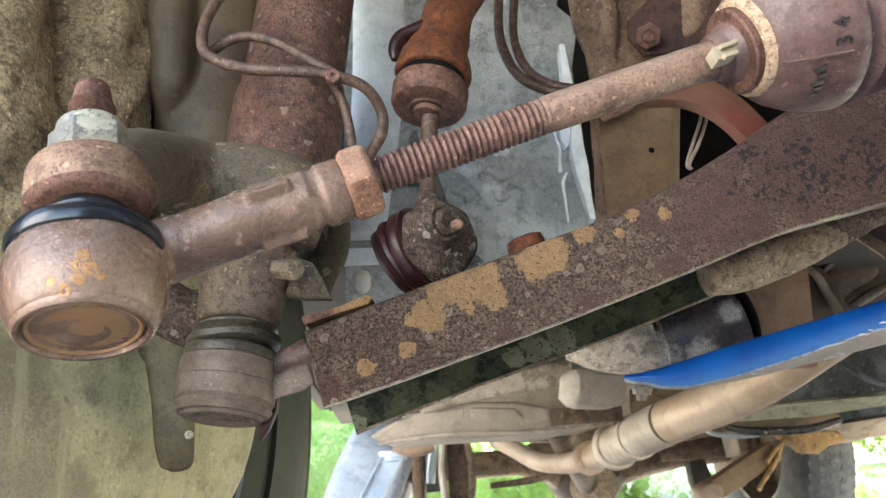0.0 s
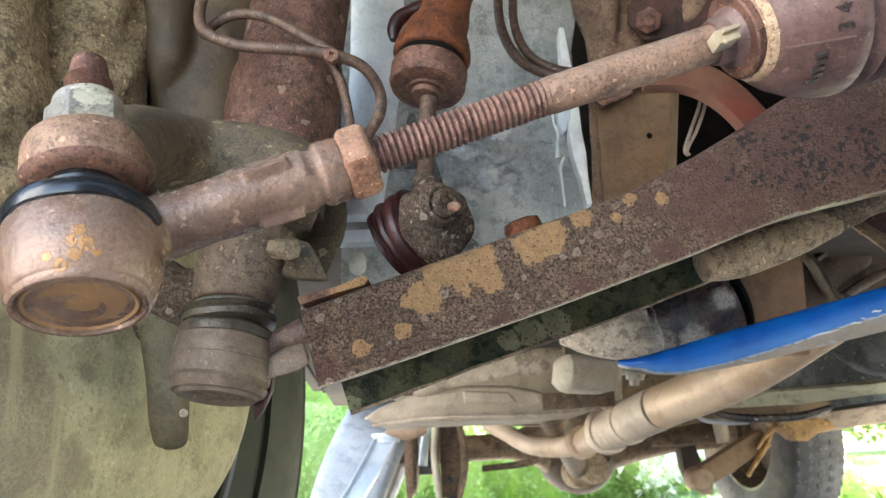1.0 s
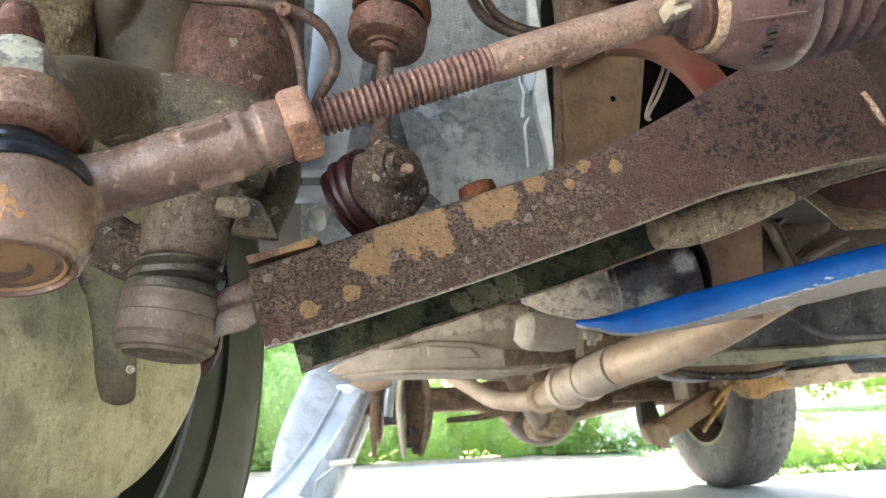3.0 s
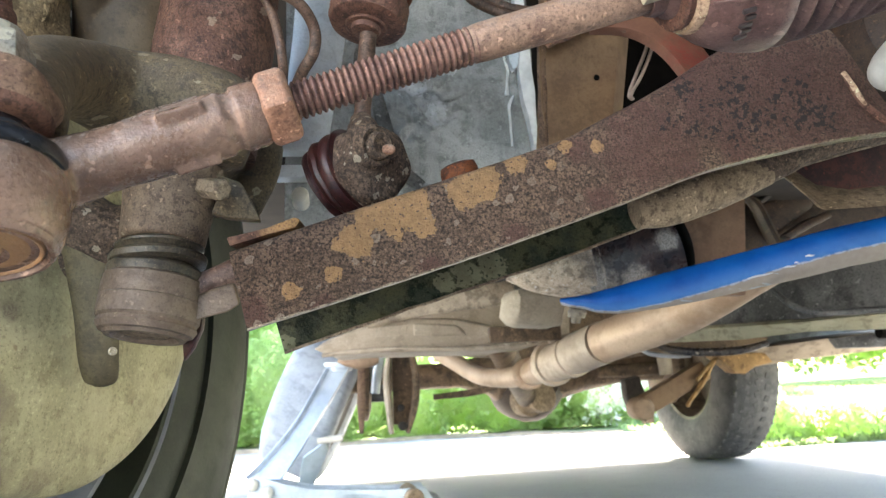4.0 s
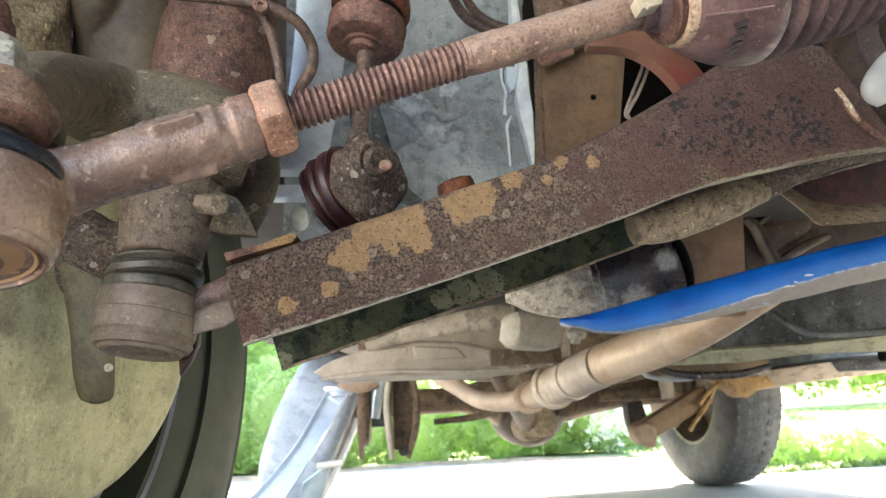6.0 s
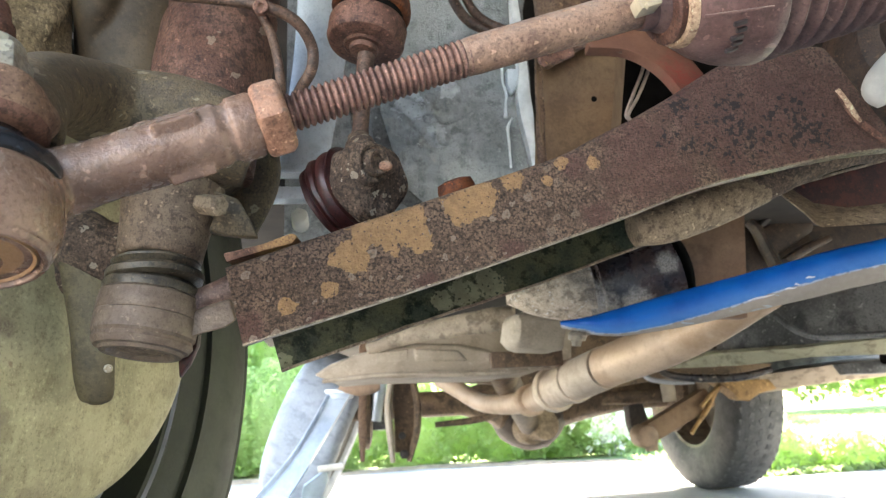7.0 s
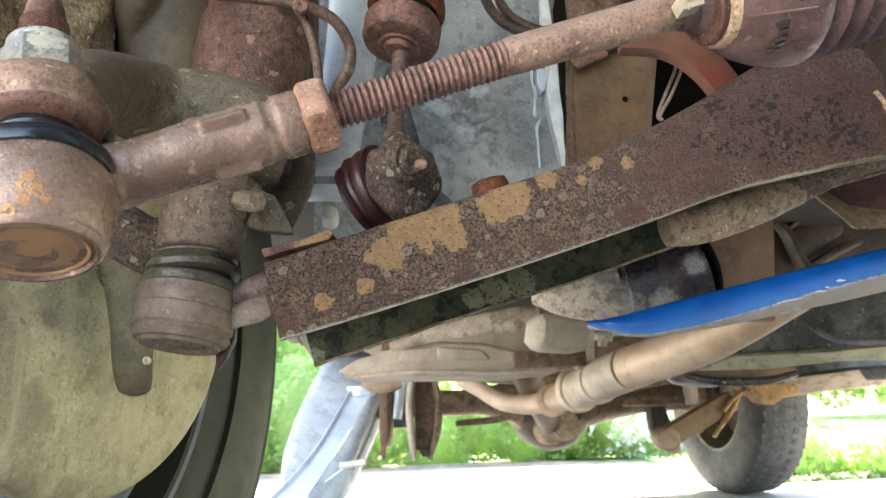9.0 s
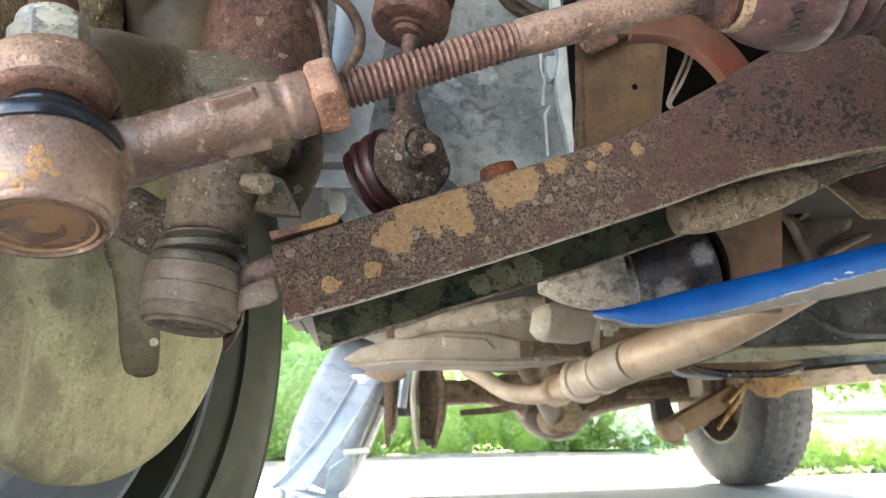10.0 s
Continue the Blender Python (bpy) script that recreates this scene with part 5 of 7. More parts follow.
# ---- sway bar and its link ----
LK_TOP, LK_LOW = V((0.0476, 0.4570, 0.5580)), V((0.0415, 0.4520, 0.4955))
link = thing("sway_bar_link", LK_LOW, "rusty sway bar link with cupped washers and a lower eye", "sway bar link")
bm = B()
lathe(bm, LK_LOW - V((0, 0, 0.015)), LK_TOP - LK_LOW, [(0.0, 0.0066), (0.016, 0.0062), (0.022, 0.0052), (0.050, 0.0054), (0.075, 0.0056)], 20)
part("shank", bm, M_WIRE, link, rough=0.0005)
UD = (V((0.0595, 0.4680, 0.6207)) - V((0.0482, 0.4600, 0.5638))).normalized()
U0 = V((0.0481, 0.4610, 0.5618))
bm = B()
lathe(bm, U0, UD, [(-0.005, 0.0060), (-0.004, 0.0090), (-0.001, 0.0100), (-0.0010, 0.0128), (0.0002, 0.0140), (0.0004, 0.0205), (0.0020, 0.0240), (0.0050, 0.0256), (0.0100, 0.0252), (0.0115, 0.0257), (0.0165, 0.0259), (0.0190, 0.0250), (0.0200, 0.022)], 44)
part("cup_washer", bm, M_LINK, link, "rounded brown cup washer", rough=0.0003)
bm = B()
lathe(bm, U0 + UD * 0.0195, UD, [(0.0, 0.021), (0.002, 0.0225), (0.006, 0.0225), (0.012, 0.021)], 36)
part("bushing", bm, M_DARK, link, "black rubber bushing")
ED = V((0.62, -0.77, -0.14)).normalized()
EYE_F = V((0.0483, 0.4220, 0.4606))
HEAD = EYE_F + V((0.0035, 0, -0.0035))
bm = B()
lathe(bm, HEAD - ED * 0.028, ED, [(0.0, 0.0215), (0.003, 0.0232), (0.012, 0.0240), (0.020, 0.0242), (0.025, 0.0234), (0.0285, 0.0210), (0.0300, 0.0160), (0.0305, 0.006)], 48)
sweep(bm, [HEAD - ED * 0.012, HEAD - ED * 0.012 + V((-0.001, 0.004, 0.018)), LK_LOW], [0.014, 0.0105, 0.007], 16, 4)
part("eye", bm, M_LINKHEAD, link, "crusty grey-brown eye", rough=0.0030, fuse=0.0009, soft=2)
BOLT = V((0.0470, 0.4120, 0.4650)) - ED * 0.0030
bm = B()
lathe(bm, BOLT, ED, [(-0.006, 0.0140), (0.0, 0.0134), (0.0042, 0.0126), (0.0060, 0.0108), (0.0056, 0.0088), (0.0044, 0.0080)], 32)
part("bolt_washer", bm, M_LINKHEAD, link, "crusted round washer", rough=0.0011)
bm = B()
lathe(bm, BOLT + V((0.0008, 0, 0.0006)), ED, [(0.003, 0.0080), (0.0078, 0.0078), (0.0092, 0.0068), (0.0086, 0.0046), (0.0066, 0.0038), (0.0062, 0.0006)], 20)
part("bolt_end", bm, M_LINKHEAD, link, "rusty hollow bolt end", rough=0.0008)
bm = B()
ball(bm, BOLT + V((0.0060, 0, -0.0016)) + ED * 0.0062, (0.0038, 0.0016, 0.0032))
part("rust_spot", bm, M_NUT, link, "orange bare spot on the bolt", rough=0.0006)
BOOT_D = V((-0.78, 0.55, -0.26)).normalized()
bm = B()
lathe(bm, HEAD - ED * 0.020, BOOT_D, [(-0.002, 0.0200), (0.0, 0.0252), (0.0012, 0.0268), (0.0030, 0.0262), (0.0042, 0.0254), (0.0055, 0.0262), (0.0080, 0.0266), (0.0105, 0.0260), (0.0120, 0.0240)], 56)
part("dust_boot", bm, M_LINKBOOT, link, "maroon rubber dust boot", rough=0.0010)
bm = B()
lathe(bm, HEAD - ED * 0.020 + BOOT_D * 0.0115, BOOT_D + V((0, 0, -0.18)), [(0.0, 0.0225), (0.0012, 0.0246), (0.0036, 0.0254), (0.0060, 0.0240), (0.0076, 0.0222), (0.0090, 0.0234), (0.0115, 0.0234), (0.0135, 0.0180)], 48)
part("boot_fold", bm, M_LINKBOOT, link, "sagging lower fold of the boot", rough=0.0022)

bar = thing("sway_bar", V((0.0578, 0.4700, 0.6220)), "bright orange rusted sway bar end", "sway bar")
bm = B()
sweep(bm, [U0 + UD * 0.040, U0 + UD * 0.052 + V((0.003, 0, 0)), V((0.0700, 0.4780, 0.6480)), V((0.0894, 0.4800, 0.6800)), V((0.1177, 0.4900, 0.7352))], [0.0185, 0.0190, 0.0180, 0.0168, 0.016], 32, 8)
lathe(bm, U0 + UD * 0.0285, UD, [(-0.0035, 0.0215), (-0.0030, 0.0252), (-0.0005, 0.0262), (0.004, 0.0258), (0.010, 0.0246), (0.017, 0.0226), (0.025, 0.0200), (0.032, 0.016)], 40)
part("bar_end", bm, M_ORANGE, bar, rough=0.0010, fuse=0.0012, soft=8)
bm = B()
sweep(bm, [V((0.0288, 0.4660, 0.6029)), V((0.0288, 0.4660, 0.6109)), V((0.0328, 0.4660, 0.6198)), V((0.0423, 0.4660, 0.6269)), V((0.0525, 0.4660, 0.6313)), V((0.0583, 0.4660, 0.6340))], [0.003, 0.0044, 0.0048, 0.0046, 0.0048, 0.003], 12, 6)
part("end_lip", bm, M_LINKBOOT, bar, "dark maroon crusted lip", rough=0.0016)

# ---- inner wheel house ----
# thin sheet with creases and shallow dents
edge_r = [V((0.2356, 0.7400, 0.4717)), V((0.2393, 0.7350, 0.5730)), V((0.2400, 0.7300, 0.6747)), V((0.2381, 0.7300, 0.7507)), V((0.2517, 0.7300, 0.8084)), V((0.2302, 0.7300, 0.8310)), V((0.2453, 0.7300, 0.9318))]
edge_l = [V((-0.0198, 0.7400, 0.4851)), V((-0.0170, 0.7350, 0.5834)), V((-0.0148, 0.7300, 0.6821)), V((-0.0137, 0.7300, 0.7559)), V((-0.0132, 0.7300, 0.8121)), V((-0.0132, 0.7300, 0.8338)), V((-0.0128, 0.7300, 0.9317))]
rows = []
scar = V((0.1248, 0.7320, 0.6237))
for i in range(6):
    steps_ = max(2, int((edge_r[i] - edge_r[i + 1]).length / 0.0022))
    for k in range(steps_ if i < 5 else steps_ + 1):
        pl, pr = edge_l[i].lerp(edge_l[i + 1], k / steps_), edge_r[i].lerp(edge_r[i + 1], k / steps_)
        front = []
        for m_ in range(101):
            p = pl.lerp(pr, m_ / 100)
            near = math.exp(-((p - scar).length / 0.045) ** 2)
            q = V((p.x * 0.7 + p.z * 0.5, 0, p.z * 0.8 - p.x * 0.4))
            crease = 1 - abs(noise.noise(q * 60)) * 2.2
            fold = noise.noise(V((p.x, 3, p.z * 0.45)) * 26) * 0.0035 + noise.noise(V((p.x, 9, p.z)) * 70) * 0.0008
            front.append(p + V((0, fold - near * (0.0075 * max(0.0, crease) ** 2 + 0.0035 * noise.noise(q * 130)), 0)))
        rows.append(front + [pr + V((0, 0.016, 0)), pl + V((0, 0.016, 0))])
rings_to_mesh(bm := B(), rows)
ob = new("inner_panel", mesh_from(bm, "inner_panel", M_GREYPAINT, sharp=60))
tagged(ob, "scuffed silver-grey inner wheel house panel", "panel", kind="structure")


def panel_child(name, bm, material, label="", bevel=0.0, rough=0.0, parent=ob):
    return part(name, bm, material, parent, label, bevel, rough=rough)


# same sheet as the panel, paler to carry the sky's reflection
bm = B()
sweep(bm, [V((0.0292, 0.7350, 0.8893)), V((0.0258, 0.7320, 0.7563)), V((0.0144, 0.7320, 0.6627)), V((-0.0012, 0.7350, 0.5646))], [0.030, 0.030, 0.026, 0.024], 20, 6, 0.5, (1, 0, 0))
panel_child("pressed_rib", bm, M_LIGHTGREY, "broad vertical pressed rib, its sky reflection put in a paler grey")
# dark band between the pressings, shade painted as a rib
bm = B()
sweep(bm, [V((0.0725, 0.7350, 0.8891)), V((0.0614, 0.7330, 0.7561)), V((0.0563, 0.7330, 0.6170))], [0.008, 0.008, 0.008], 12, 5, 0.6, (1, 0, 0))
panel_child("pressed_rib", bm, M_RAIL, "narrow dark rib, the panel's shade line put in its colour")
# flat dark strip: shade on the panel painted as a grey piece
bm = B()
sweep(bm, [V((0.0726, 0.7250, 0.6321)), V((0.0794, 0.7250, 0.5943)), V((0.0890, 0.7250, 0.5515)), V((0.1156, 0.7250, 0.5266))], [0.005, 0.008, 0.009, 0.006], 12, 5, 0.2, (1, 0, 0))
panel_child("dark_recess", bm, M_RAIL, "dark grey strip for the shade beside the rib")
bm = B()
prism(bm, [V((0.2193, 0.7050, 0.7654)), V((0.2251, 0.7050, 0.7656)), V((0.2274, 0.7050, 0.7297)), V((0.2299, 0.7050, 0.7017)), V((0.2312, 0.7050, 0.6717)), V((0.2316, 0.7050, 0.6445)), V((0.2330, 0.7050, 0.6201)), V((0.2327, 0.7050, 0.5913)), V((0.2337, 0.7050, 0.5642)), V((0.2281, 0.7050, 0.5637)), V((0.2262, 0.7050, 0.5799)), V((0.2237, 0.7050, 0.5958)), V((0.2211, 0.7050, 0.6095)), V((0.2188, 0.7050, 0.6256)), V((0.2178, 0.7050, 0.6442)), V((0.2220, 0.7050, 0.6703)), V((0.2191, 0.7050, 0.7014)), V((0.2181, 0.7050, 0.7281))], (0.003, 0.022, 0))
panel_child("bare_edge", bm, M_WHITEEDGE, "white strip along the panel edge", 0.001, 0.0008)
bm = B()
sweep(bm, [V((0.2076, 0.7220, 0.6854)), V((0.2078, 0.7220, 0.6733)), V((0.2082, 0.7220, 0.6612)), V((0.2109, 0.7220, 0.6493)), V((0.2092, 0.7220, 0.6373)), V((0.2079, 0.7220, 0.6227))], [0.0014, 0.0016, 0.0012, 0.0015, 0.0013, 0.0022], 8, 6, 0.6, (1, 0, 0))
panel_child("sealant_run", bm, M_WHITEEDGE, "pale run of old sealant", 0, 0.0008)
bm = B()
sweep(bm, [V((0.2147, 0.7220, 0.6228)), V((0.2102, 0.7220, 0.6126)), V((0.2099, 0.7220, 0.6044)), V((0.2101, 0.7220, 0.5905)), V((0.2103, 0.7220, 0.5675))], [0.0010, 0.0018, 0.0014, 0.0014, 0.0012], 8, 6, 0.6, (1, 0, 0))
panel_child("sealant_run", bm, M_WHITEEDGE, "thin pale drip of old sealant", 0, 0.0010)
bm = B()
prism(bm, [V((0.2123, 0.7190, 0.6768)), V((0.2253, 0.7190, 0.6772)), V((0.2209, 0.7190, 0.6530)), V((0.2165, 0.7190, 0.6493)), V((0.2126, 0.7190, 0.6587))], (0, 0.01, 0))
panel_child("sealant_smear", bm, M_LIGHTGREY, "smeared grey sealant", 0.0008, 0.0015)
# near-black sheet that carries the shade behind the strut
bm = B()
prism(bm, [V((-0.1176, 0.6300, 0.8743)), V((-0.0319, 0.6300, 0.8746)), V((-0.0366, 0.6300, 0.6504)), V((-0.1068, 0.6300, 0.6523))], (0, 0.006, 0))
panel_child("liner_flange", bm, M_DARK, "near-black sheet behind the strut, shade put in its colour", 0.001)
bm = B()
block(bm, V((-0.0017, 0.7000, 0.5333)), (0.10, 0.02, 0.012))
block(bm, V((-0.0009, 0.7000, 0.5543)), (0.10, 0.02, 0.003))
panel_child("step_flange", bm, M_LIGHTGREY, "stepped grey flange", 0.001)
bm = B()
lathe(bm, V((-0.0024, 0.6900, 0.5100)), V((0, -1, 0)), [(-0.03, 0.008), (0.0, 0.008), (0.004, 0.0068), (0.006, 0.003)], 20)
panel_child("grommet", bm, M_WHITE, "pale round grommet")
beam = thing("frame_beam", V((0.2267, 0.6000, 0.5310)), "tan dusty upright frame beam with a small hole", "frame beam")
bm = B()
prism(bm, [V((0.1957, 0.6000, 0.5069)), V((0.2605, 0.6000, 0.5041)), V((0.2874, 0.6000, 0.6547)), V((0.3165, 0.6000, 0.7960)), V((0.2263, 0.6000, 0.7963)), V((0.2077, 0.6000, 0.6282))], (0.02, 0.03, 0))
part("web", bm, M_TANBEAM, beam, bevel=0.003)
# nothing is cut: a near-black disc paints the shade in the hole
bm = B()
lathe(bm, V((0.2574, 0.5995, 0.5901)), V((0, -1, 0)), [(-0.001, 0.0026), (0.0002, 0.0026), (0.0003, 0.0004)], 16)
part("hole", bm, M_DARK, beam, "small round drain hole, a dark disc for its shade")
bm = B()
sweep(bm, [V((0.2097, 0.6000, 0.6282)), V((0.2071, 0.6000, 0.5736)), V((0.2046, 0.6000, 0.5216))], [0.004, 0.004, 0.004], 10, 4, 0.8, (1, 0, 0))
part("edge_flange", bm, M_BRACKET, beam, "dark brown folded edge", rough=0.001)
bm = B()
sweep(bm, [V((0.2056, 0.5970, 0.6334)), V((0.2067, 0.5970, 0.6173)), V((0.2054, 0.5970, 0.5833)), V((0.2055, 0.5970, 0.5637)), V((0.2071, 0.5970, 0.5444))], 0.0011, 8, 6)
part("edge_bead", bm, M_TANBEAM, beam, "thin bead along the folded edge", rough=0.0006)

hood = thing("tower_bracket", V((0.2439, 0.6000, 0.6849)), "rusty brown bracket at the top of the frame beam", "bracket")
bm = B()
prism(bm, [V((0.1938, 0.5800, 0.8184)), V((0.4147, 0.5800, 0.8188)), V((0.3773, 0.5800, 0.6936)), V((0.3351, 0.5800, 0.6709)), V((0.2727, 0.5800, 0.6437)), V((0.2394, 0.5800, 0.6279)), V((0.2116, 0.5800, 0.6096)), V((0.2066, 0.5800, 0.6397)), V((0.2057, 0.5800, 0.6790)), V((0.1976, 0.5800, 0.7051))], (0, 0.012, 0))
sweep(bm, [V((0.2132, 0.5750, 0.7888)), V((0.2252, 0.5750, 0.7278)), V((0.2244, 0.5800, 0.6844)), V((0.2131, 0.5900, 0.6284))], [0.010, 0.011, 0.009, 0.005], 14, 5)
sweep(bm, [V((0.2892, 0.5650, 0.7805)), V((0.3050, 0.5650, 0.7317)), V((0.2943, 0.5700, 0.6884)), V((0.2693, 0.5800, 0.6550))], [0.020, 0.018, 0.012, 0.006], 14, 5)
part("housing", bm, M_BRACKET, hood, fuse=0.0025)
# flat plate on the housing; its dark maroon paints the cavity's shade
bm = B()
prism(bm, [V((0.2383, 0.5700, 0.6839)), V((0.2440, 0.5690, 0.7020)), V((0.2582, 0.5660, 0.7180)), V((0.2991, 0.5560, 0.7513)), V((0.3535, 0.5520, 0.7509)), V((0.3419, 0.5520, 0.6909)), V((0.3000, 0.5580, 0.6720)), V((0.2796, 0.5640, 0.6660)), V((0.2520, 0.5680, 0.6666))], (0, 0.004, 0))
part("cavity", bm, M_CAVITY, hood, "dark maroon plate, the bracket cavity's shade in its colour", bevel=0.0015, rough=0.004)
bm = B()
lathe(bm, V((0.2520, 0.5560, 0.6787)), V((-0.25, -0.7, -0.6)), [(-0.03, 0.009), (0.0, 0.009), (0.0, 0.012), (0.006, 0.0115), (0.007, 0.006), (0.012, 0.0055), (0.013, 0.004)], 6, 0.3)
part("bolt", bm, M_LINK, hood, "rusty maroon bolt", bevel=0.001)
# flat plate in near-black: the recess's shade is in its colour
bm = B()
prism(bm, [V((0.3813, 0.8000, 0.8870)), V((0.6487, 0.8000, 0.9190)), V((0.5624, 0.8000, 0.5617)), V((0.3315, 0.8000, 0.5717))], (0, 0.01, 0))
part("back_plate", bm, M_DARK, hood, "near-black plate, the shade behind the beam put in its colour", bevel=0.001)

lines = thing("brake_lines", V((0.1429, 0.5600, 0.6514)), "two brown brake lines bent together", "brake line")
bm = B()
sweep(bm, [V((0.1347, 0.5800, 0.7623)), V((0.1260, 0.5700, 0.7023)), V((0.1275, 0.5650, 0.6683)), V((0.1394, 0.5600, 0.6407)), V((0.1653, 0.5550, 0.6241)), V((0.1940, 0.5500, 0.6154))], 0.0042, 12, 7)
part("line", bm, M_WIRE, lines)
bm = B()
sweep(bm, [V((0.1504, 0.5800, 0.7622)), V((0.1390, 0.5700, 0.7021)), V((0.1385, 0.5650, 0.6708)), V((0.1472, 0.5600, 0.6459)), V((0.1661, 0.5550, 0.6309)), V((0.1950, 0.5500, 0.6232))], 0.0038, 12, 7)
part("line", bm, M_WIRE, lines)
bm = B()
sweep(bm, [V((0.1599, 0.5400, 0.5983)), V((0.1899, 0.5200, 0.5935)), V((0.2176, 0.5100, 0.5940)), V((0.2438, 0.5000, 0.5852))], 0.0030, 10, 6)
part("line", bm, M_WIRE, lines)
clip = thing("line_clip", V((0.1847, 0.5000, 0.5766)), "torn rusty end of a brake line clip", "clip")
bm = B()
sweep(bm, [V((0.2045, 0.5000, 0.5837)), V((0.1912, 0.5000, 0.5787)), V((0.1791, 0.4950, 0.5739)), V((0.1813, 0.4950, 0.5678))], [0.004, 0.006, 0.005, 0.002], 10, 5, 0.5, (0, 0, 1))
part("tongue", bm, M_LINK, clip, rough=0.001)

lead = thing("loose_lead", V((0.2585, 0.5400, 0.5509)), "pale loose twin lead hanging in the recess", "wire")
for dx in (0.0, 0.005):
    bm = B()
    sweep(bm, [V((0.2922, 0.5600, 0.6211)) + V((dx, 0, 0)), V((0.2823, 0.5500, 0.5950)) + V((dx, 0, 0)), V((0.2691, 0.5450, 0.5701)) + V((dx, 0, 0)), V((0.2590, 0.5400, 0.5509)) + V((dx * 0.4, 0, 0)), V((0.2610, 0.5400, 0.5459)) + V((dx * 0.2, 0, 0))], 0.0014, 8, 7)
    part("strand", bm, M_LEAD, lead)

flange = thing("crossmember_flange", V((0.2718, 0.4700, 0.5349)), "red-brown curved crossmember flange behind the arm", "flange")
bm = B()
cl = smooth_line([V((0.2177, 0.5000, 0.5869)), V((0.2458, 0.4950, 0.5827)), V((0.2634, 0.4850, 0.5654)), V((0.2721, 0.4700, 0.5370)), V((0.2830, 0.4600, 0.4982))], 6)
rows = []
for i, c in enumerate(cl):
    d = (cl[min(i + 1, len(cl) - 1)] - cl[max(i - 1, 0)]).normalized()
    n = d.cross(V((0, -1, 0))).normalized()
    if n.z < 0:
        n = -n
    w = 0.034
    rows.append([c, c + n * w + V((0, 0.012, 0)), c + n * w + V((0, 0.022, 0)), c + V((0, 0.010, -0.002))])
rings_to_mesh(bm, rows)
part("plate", bm, M_REDSTRAP, flange, bevel=0.001)

# ---- arm mount at the right: bracket, bush and white stop ----
mount = thing("arm_mount", V((0.3858, 0.4700, 0.4422)), "crusty mounting bracket with a red-brown inside", "bracket")
bm = B()
prism(bm, [V((0.3337, 0.4700, 0.4636)), V((0.3461, 0.4550, 0.4401)), V((0.3465, 0.4500, 0.4334)), V((0.3778, 0.4500, 0.4350)), V((0.4169, 0.4500, 0.4372)), V((0.4378, 0.4700, 0.4551)), V((0.3875, 0.4700, 0.4511)), V((0.3691, 0.4800, 0.4567)), V((0.3562, 0.4900, 0.4733))], (0, 0.006, 0.004))
part("foot", bm, M_TUBE, mount, "grey crusty pointed foot", bevel=0.0015, rough=0.0010)
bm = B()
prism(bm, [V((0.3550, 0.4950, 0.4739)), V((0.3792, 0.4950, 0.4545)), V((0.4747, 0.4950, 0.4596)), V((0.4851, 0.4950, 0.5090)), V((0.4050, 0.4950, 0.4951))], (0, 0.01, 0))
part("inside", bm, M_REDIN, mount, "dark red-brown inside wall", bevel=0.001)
bm = B()
sweep(bm, [V((0.3341, 0.3990, 0.5078)), V((0.3396, 0.3980, 0.4957)), V((0.3497, 0.3980, 0.4836)), V((0.3656, 0.3980, 0.4716)), V((0.3882, 0.3980, 0.4580))], [0.0012, 0.0026, 0.0022, 0.0024, 0.002], 8, 6, 0.6, (0, 0, 1))
part("rolled_rim", bm, M_LINK, mount, "thin brown rolled rim", rough=0.0008)
bm = B()
sweep(bm, [V((0.3320, 0.3965, 0.5067)), V((0.3350, 0.3958, 0.5006)), V((0.3390, 0.3956, 0.4939)), V((0.3447, 0.3958, 0.4868))], [0.0018, 0.0015, 0.0019, 0.0008], 10, 7, 0.6, (0, 0, 1))
part("bare_spot", bm, M_FLAKY, mount, "bright bare spot on the rim", rough=0.0016)
bm = B()
lathe(bm, V((0.4722, 0.5000, 0.5720)), V((-0.25, -0.95, 0.1)), [(0.0, 0.060), (0.03, 0.058), (0.05, 0.050), (0.055, 0.036), (0.05, 0.030), (0.052, 0.012)], 40)
part("bush", bm, M_DARKBUSH, mount, "dark brown rubber and metal bush", rough=0.002)
stop = thing("bump_stop", V((0.3441, 0.3750, 0.4869)), "off-white rounded plastic stop", "bump stop")
bm = B()
sweep(bm, [V((0.3705, 0.3800, 0.5233)), V((0.3566, 0.3780, 0.5095)), V((0.3433, 0.3760, 0.4978)), V((0.3452, 0.3760, 0.4887))], [0.010, 0.012, 0.0095, 0.004], 16, 6)
part("body", bm, M_WHITE, stop)

# ---- middle of the vehicle: driveline, bar, exhaust, pans ----
tube_ = thing("blue_bar", V((0.2943, 0.8600, 0.4196)), "blue enamelled steel tube with a worn bare underside and flattened tip", "steel bar")
BL = [V((0.3009, 0.8800, 0.4229)), V((0.3222, 0.8700, 0.4208)), V((0.3575, 0.8600, 0.4201)), V((0.4248, 0.8400, 0.4303)), V((0.5112, 0.8100, 0.4460)), V((0.5951, 0.7800, 0.4624)), V((0.7477, 0.7600, 0.4960)), V((0.95, 0.80, 0.60)), V((1.05, 0.86, 0.70))]
bm = B()
rows = []
line = smooth_line(BL, 8)
n_ = len(line)
wid = [v.x for v in smooth_line([V((w, 0, 0)) for w in (0.004, 0.0085, 0.0155, 0.0205, 0.0225, 0.0235, 0.025, 0.025, 0.025)], 8)]
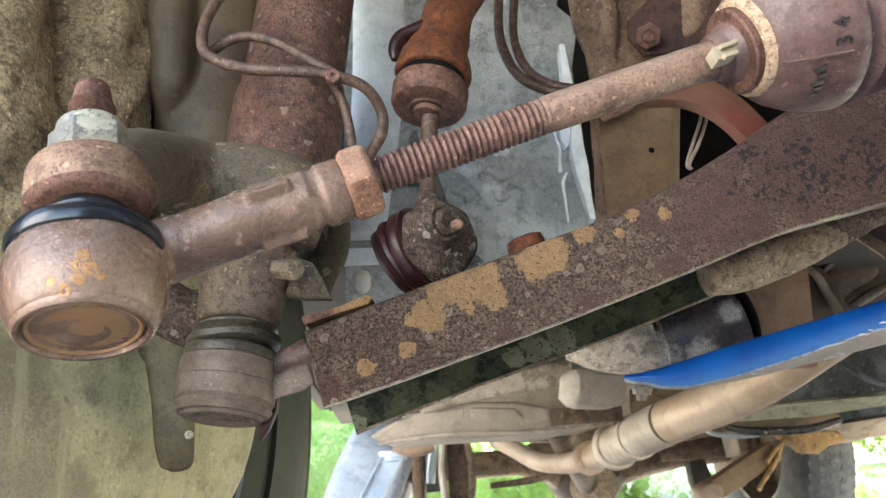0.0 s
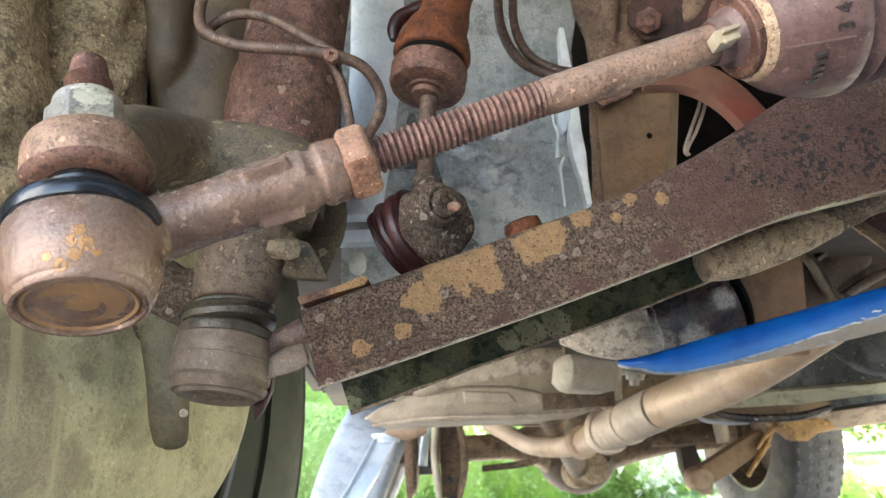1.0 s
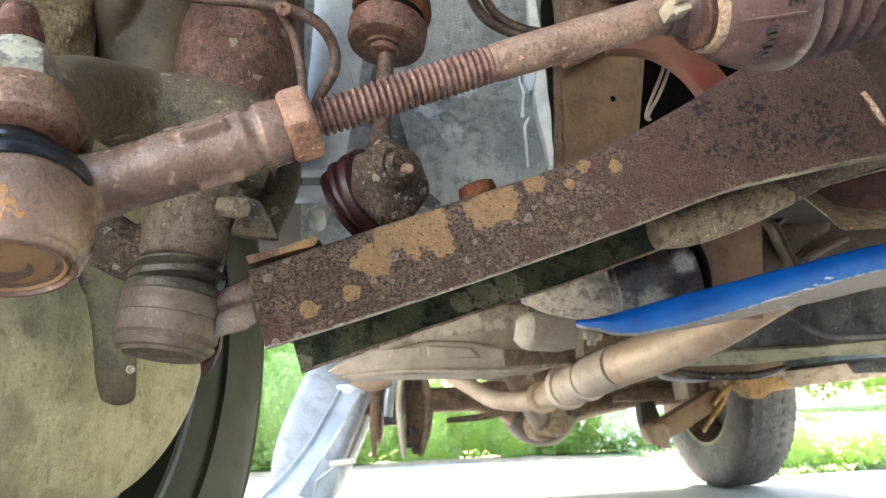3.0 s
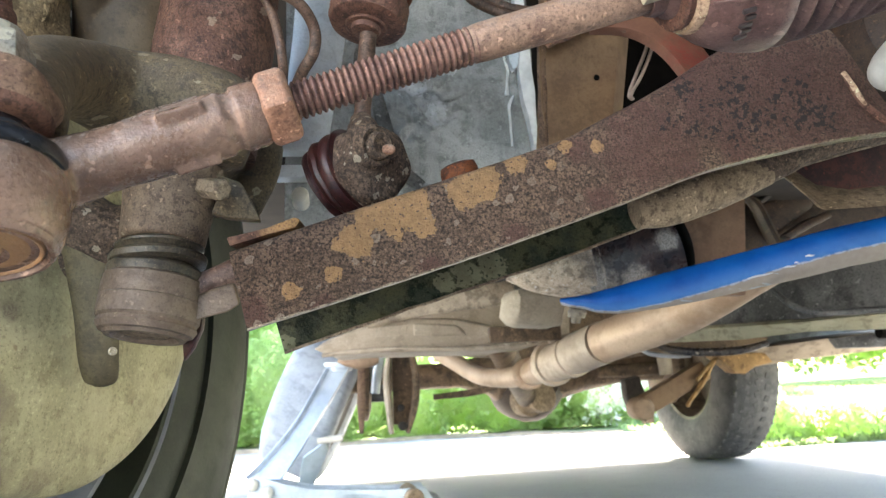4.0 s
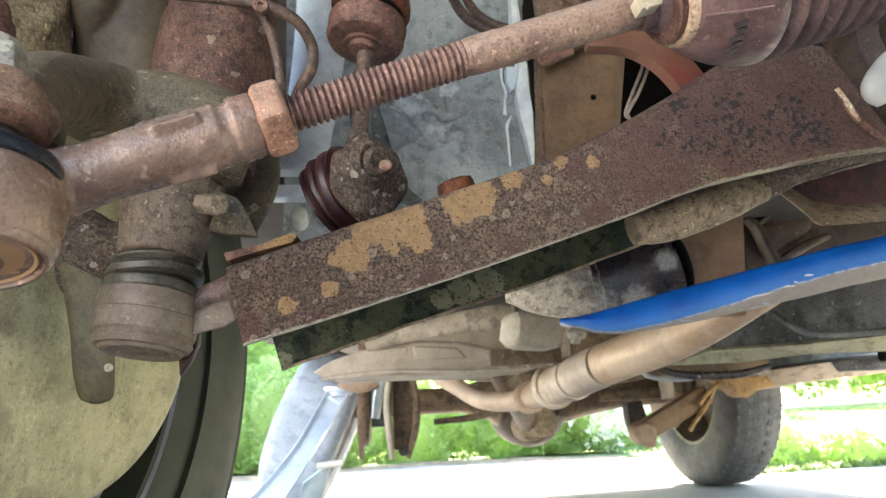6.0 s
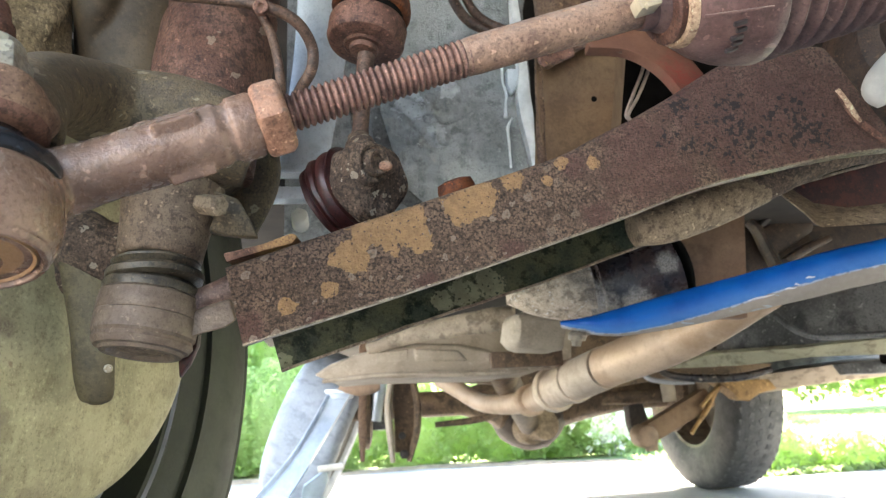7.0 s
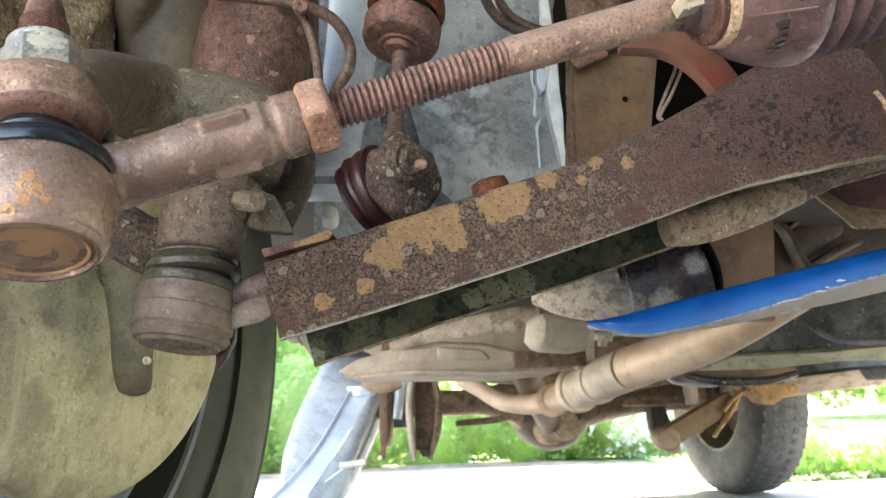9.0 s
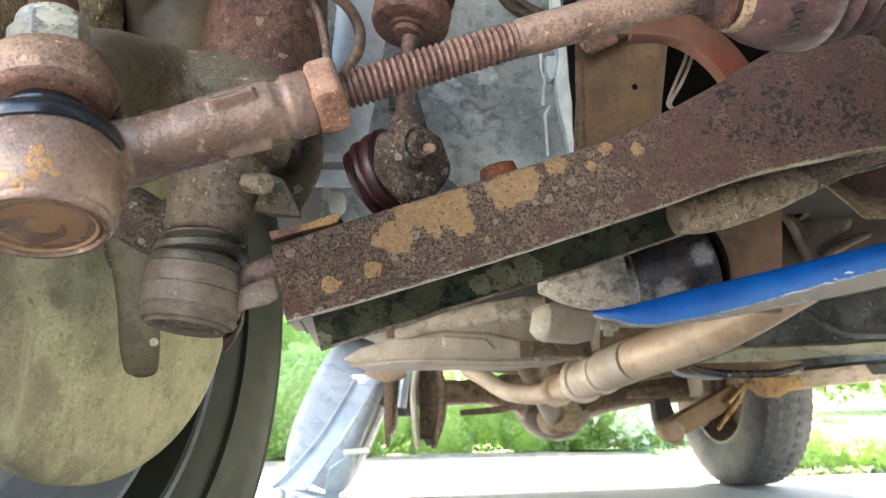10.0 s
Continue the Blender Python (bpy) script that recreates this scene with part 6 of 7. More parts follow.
for i, c in enumerate(line):
    d = (line[min(i + 1, n_ - 1)] - line[max(i - 1, 0)]).normalized()
    p = d.cross(V((0, 1, 0))).normalized()
    if p.z < 0:
        p = -p
    q = V((0, 1, 0)) - d * d.y
    w, k = wid[i], 24
    rows.append([c + p * (w * math.sin(2 * math.pi * j / k)) - q * (max(0.018, w * 0.9) * math.cos(2 * math.pi * j / k)) for j in range(k)])
rings_to_mesh(bm, rows)


def m_blue():
    m, nt, bsdf = shader("chipped_blue_enamel")
    vec = coords(nt)
    n = noise_fac(nt, vec, 14, 4, 0.6)
    n2 = noise_fac(nt, vec, 130, 5, 0.65, 4.0)
    geo = nt.nodes.new("ShaderNodeNewGeometry")
    sep = nt.nodes.new("ShaderNodeSeparateXYZ")
    nt.links.new(geo.outputs["Normal"], sep.inputs[0])
    pos = nt.nodes.new("ShaderNodeSeparateXYZ")
    nt.links.new(vec, pos.inputs[0])
    col = mix(nt, ramp(nt, n, 0.35, 0.7), (0.0025, 0.100, 0.45), (0.004, 0.155, 0.58))
    # the underside is rubbed bare, in a strip that widens away from the tip
    lim = maths(nt, "ADD", sep.outputs[2], maths(nt, "MULTIPLY", maths(nt, "SUBTRACT", n2, 0.5), 0.30))
    lim = maths(nt, "SUBTRACT", lim, maths(nt, "MULTIPLY", ramp(nt, pos.outputs[0], 0.02, 0.30), 0.66))
    bare = ramp(nt, lim, -0.92, -0.96)
    far = nt.nodes.new("ShaderNodeMapping")
    far.inputs["Scale"].default_value = (0.3, 1, 1.6)
    far.inputs["Rotation"].default_value = (0, radians(-14), 0)
    nt.links.new(vec, far.inputs[0])
    chip = maths(nt, "MULTIPLY", ramp(nt, noise_fac(nt, far.outputs[0], 75, 3, 0.5, 8.0), 0.66, 0.68), ramp(nt, lim, -0.45, -0.8))
    # paler blue towards the underside: reflected light painted into the enamel
    under_sheen = maths(nt, "MULTIPLY", ramp(nt, lim, -0.05, -0.85), maths(nt, "ADD", 0.25, maths(nt, "MULTIPLY", n2, 0.7)))
    col = mix(nt, under_sheen, col, (0.13, 0.33, 0.70))
    steel = mix(nt, n2, (0.31, 0.255, 0.21), (0.46, 0.40, 0.34))
    rim = maths(nt, "MULTIPLY", ramp(nt, lim, -0.86, -0.91), maths(nt, "SUBTRACT", 1.0, bare))
    col = mix(nt, bare, col, steel)
    col = mix(nt, maths(nt, "MULTIPLY", rim, maths(nt, "MULTIPLY", 0.9, ramp(nt, n2, 0.42, 0.5))), col, (0.60, 0.64, 0.68))
    col = mix(nt, maths(nt, "MULTIPLY", chip, 0.85), col, (0.48, 0.54, 0.60))
    nt.links.new(col, bsdf.inputs["Base Color"])
    nt.links.new(maths(nt, "ADD", 0.24, maths(nt, "MULTIPLY", bare, 0.45)), bsdf.inputs["Roughness"])
    bumped(nt, bsdf, [(n2, 0.3), (bare, -0.6)], 0.25)
    return m


M_BLUE = m_blue()
part("tube", bm, M_BLUE, tube_, rough=0.0006)
for a_, b_, w_ in ((V((0.5540, 0.7705, 0.4536)), V((0.5640, 0.7675, 0.4546)), 0.0011), (V((0.5320, 0.7795, 0.4426)), V((0.5450, 0.7760, 0.4440)), 0.0010), (V((0.5430, 0.7755, 0.4472)), V((0.5475, 0.7740, 0.4478)), 0.0007),
                   (V((0.4960, 0.7975, 0.4333)), V((0.5250, 0.7870, 0.4392)), 0.0010)):
    bm = B()
    sweep(bm, [a_, a_.lerp(b_, 0.35) + V((0, 0, 0.0005)), a_.lerp(b_, 0.7) - V((0, 0, 0.0003)), b_], [w_ * 0.4, w_, w_ * 0.8, w_ * 0.3], 8, 4, 0.5, (0, 0, 1))
    part("paint_chip", bm, M_WHITEEDGE, tube_, "small pale chip in the blue paint", rough=0.0004)
bm = B()
lathe(bm, V((0.3168, 0.8750, 0.4066)), V((0.1, -0.2, 1)), [(-0.010, 0.006), (-0.003, 0.007), (-0.003, 0.011), (0.003, 0.012), (0.006, 0.009)], 10)
part("tip_bolt", bm, M_GREYDIRT, tube_, "pale crusted bolt under the tip", rough=0.0015)

drive = thing("front_differential", V((0.4121, 0.9800, 0.4573)), "black housing with pale caked dirt and painted sheen", "differential")
# pale caked dirt, brightened to carry the oily reflections too
caked = [(V((0.3520, 0.9300, 0.4748)) - drive.location, 0.022), (V((0.3681, 0.9300, 0.4447)) - drive.location, 0.030), (V((0.4188, 0.9200, 0.4523)) - drive.location, 0.022), (V((0.4548, 0.9000, 0.5030)) - drive.location, 0.016)]
M_CASE = grimy("black_case_with_dirt_and_sheen", (0.022, 0.022, 0.027), (0.055, 0.040, 0.040), (0.010, 0.010, 0.012), 2.0, 0.36, 0.1, 0.5, flakes=0.3,
               flake_colour=(0.22, 0.18, 0.15), grain=0.6, specks=0.6, stains=caked, stain_colour=(0.46, 0.41, 0.35), stain=0.95)
nose_dark = [(V((0.2745, 0.9700, 0.4867)) - drive.location, 0.012), (V((0.3482, 0.9300, 0.4995)) - drive.location, 0.024), (V((0.3660, 0.9250, 0.4750)) - drive.location, 0.026), (V((0.3690, 0.9250, 0.5100)) - drive.location, 0.022)]
M_NOSE = grimy("pale_dirt_over_black", (0.44, 0.39, 0.33), (0.58, 0.53, 0.46), (0.16, 0.13, 0.105), 1.6, 0.8, 0, 0.7, stains=nose_dark, stain_colour=(0.06, 0.052, 0.047), stain=0.9)
bm = B()
sweep(bm, [V((0.2641, 1.0000, 0.4772)), V((0.2909, 0.9900, 0.4774)), V((0.3278, 0.9800, 0.4798)), V((0.3727, 0.9700, 0.4852))], [0.010, 0.026, 0.040, 0.0465], 28, 6)
part("nose", bm, M_NOSE, drive, "pale dirt-caked nose", rough=0.0015)
bm = B()
sweep(bm, [V((0.3734, 0.9800, 0.4745)), V((0.4233, 0.9600, 0.4834)), V((0.4850, 0.9400, 0.4986))], [0.046, 0.048, 0.046], 28, 5)
part("case", bm, M_CASE, drive, "glossy black case", rough=0.002)
bm = B()
lathe(bm, V((0.3774, 0.9650, 0.4858)), V((-0.9, 0.1, -0.2)), [(0.0, 0.0465), (0.0006, 0.0482), (0.0016, 0.0482), (0.0022, 0.046)], 40)
part("case_rim", bm, M_CASE, drive, "thin worn rim of the case", rough=0.001)
bm = B()
lathe(bm, V((0.4852, 0.9350, 0.4999)), V((0.9, -0.1, 0.2)), [(0.0, 0.045), (0.001, 0.0468), (0.002, 0.045)], 32)
part("seam", bm, M_DARK, drive, "dark flange seam")

plate = thing("side_plate", V((0.5221, 0.9200, 0.4594)), "plain brown upright plate beside the differential", "plate")
bm = B()
prism(bm, [V((0.4924, 0.9300, 0.5624)), V((0.5849, 0.9200, 0.5776)), V((0.5737, 0.9200, 0.4804)), V((0.5675, 0.9200, 0.4276)), V((0.4837, 0.9300, 0.4324)), V((0.4903, 0.9300, 0.5080))], (0, 0.02, 0))
M_PLATE = grimy("reddish_brown_plate", (0.165, 0.110, 0.078), (0.215, 0.150, 0.108), (0.10, 0.060, 0.042), 4.0, 0.7, 0, 0.25, grain=0.3, specks=0.1, blotch=0.35)
part("sheet", bm, M_PLATE, plate, bevel=0.003)

M_CROSS = grimy("oily_brown_crossmember", (0.030, 0.021, 0.014), (0.055, 0.039, 0.027), (0.012, 0.009, 0.007), 4.0, 0.6, 0.05, 0.4)
cross = thing("engine_crossmember", V((0.7525, 1.0500, 0.4911)), "oily brown engine crossmember with crossed ribs", "crossmember")
bm = B()
prism(bm, [V((0.6807, 1.0800, 0.6343)), V((1.0400, 1.0800, 0.6779)), V((0.9800, 1.0800, 0.5480)), V((0.8986, 1.0800, 0.5368)), V((0.6620, 1.0800, 0.5083))], (0, 0.02, 0))
part("wall", bm, M_CROSS, cross, bevel=0.003, rough=0.003)
bm = B()
prism(bm, [V((0.6902, 1.0600, 0.5767)), V((0.7554, 1.0600, 0.6160)), V((0.7898, 1.0600, 0.5931)), V((0.7810, 1.0600, 0.5762)), V((0.7350, 1.0600, 0.5485)), V((0.7126, 1.0600, 0.5303))], (0, 0.03, 0))
part("pressed_panel", bm, M_CROSS, cross, "raised brown pressing", bevel=0.006, rough=0.002)
bm = B()
sweep(bm, [V((0.6608, 1.0400, 0.5903)), V((0.6740, 1.0400, 0.5755)), V((0.6851, 1.0400, 0.5464)), V((0.6978, 1.0400, 0.5156))], [0.010, 0.013, 0.014, 0.014], 10, 6, 0.6, (0, 1, 0))
part("rib", bm, M_CROSS, cross, "dark oily rib")
bm = B()
sweep(bm, [V((0.6726, 1.0400, 0.5792)), V((0.7026, 1.0400, 0.5994)), V((0.7417, 1.0400, 0.6255))], [0.010, 0.011, 0.012], 10, 6, 0.6, (0, 1, 0))
part("rib", bm, M_NEARBLACK, cross, "black oily rib")
bm = B()
prism(bm, [V((0.7148, 1.0450, 0.5308)), V((0.7573, 1.0450, 0.5542)), V((0.7991, 1.0450, 0.5687)), V((0.8055, 1.0450, 0.5594)), V((0.7715, 1.0450, 0.5449)), V((0.7294, 1.0450, 0.5252))], (0, 0.02, 0))
part("lower_fold", bm, M_CROSS, cross, "folded brown lower edge", bevel=0.004)

# right-hand body floor
rrail = thing("body_rail", V((1.1495, 1.6000, 0.4227)), "long grey-black body rail with a muddy ledge", "body rail")
bm = B()
prism(bm, [V((0.9414, 1.7500, 0.4462)), V((0.9600, 1.7000, 0.4819)), V((0.9638, 1.6000, 0.5164)), V((1.0702, 1.5000, 0.5296)), V((1.3307, 1.4000, 0.5777)), V((1.2998, 1.4000, 0.4332)), V((1.0250, 1.5000, 0.4223)), V((0.9276, 1.7000, 0.4288))], (0, 0.05, 0.0))
part("side", bm, M_RAIL, rrail, "grey-black scuffed rail side", bevel=0.006, rough=0.002)
bm = B()
prism(bm, [V((0.9100, 1.6800, 0.4307)), V((1.0117, 1.4800, 0.4223)), V((1.2823, 1.3800, 0.4365)), V((1.3101, 1.4200, 0.3965)), V((1.0628, 1.5200, 0.4049)), V((0.9695, 1.6400, 0.3982)), V((0.8531, 1.7800, 0.4040))], (0, 0.04, 0.01))
part("ledge", bm, M_STREAK, rrail, "pale muddy green ledge", bevel=0.004)
bm = B()
sweep(bm, [V((0.9158, 1.4000, 0.4850)), V((0.9446, 1.3800, 0.4492)), V((0.9952, 1.3600, 0.4334)), V((1.1178, 1.3400, 0.4347)), V((1.2543, 1.3200, 0.4399))], [0.006, 0.006, 0.006, 0.007, 0.007], 12, 6)
part("tube", bm, M_RAIL, rrail, "grey tube bent along the rail")
for px in (0.0, 0.045):
    bm = B()
    prism(bm, [V((0.8918, 1.7200, 0.4459)) + V((px, 0, 0.006)), V((0.9255, 1.7000, 0.4670)) + V((px, 0, 0.012)), V((0.9334, 1.7000, 0.4394)) + V((px, 0, 0.006)), V((0.9104, 1.7200, 0.4313)) + V((px, 0, 0))], (0, 0.02, 0))
    part("tab", bm, M_NEARBLACK, rrail, "small torn tab", bevel=0.003)

sill = thing("floor_sill", V((1.6779, 2.3500, 0.3113)), "tan dusty floor sill", "sill")
bm = B()
prism(bm, [V((1.4107, 2.3000, 0.3947)), V((1.6092, 2.2000, 0.4142)), V((2.0184, 2.1000, 0.4430)), V((2.0067, 2.1000, 0.3902)), V((1.8204, 2.2000, 0.3707)), V((1.5460, 2.3000, 0.3505)), V((1.3904, 2.3500, 0.3316))], (0, 0.30, 0.01))
part("beam", bm, M_TANRAIL, sill, bevel=0.008, rough=0.003)
bm = B()
prism(bm, [V((1.5826, 2.1500, 0.4119)), V((1.8820, 2.0000, 0.4296)), V((1.8703, 2.0000, 0.3762)), V((1.6653, 2.1000, 0.3764)), V((1.5987, 2.1400, 0.3789))], (0, 0.03, 0))
part("dark_cover", bm, M_RAIL, sill, "dark grey cover", bevel=0.004)
bm = B()
prism(bm, [V((1.1274, 2.4500, 0.5972)), V((2.4534, 2.4500, 0.6911)), V((2.3847, 2.4500, 0.3866)), V((1.4966, 2.4500, 0.3636)), V((1.1043, 2.4500, 0.4045))], (0, 0.02, 0))
part("floor_web", bm, M_RAIL, sill, "dark floor web", bevel=0.004)
# solid bulge in near-black, coloured as the shade of an opening
bm = B()
sweep(bm, [V((1.6067, 1.9800, 0.4180)), V((1.6916, 1.9600, 0.4154)), V((1.7865, 1.9400, 0.4189))], [0.024, 0.026, 0.026], 16, 4, 0.8)
part("hole", bm, M_DARK, sill, "access hole, a near-black bulge for its shade")

slot = thing("skid_rail", V((1.0888, 2.0000, 0.3818)), "black folded skid rail with a pale lip", "skid rail")
bm = B()
sweep(bm, [V((0.9124, 1.9800, 0.4244)), V((0.9457, 1.9800, 0.3978)), V((1.0392, 1.9700, 0.3829)), V((1.1463, 1.9500, 0.3823)), V((1.2218, 1.9300, 0.3988))], [0.008, 0.010, 0.011, 0.011, 0.008], 12, 6)
part("rail", bm, M_BLACKDIRT, slot, "black rounded rail")
bm = B()
prism(bm, [V((0.9392, 2.0300, 0.4328)), V((1.2717, 2.0000, 0.4168)), V((1.2370, 2.0000, 0.3865)), V((0.9814, 2.0200, 0.3982))], (0, 0.02, 0))
part("back", bm, M_AXLE, slot, "dark brown back of the channel", bevel=0.003)
bm = B()
sweep(bm, [V((0.8903, 2.0400, 0.4137)), V((0.9168, 2.0300, 0.3880)), V((0.9871, 2.0200, 0.3757)), V((1.0278, 2.0000, 0.3726))], [0.010, 0.012, 0.010, 0.004], 10, 5, 0.5, (0, 1, 0))
part("lip", bm, M_RIM, slot, "pale metal lip")
bm = B()
prism(bm, [V((1.0669, 2.0200, 0.3968)), V((1.1363, 2.0200, 0.3963)), V((1.1569, 2.0200, 0.5416)), V((1.0869, 2.0200, 0.5445))], (0, 0.02, 0.0))
part("hanger", bm, M_AXLE, slot, "dark hanger plate", bevel=0.002)

pan = thing("gearbox_pan", V((0.2017, 1.4500, 0.3905)), "taupe dusty gearbox crossmember pan", "pan")
bm = B()
pl = [V((-0.0062, 1.5000, 0.4119)), V((0.0269, 1.5000, 0.4308)), V((0.0790, 1.5000, 0.4490)), V((0.1805, 1.4900, 0.4655)), V((0.2771, 1.4800, 0.4577)), V((0.3315, 1.4700, 0.4452)), V((0.3736, 1.4600, 0.4256)), V((0.4184, 1.4600, 0.4099)), V((0.4347, 1.4600, 0.3980)), V((0.3596, 1.4600, 0.3921)), V((0.2490, 1.4700, 0.3953)), V((0.0970, 1.5000, 0.4007)), V((0.0259, 1.5000, 0.3981))]
prism(bm, pl, (0.03, 0.30, 0.0))
part("trough", bm, M_PAN, pan, bevel=0.012, segments=4, rough=0.003)
for q in ([V((0.1207, 1.4910, 0.4507)), V((0.1784, 1.4860, 0.4552)), V((0.1769, 1.4860, 0.4265)), V((0.1086, 1.4910, 0.4259))], [V((0.1893, 1.4840, 0.4545)), V((0.2754, 1.4740, 0.4472)), V((0.2959, 1.4700, 0.4247)), V((0.1878, 1.4840, 0.4258))]):
    bm = B()
    prism(bm, q, (0.0, 0.04, 0.0))
    part("pressed_panel", bm, M_PAN, pan, "shallow pressed panel", bevel=0.006, segments=3, rough=0.002)
bm = B()
sweep(bm, [V((0.0097, 1.4900, 0.3976)), V((0.0963, 1.4850, 0.4033)), V((0.1614, 1.4750, 0.4047)), V((0.2699, 1.4600, 0.3980)), V((0.3804, 1.4500, 0.3981)), V((0.4789, 1.4500, 0.4061))], [0.004, 0.005, 0.004, 0.005, 0.004, 0.004], 10, 6)
part("lower_lip", bm, M_PAN, pan, "rolled lower lip")
bm = B()
prism(bm, [V((0.0094, 1.6600, 0.4323)), V((0.1703, 1.6600, 0.4817)), V((0.2948, 1.6400, 0.5051)), V((0.4330, 1.6200, 0.5281)), V((0.5638, 1.6200, 0.5290)), V((0.5529, 1.6200, 0.4159)), V((0.1058, 1.6600, 0.4174))], (0.0, 0.10, 0.0))
part("upper_wall", bm, M_PAN, pan, "dull brown wall behind the trough", bevel=0.004)
bm = B()
sweep(bm, [V((0.0992, 1.5000, 0.4558)), V((0.2081, 1.4600, 0.4823)), V((0.3024, 1.4200, 0.4933)), V((0.3761, 1.4000, 0.4986))], [0.010, 0.018, 0.022, 0.022], 18, 5, 0.6, (0, 0, 1))
part("upper_flange", bm, M_GREYDIRT, pan, "mottled rounded upper flange", rough=0.006)
tran = thing("gearbox", V((0.2548, 1.3500, 0.4540)), "grey-brown gearbox casing above the pan", "gearbox")
bm = B()
block(bm, V((0.3640, 1.2400, 0.4500)), (0.094, 0.10, 0.060), Matrix.Rotation(radians(7), 3, "Y"))
part("sump", bm, M_PAN, tran, "square dusty sump", bevel=0.022, segments=4, rough=0.005)
# dark block added to paint the shade below the sump
bm = B()
block(bm, V((0.3917, 1.4000, 0.4181)), (0.14, 0.02, 0.030))
part("shadow_gap", bm, M_AXLE, tran, "dark block for the shade gap under the sump", bevel=0.004)
for k in range(6):
    bm = B()
    lathe(bm, V((0.3623, 1.4200, 0.4038)) + V((0.021 * k, -0.002 * k, 0.003 * (k % 2))), V((0, -1, -0.3)), [(-0.01, 0.006), (0.004, 0.006), (0.005, 0.004)], 6)
    part("bolt", bm, M_PAN, tran, bevel=0.0008)

midx = thing("mid_crossmember", V((0.7060, 2.1000, 0.3757)), "dark brown crossmember behind the exhaust joint", "crossmember")
bm = B()
prism(bm, [V((0.3233, 2.1000, 0.5391)), V((1.0531, 2.1000, 0.5223)), V((1.0369, 2.1000, 0.3964)), V((0.8771, 2.1000, 0.3790)), V((0.7215, 2.1000, 0.3621)), V((0.5410, 2.1000, 0.3930)), V((0.3159, 2.1000, 0.4134))], (0, 0.05, 0.0))
part("web", bm, M_AXLE, midx, bevel=0.006, rough=0.004)
for k in range(5):
    bm = B()
    block(bm, V((0.7645, 2.0700, 0.3903)) + V((0.055 * k, 0, 0.010 * (k % 3) + 0.012 * k)), (0.03, 0.03, 0.022))
    part("lug", bm, M_TANBEAM, midx, "small tan lug", bevel=0.005, rough=0.003)

# exhaust
exh = thing("exhaust_pipe", V((0.4922, 1.4500, 0.3634)), "tan heat-stained exhaust pipe with a pale flanged joint", "exhaust pipe")
E0, E1, E2 = V((0.6442, 0.9800, 0.4708)), V((0.5091, 1.3000, 0.3917)), V((0.4725, 1.4800, 0.3634))
heat = [(V((0.5923, 1.0200, 0.4516)) - exh.location, 0.055), (V((0.5573, 1.0800, 0.4309)) - exh.location, 0.045)]
M_FRONTPIPE = grimy("heat_tinted_exhaust_steel", (0.42, 0.34, 0.27), (0.50, 0.42, 0.345), (0.30, 0.22, 0.165), 5.0, 0.55, 0.15, 0.2, grain=0.25, specks=0.0, blotch=0.3,
                    stains=heat, stain_colour=(0.40, 0.25, 0.14), stain=0.8)
bm = B()
sweep(bm, [E0, V((0.5763, 1.1300, 0.4248)), E1], [0.024, 0.0365, 0.037], 32, 5)
part("front_pipe", bm, M_FRONTPIPE, exh, "orange-tan front pipe", rough=0.0006)
bm = B()
sweep(bm, [E1, E1.lerp(E2, 0.5), E2 + (E2 - E1) * 0.10], [0.0385, 0.0390, 0.0385], 32, 5)
part("sleeve", bm, M_PIPE2, exh, "pale pipe sleeve")
bm = B()
prism(bm, [V((0.6006, 1.1200, 0.4280)), V((0.6748, 1.1200, 0.4374)), V((0.6404, 1.1200, 0.4154)), V((0.6202, 1.1200, 0.4092))], (0, 0.02, 0.0))
part("heat_shield", bm, M_BROWNPLATE, exh, "brown torn heat shield corner", bevel=0.002)
ed = (V((0.4501, 1.7500, 0.3404)) - E2).normalized()
bm = B()
lathe(bm, E2, ed, [(0.0, 0.044), (0.006, 0.046), (0.020, 0.046), (0.030, 0.040), (0.050, 0.036)], 32)
part("flange", bm, M_PIPE2, exh, "flanged coupling", rough=0.001)
bm = B()
lathe(bm, E2 - (E2 - E1).normalized() * 0.075, E2 - E1, [(-0.004, 0.0395), (-0.003, 0.0425), (0.012, 0.0425), (0.013, 0.0395)], 32)
part("band", bm, M_PIPE2, exh, "clamp band")
bm = B()
G0 = V((0.4765, 1.7200, 0.3434))
sweep(bm, [E2 + ed * 0.04, G0, V((0.4460, 1.8500, 0.3396)), V((0.4097, 1.9500, 0.3492)), V((0.3696, 2.0500, 0.3868)), V((0.3395, 2.1500, 0.4175))], [0.034, 0.027, 0.024, 0.023, 0.023, 0.023], 24, 6)
part("rear_pipe", bm, M_PIPE, exh, "tan rear pipe bend", rough=0.0008)
bm = B()
for k in range(4):
    lathe(bm, V((0.4753, 1.6800, 0.3465)) + ed * (0.008 * k), ed, [(0.0, 0.031), (0.002, 0.036), (0.005, 0.036), (0.007, 0.031)], 28)
part("flex_ribs", bm, M_PIPE, exh, "ribbed flexible joint")

# ---- rear axle ----
R_T, AXLE_Y = 0.365, 2.76
RW = V((1.466, AXLE_Y, R_T))
axle = thing("rear_axle", V((0.72, AXLE_Y, 0.2)), "brown rusty solid rear axle with round differential", "rear axle")
bm = B()
lathe(bm, V((0.05, AXLE_Y, R_T - 0.005)), V((1, 0, 0)), [(0.0, 0.045), (0.45, 0.045), (0.55, 0.075), (0.58, 0.10), (0.80, 0.11), (0.92, 0.080), (1.05, 0.060), (1.30, 0.050)], 32)
part("tube", bm, M_AXLE, axle, rough=0.003)
bm = B()
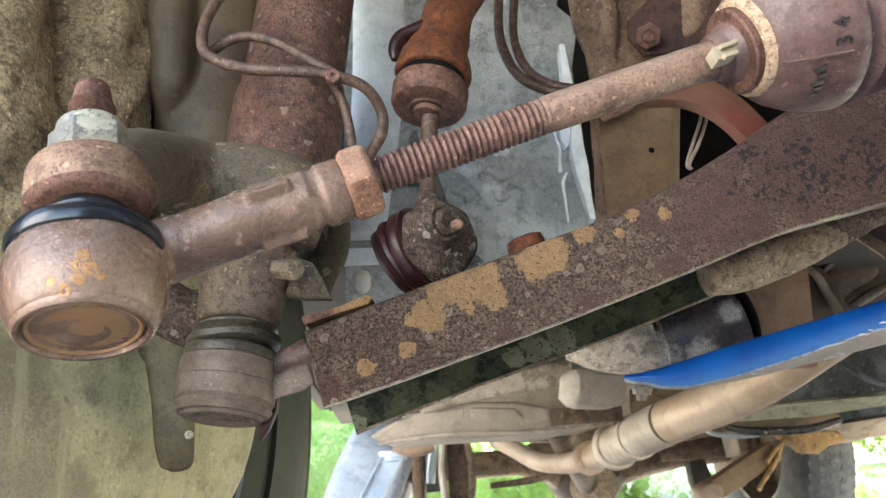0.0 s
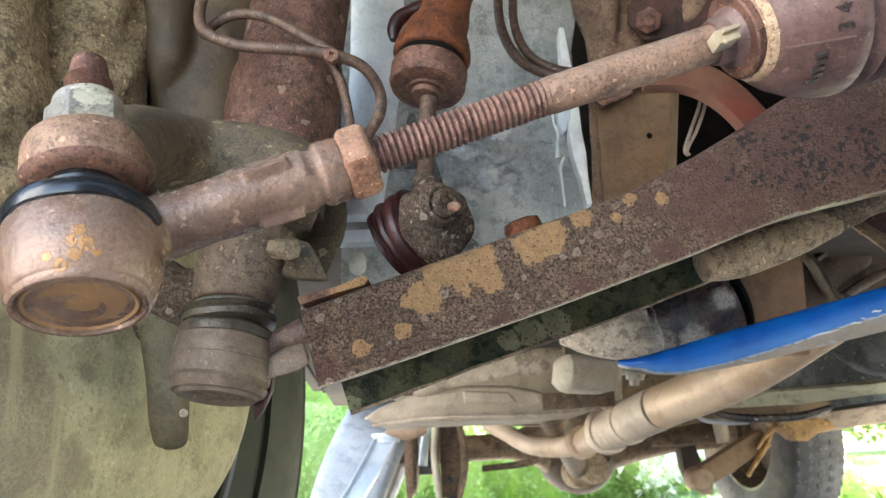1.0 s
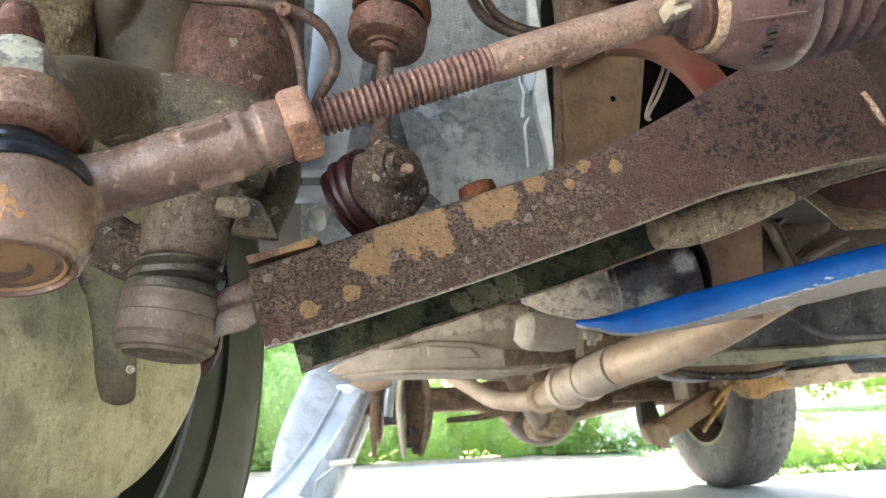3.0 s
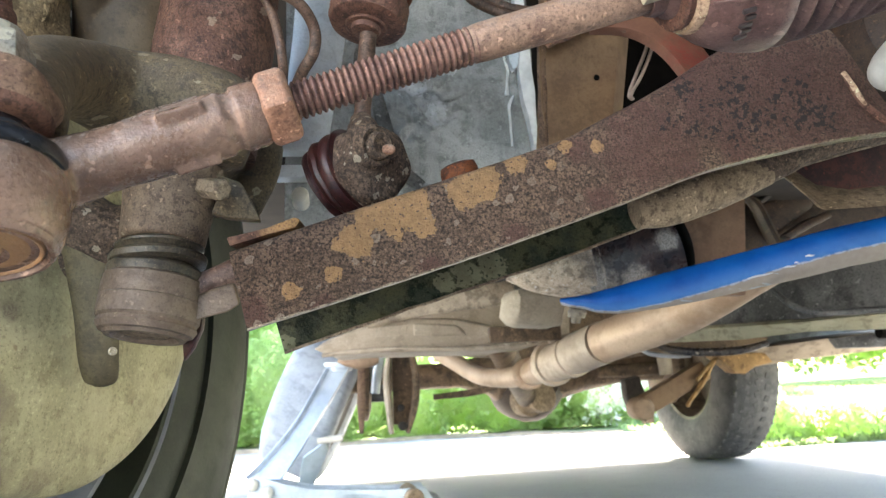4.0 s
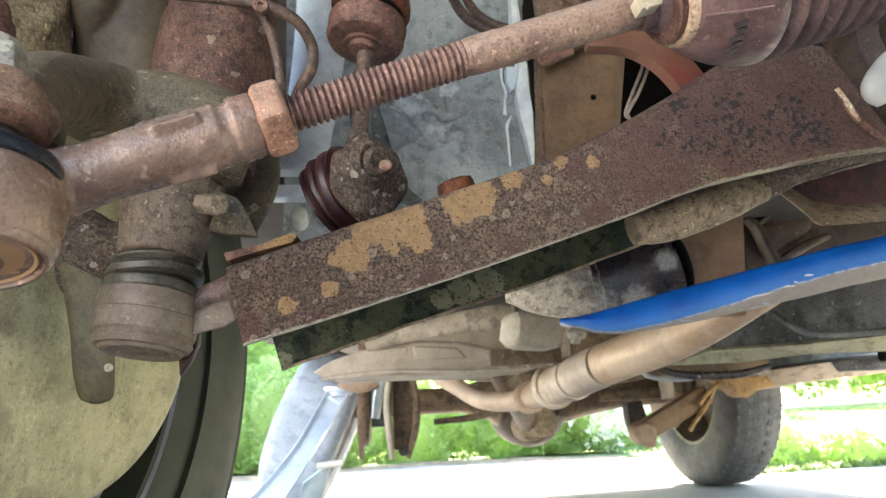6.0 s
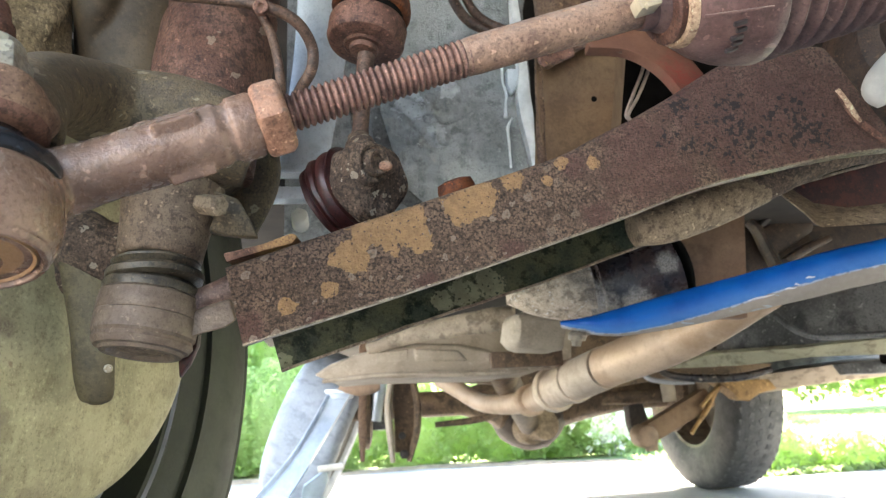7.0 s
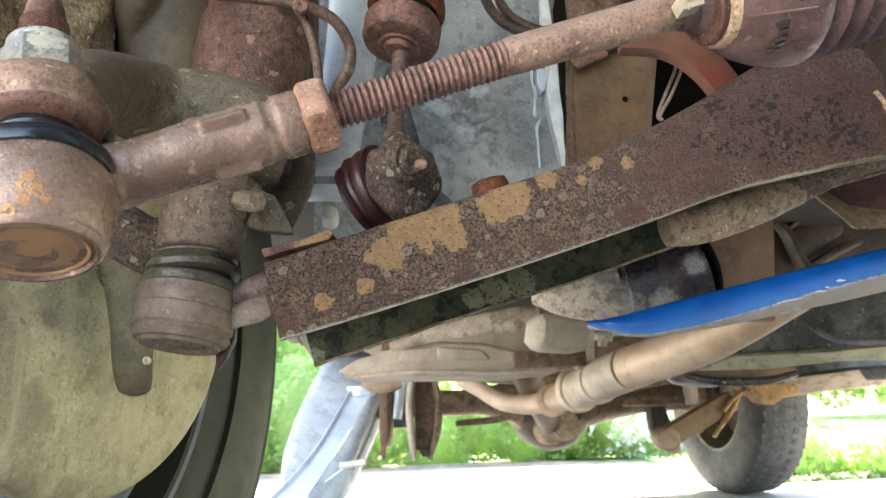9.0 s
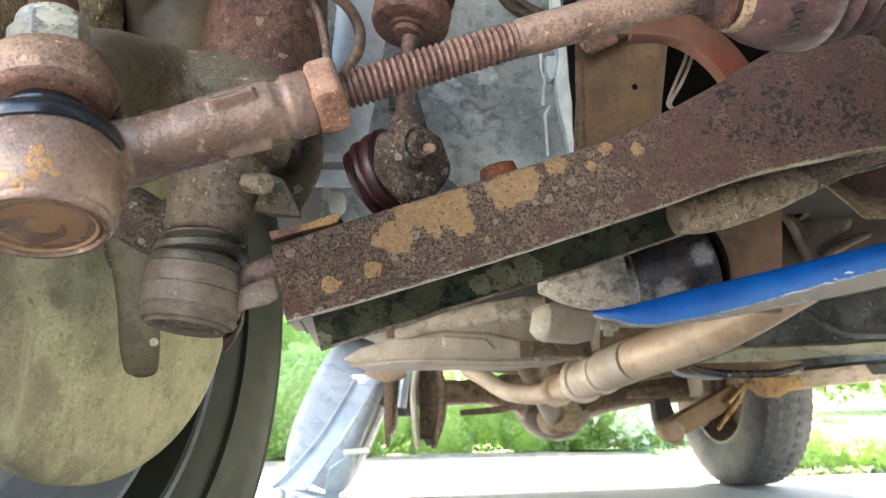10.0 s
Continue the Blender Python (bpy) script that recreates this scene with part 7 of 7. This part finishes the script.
lathe(bm, V((0.7572, 2.7000, 0.3143)), V((0.05, -1, 0)), [(-0.16, 0.13), (-0.05, 0.135), (0.0, 0.12), (0.04, 0.09), (0.08, 0.06), (0.13, 0.05)], 32)
part("differential", bm, M_RDIFF, axle, "bulging brown differential housing", rough=0.004)
bm = B()
lathe(bm, V((0.6935, 2.5200, 0.2641)), V((0.2, -0.8, 0.1)), [(-0.05, 0.05), (0.0, 0.055), (0.01, 0.045), (0.05, 0.04), (0.06, 0.05), (0.09, 0.05)], 24)
part("pinion_yoke", bm, M_TUBE, axle, "pale driveshaft yoke")
for sx in (0.13, 1.28):
    bm = B()
    lathe(bm, V((sx, AXLE_Y, R_T)), V((1, 0, 0)), [(0.0, 0.13), (0.01, 0.15), (0.03, 0.15), (0.04, 0.12)], 32)
    part("brake_backplate", bm, M_AXLE, axle, "rusty brake backplate")
bm = B()
sweep(bm, [V((0.9716, 2.6000, 0.3477)), V((1.0784, 2.5500, 0.3480)), V((1.1822, 2.5000, 0.3483))], [0.022, 0.024, 0.024], 14, 4)
part("brake_pipe", bm, M_AXLE, axle, "dark pipe on the axle")
bm = B()
sweep(bm, [V((0.3786, 2.6000, 0.2891)), V((0.5072, 2.5500, 0.2982)), V((0.5952, 2.5000, 0.3187))], [0.010, 0.012, 0.010], 10, 4)
part("brake_pipe", bm, M_AXLE, axle, "dark pipe on the axle")

shaft = thing("rear_driveshaft", V((0.5492, 2.3000, 0.3235)), "dark brown driveshaft running to the differential", "driveshaft")
bm = B()
lathe(bm, V((0.6790, 2.5000, 0.2727)), V((0.3603, 1.5500, 0.4447)) - V((0.6790, 2.5000, 0.2727)), [(0.0, 0.028), (0.03, 0.035), (0.9, 0.035)], 24)
part("tube", bm, M_AXLE, shaft)

trail = thing("trailing_link", V((1.0590, 2.4000, 0.2111)), "brown box-section trailing link with torn hanger", "suspension link")
bm = B()
a0, a1 = V((1.0292, 2.3500, 0.2267)), V((1.2508, 2.3500, 0.3451))
dv = (a1 - a0).normalized()
nv = V((-dv.z, 0, dv.x))
prism(bm, [a0 + nv * 0.030 - dv * 0.01, a0 - nv * 0.030 - dv * 0.01, a0 - nv * 0.034 + dv * 0.05, a1 - nv * 0.045, a1 + nv * 0.02], (0, 0.06, 0.0))
part("arm", bm, M_TANBEAM, trail, bevel=0.006, rough=0.002)
bm = B()
sweep(bm, [V((1.1698, 2.3400, 0.2230)), V((1.2282, 2.3400, 0.2914)), V((1.2778, 2.3400, 0.3616))], [0.010, 0.011, 0.012], 10, 4, 0.7)
sweep(bm, [V((1.2047, 2.3300, 0.3017)), V((1.2791, 2.3300, 0.3666)), V((1.3461, 2.3300, 0.3851))], [0.009, 0.011, 0.012], 10, 4, 0.7)
part("strap", bm, M_HANGER, trail, "yellow-rust straps", rough=0.004)
bm = B()
lathe(bm, V((1.0183, 2.3400, 0.2205)), V((-0.2, -1, 0)), [(-0.10, 0.036), (0.0, 0.036), (0.01, 0.030), (0.016, 0.012)], 24)
block(bm, V((1.0432, 2.3700, 0.1896)), (0.03, 0.03, 0.03))
part("eye", bm, M_BROWNPLATE, trail, "link eye with its bolt", rough=0.003)
bm = B()
sweep(bm, [V((1.1319, 2.4000, 0.4003)), V((1.1367, 2.4000, 0.3255))], [0.024, 0.022], 16, 1)
part("upright", bm, M_PAN, trail, "pale upright stub")
bm = B()
prism(bm, [V((1.0295, 2.5000, 0.3188)), V((1.0835, 2.5000, 0.3232)), V((1.0977, 2.5000, 0.2688)), V((1.0743, 2.5000, 0.2096)), V((1.0455, 2.5000, 0.2078)), V((1.0345, 2.5000, 0.2538))], (0, 0.05, 0))
part("rear_bracket", bm, M_NEARBLACK, trail, "dark ragged bracket", bevel=0.004, rough=0.005)

hang = thing("rear_hanger", V((1.3205, 2.3000, 0.3268)), "ragged yellow-rusted spring hanger", "hanger")
bm = B()
prism(bm, [V((1.2594, 2.3000, 0.3846)), V((1.4385, 2.3000, 0.3785)), V((1.4684, 2.3000, 0.3493)), V((1.4018, 2.3000, 0.3366)), V((1.3623, 2.3000, 0.3135)), V((1.3313, 2.3000, 0.3189)), V((1.3074, 2.3000, 0.3456))], (0, 0.08, 0.004))
part("plate", bm, M_HANGER, hang, bevel=0.005, rough=0.006)


def tyre_wheel(name, label):
    w = thing(name, (0, 0, -R_T), label, "")
    prof = [(-0.100, 0.205), (-0.118, 0.225), (-0.128, 0.265), (-0.126, 0.305), (-0.116, 0.335), (-0.104, 0.352), (-0.085, 0.361), (0.085, 0.361), (0.104, 0.352), (0.116, 0.335), (0.126, 0.305), (0.128, 0.265), (0.118, 0.225), (0.100, 0.205)]
    bm = B()
    rows = [[V((h * 0.82, r * math.cos(2 * math.pi * k / 72), r * math.sin(2 * math.pi * k / 72))) for k in range(72)] for h, r in prof]
    rings_to_mesh(bm, rows + [rows[0]], True, False)
    bmesh.ops.remove_doubles(bm, verts=bm.verts, dist=1e-6)
    t = part("tyre", bm, M_TYRE, w, "worn grey all-terrain tyre")
    # tread blocks in five rows round the tyre
    bm = B()
    block(bm, (0, 0, 0), (0.019, 0.021, 0.0030))
    lug = mesh_from(bm, "tread_block", M_TYRE, 0.0012, 1)
    for row, hx in enumerate((-0.088, -0.046, 0.0, 0.046, 0.088)):
        for k in range(56):
            a = 2 * math.pi * (k + (row % 2) * 0.5) / 56
            skew = 0.35 if row % 2 else -0.35
            ax, rad, tg = V((1, 0, 0)), V((0, math.cos(a), math.sin(a))), V((0, -math.sin(a), math.cos(a)))
            m = Matrix((ax * math.cos(skew) + tg * math.sin(skew), tg * math.cos(skew) - ax * math.sin(skew), rad)).transposed().to_4x4()
            m.translation = V((hx * 0.82, 0, R_T)) + rad * (0.3612 if abs(hx) < 0.08 else 0.3575)
            b_ = new("tread_block", lug)
            b_.parent = w
            b_.matrix_basis = m
    bm = B()
    rows = [[V((h * 0.82, r * math.cos(2 * math.pi * k / 64), r * math.sin(2 * math.pi * k / 64))) for k in range(64)] for h, r in ((-0.104, 0.204), (-0.108, 0.214), (-0.100, 0.212), (-0.06, 0.196), (0.06, 0.19), (0.075, 0.05), (0.085, 0.05), (0.098, 0.196), (0.108, 0.214), (0.104, 0.204), (0.07, 0.205), (-0.06, 0.205))]
    rings_to_mesh(bm, rows + [rows[0]], True, False)
    bmesh.ops.remove_doubles(bm, verts=bm.verts, dist=1e-6)
    part("rim", bm, M_DULLRIM, w, "dull brown-grey steel rim")
    return w


rw = tyre_wheel("rear_wheel", "rear wheel with worn grey all-terrain tyre on the driveway")
rw.location = RW - V((0, 0, R_T))
# left rear tyre, leaned and shrunk; daylight is in its pale colour
lw = copy_thing(rw, Matrix.Translation(V((-0.012, AXLE_Y, 0.298))) @ Matrix.Rotation(radians(-8), 4, "Z") @ Matrix.Rotation(radians(24), 4, "Y") @ Matrix.Diagonal((1.1, 0.74, 0.74, 1)) @ Matrix.Translation(V((0, 0, -R_T))))
lw.name = "spare_tyre"
tagged(lw, "smaller smooth tyre, daylight put in its pale colour, leaning behind the jack", "spare tyre")
for o in list(lw.children_recursive):
    if o.name.startswith("tread"):
        bpy.data.objects.remove(o)
    elif o.name.startswith("tyre"):
        o.material_slots[0].link = "OBJECT"
        o.material_slots[0].material = M_PALETYRE
        tagged(o, "smooth tyre, pale with painted daylight")
    elif o.name.startswith("rim"):
        o.material_slots[0].link = "OBJECT"
        o.material_slots[0].material = M_TYRE
        tagged(o, "dark steel rim")
rw.parent = axle
rw.location -= axle.location

# rear suspension hardware at the near side
shack = thing("spring_shackle", V((0.2431, 2.4500, 0.1854)), "tapered steel spring shackle with rusty sides", "spring shackle")
for dx, mt, lab in ((0.0, M_PAN, "pale shackle side"), (0.085, M_AXLE, "brown shackle side")):
    bm = B()
    sgn = 1 if dx == 0 else -1
    sweep(bm, [V((0.2234, 2.4500, 0.4523)) + V((dx * 0.75, 0, 0)), V((0.2084, 2.4500, 0.3634)) + V((dx * 1.1, 0, 0)), V((0.2115, 2.4500, 0.2748)) + V((dx * 1.0, 0, 0)), V((0.2179, 2.4500, 0.1837)) + V((dx * 0.6, 0, 0))], [0.010, 0.012, 0.012, 0.008], 10, 5, 2.2, (1, 0, 0))
    part("side_plate", bm, mt, shack, lab)
bm = B()
prism(bm, [V((0.2288, 2.4700, 0.4530)), V((0.2915, 2.4700, 0.4496)), V((0.3078, 2.4700, 0.3397)), V((0.2752, 2.4700, 0.2084)), V((0.2282, 2.4700, 0.2116))], (0, 0.03, 0))
part("core", bm, M_AXLE, shack, "brown rusty core", bevel=0.004, rough=0.003)
# solid stub in place of a hole, near-black for its shade
bm = B()
lathe(bm, V((0.2496, 2.4400, 0.2638)), V((0, -1, 0)), [(-0.02, 0.012), (0.006, 0.012), (0.008, 0.006)], 6)
part("bolt", bm, M_NEARBLACK, shack, "dark stub for the shade in a shackle hole")
# second hole, likewise a stub with the shade in its colour
bm = B()
lathe(bm, V((0.2539, 2.4400, 0.2060)), V((0, -1, 0)), [(-0.02, 0.015), (0.006, 0.015), (0.008, 0.006)], 6)
part("bolt", bm, M_NEARBLACK, shack, "dark stub for the shade in a shackle hole")
strap = thing("exhaust_strap", V((0.1175, 2.3000, 0.1946)), "thin rusty hanging steel strap", "strap")
bm = B()
prism(bm, [V((0.1176, 2.3000, 0.5866)), V((0.1416, 2.3000, 0.5855)), V((0.1293, 2.3000, 0.2832)), V((0.1226, 2.3000, 0.1990)), V((0.1094, 2.3000, 0.2000)), V((0.1060, 2.3000, 0.2847))], (0, 0.01, 0))
part("band", bm, M_BRACKET, strap, bevel=0.002, rough=0.002)
shock = thing("rear_shock", V((0.1890, 2.6500, 0.2818)), "grey rear shock absorber body", "shock absorber")
bm = B()
sweep(bm, [V((0.2004, 2.6500, 0.4542)), V((0.1830, 2.6500, 0.3681)), V((0.1747, 2.6500, 0.3112))], [0.026, 0.024, 0.022], 18, 4)
part("body", bm, M_STAND, shock)
bm = B()
block(bm, V((0.1848, 2.7200, 0.3102)), (0.10, 0.05, 0.06))
part("mount", bm, M_RAIL, shock, "dark shock mount", bevel=0.006)
bm = B()
sweep(bm, [V((0.0514, 2.1000, 0.4204)), V((0.1045, 2.1000, 0.4067)), V((0.1589, 2.1000, 0.4144))], [0.018, 0.024, 0.018], 14, 5)
ob = solid("mount_foot", bm, M_BROWNPLATE, "brown rounded mounting foot under the pan", "mount", rough=0.004)

# ---- floor jack ----
jack = thing("floor_jack", V((0.1, 2.05, 0.0)), "grey steel floor jack with a raised lift arm", "floor jack")
J_LOW, J_TOP = V((-0.1041, 2.0200, 0.1151)), V((0.0581, 2.1600, 0.3928))
jd = J_TOP - J_LOW
js = V((0.92, -0.38, 0)).normalized()
for side, dep in ((0.0, 0.0), (1.0, 0.10)):
    bm = B()
    o = V((0, dep, 0))
    prism(bm, [V((-0.1588, 1.9600, 0.1336)) + o, V((-0.0938, 1.9600, 0.1106)) + o, V((-0.0256, 1.9600, 0.0926)) + o, V((0.1680, 1.9400, 0.0807)) + o, V((0.2558, 1.9400, 0.0816)) + o, V((0.2796, 1.9400, 0.0419)) + o,
               V((0.30, 1.94, 0.03)) + o, V((-0.20, 1.96, 0.03)) + o], (0, 0.006, 0))
    part("side_frame", bm, M_STAND, jack, "long grey side plate", bevel=0.002)
bm = B()
nrm = jd.cross(js).normalized()
if nrm.y > 0:
    nrm = -nrm
rows = []
for i in range(11):
    t = i / 10
    w = 0.105 - 0.045 * min(1.0, t * 2.2) ** 0.8 + 0.012 * t
    k = J_LOW + jd * t - V((0.035, 0, 0)) * (1 - t) ** 3
    s = js * w / 2
    rows.append([k - s + nrm * 0.016, k - s * 0.84, k + s * 0.84, k + s + nrm * 0.016, k + s - js * 0.004 + nrm * 0.016, k + s * 0.80 + nrm * 0.004, k - s * 0.80 + nrm * 0.004, k - s + js * 0.004 + nrm * 0.016])
rings_to_mesh(bm, rows)
part("lift_arm", bm, M_STAND, jack, "channel-shaped lift arm")
bm = B()
prism(bm, [V((-0.0492, 2.1000, 0.1577)), V((0.0112, 2.1000, 0.1981)), V((0.0180, 2.1000, 0.1682)), V((-0.0286, 2.1000, 0.0722)), V((-0.0653, 2.1000, 0.0747))], (0, 0.05, 0))
part("ram", bm, M_STAND, jack, "grey hydraulic ram body", bevel=0.006)
bm = B()
lathe(bm, J_TOP + V((0, 0, -0.012)), V((0, 0, 1)), [(0.0, 0.030), (0.010, 0.034), (0.016, 0.046), (0.024, 0.048), (0.026, 0.044), (0.020, 0.030)], 20)
part("saddle", bm, M_STAND, jack, "round lifting saddle")
bm = B()
lathe(bm, V((-0.0001, 2.0400, 0.2027)), V((0.0566, 0, 0.0044)), [(-0.010, 0.0085), (0.056, 0.0085), (0.058, 0.006)], 16)
part("pin", bm, M_WHITE, jack, "white pin")
for px in ((-0.1674, 1.9500, 0.1140), (-0.1313, 1.9500, 0.0930)):
    bm = B()
    ball(bm, V(px), (0.015, 0.010, 0.017))
    part("bolt_head", bm, M_WHITE, jack, "pale domed bolt head")
bm = B()
lathe(bm, V((0.2252, 1.9300, 0.0579)), V((0.05, -1, 0)), [(-0.12, 0.024), (0.010, 0.024), (0.014, 0.021), (0.014, 0.017), (0.006, 0.016), (0.005, 0.001)], 24)
part("axle_end", bm, M_TUBE, jack, "round hollow axle end")
for wx in (-0.16, 0.27):
    bm = B()
    lathe(bm, V((wx, 1.985, 0.032)), V((0, 1, 0)), [(0.0, 0.028), (0.003, 0.031), (0.022, 0.031), (0.025, 0.028)], 24)
    part("roller", bm, M_RAIL, jack, "dark steel roller")
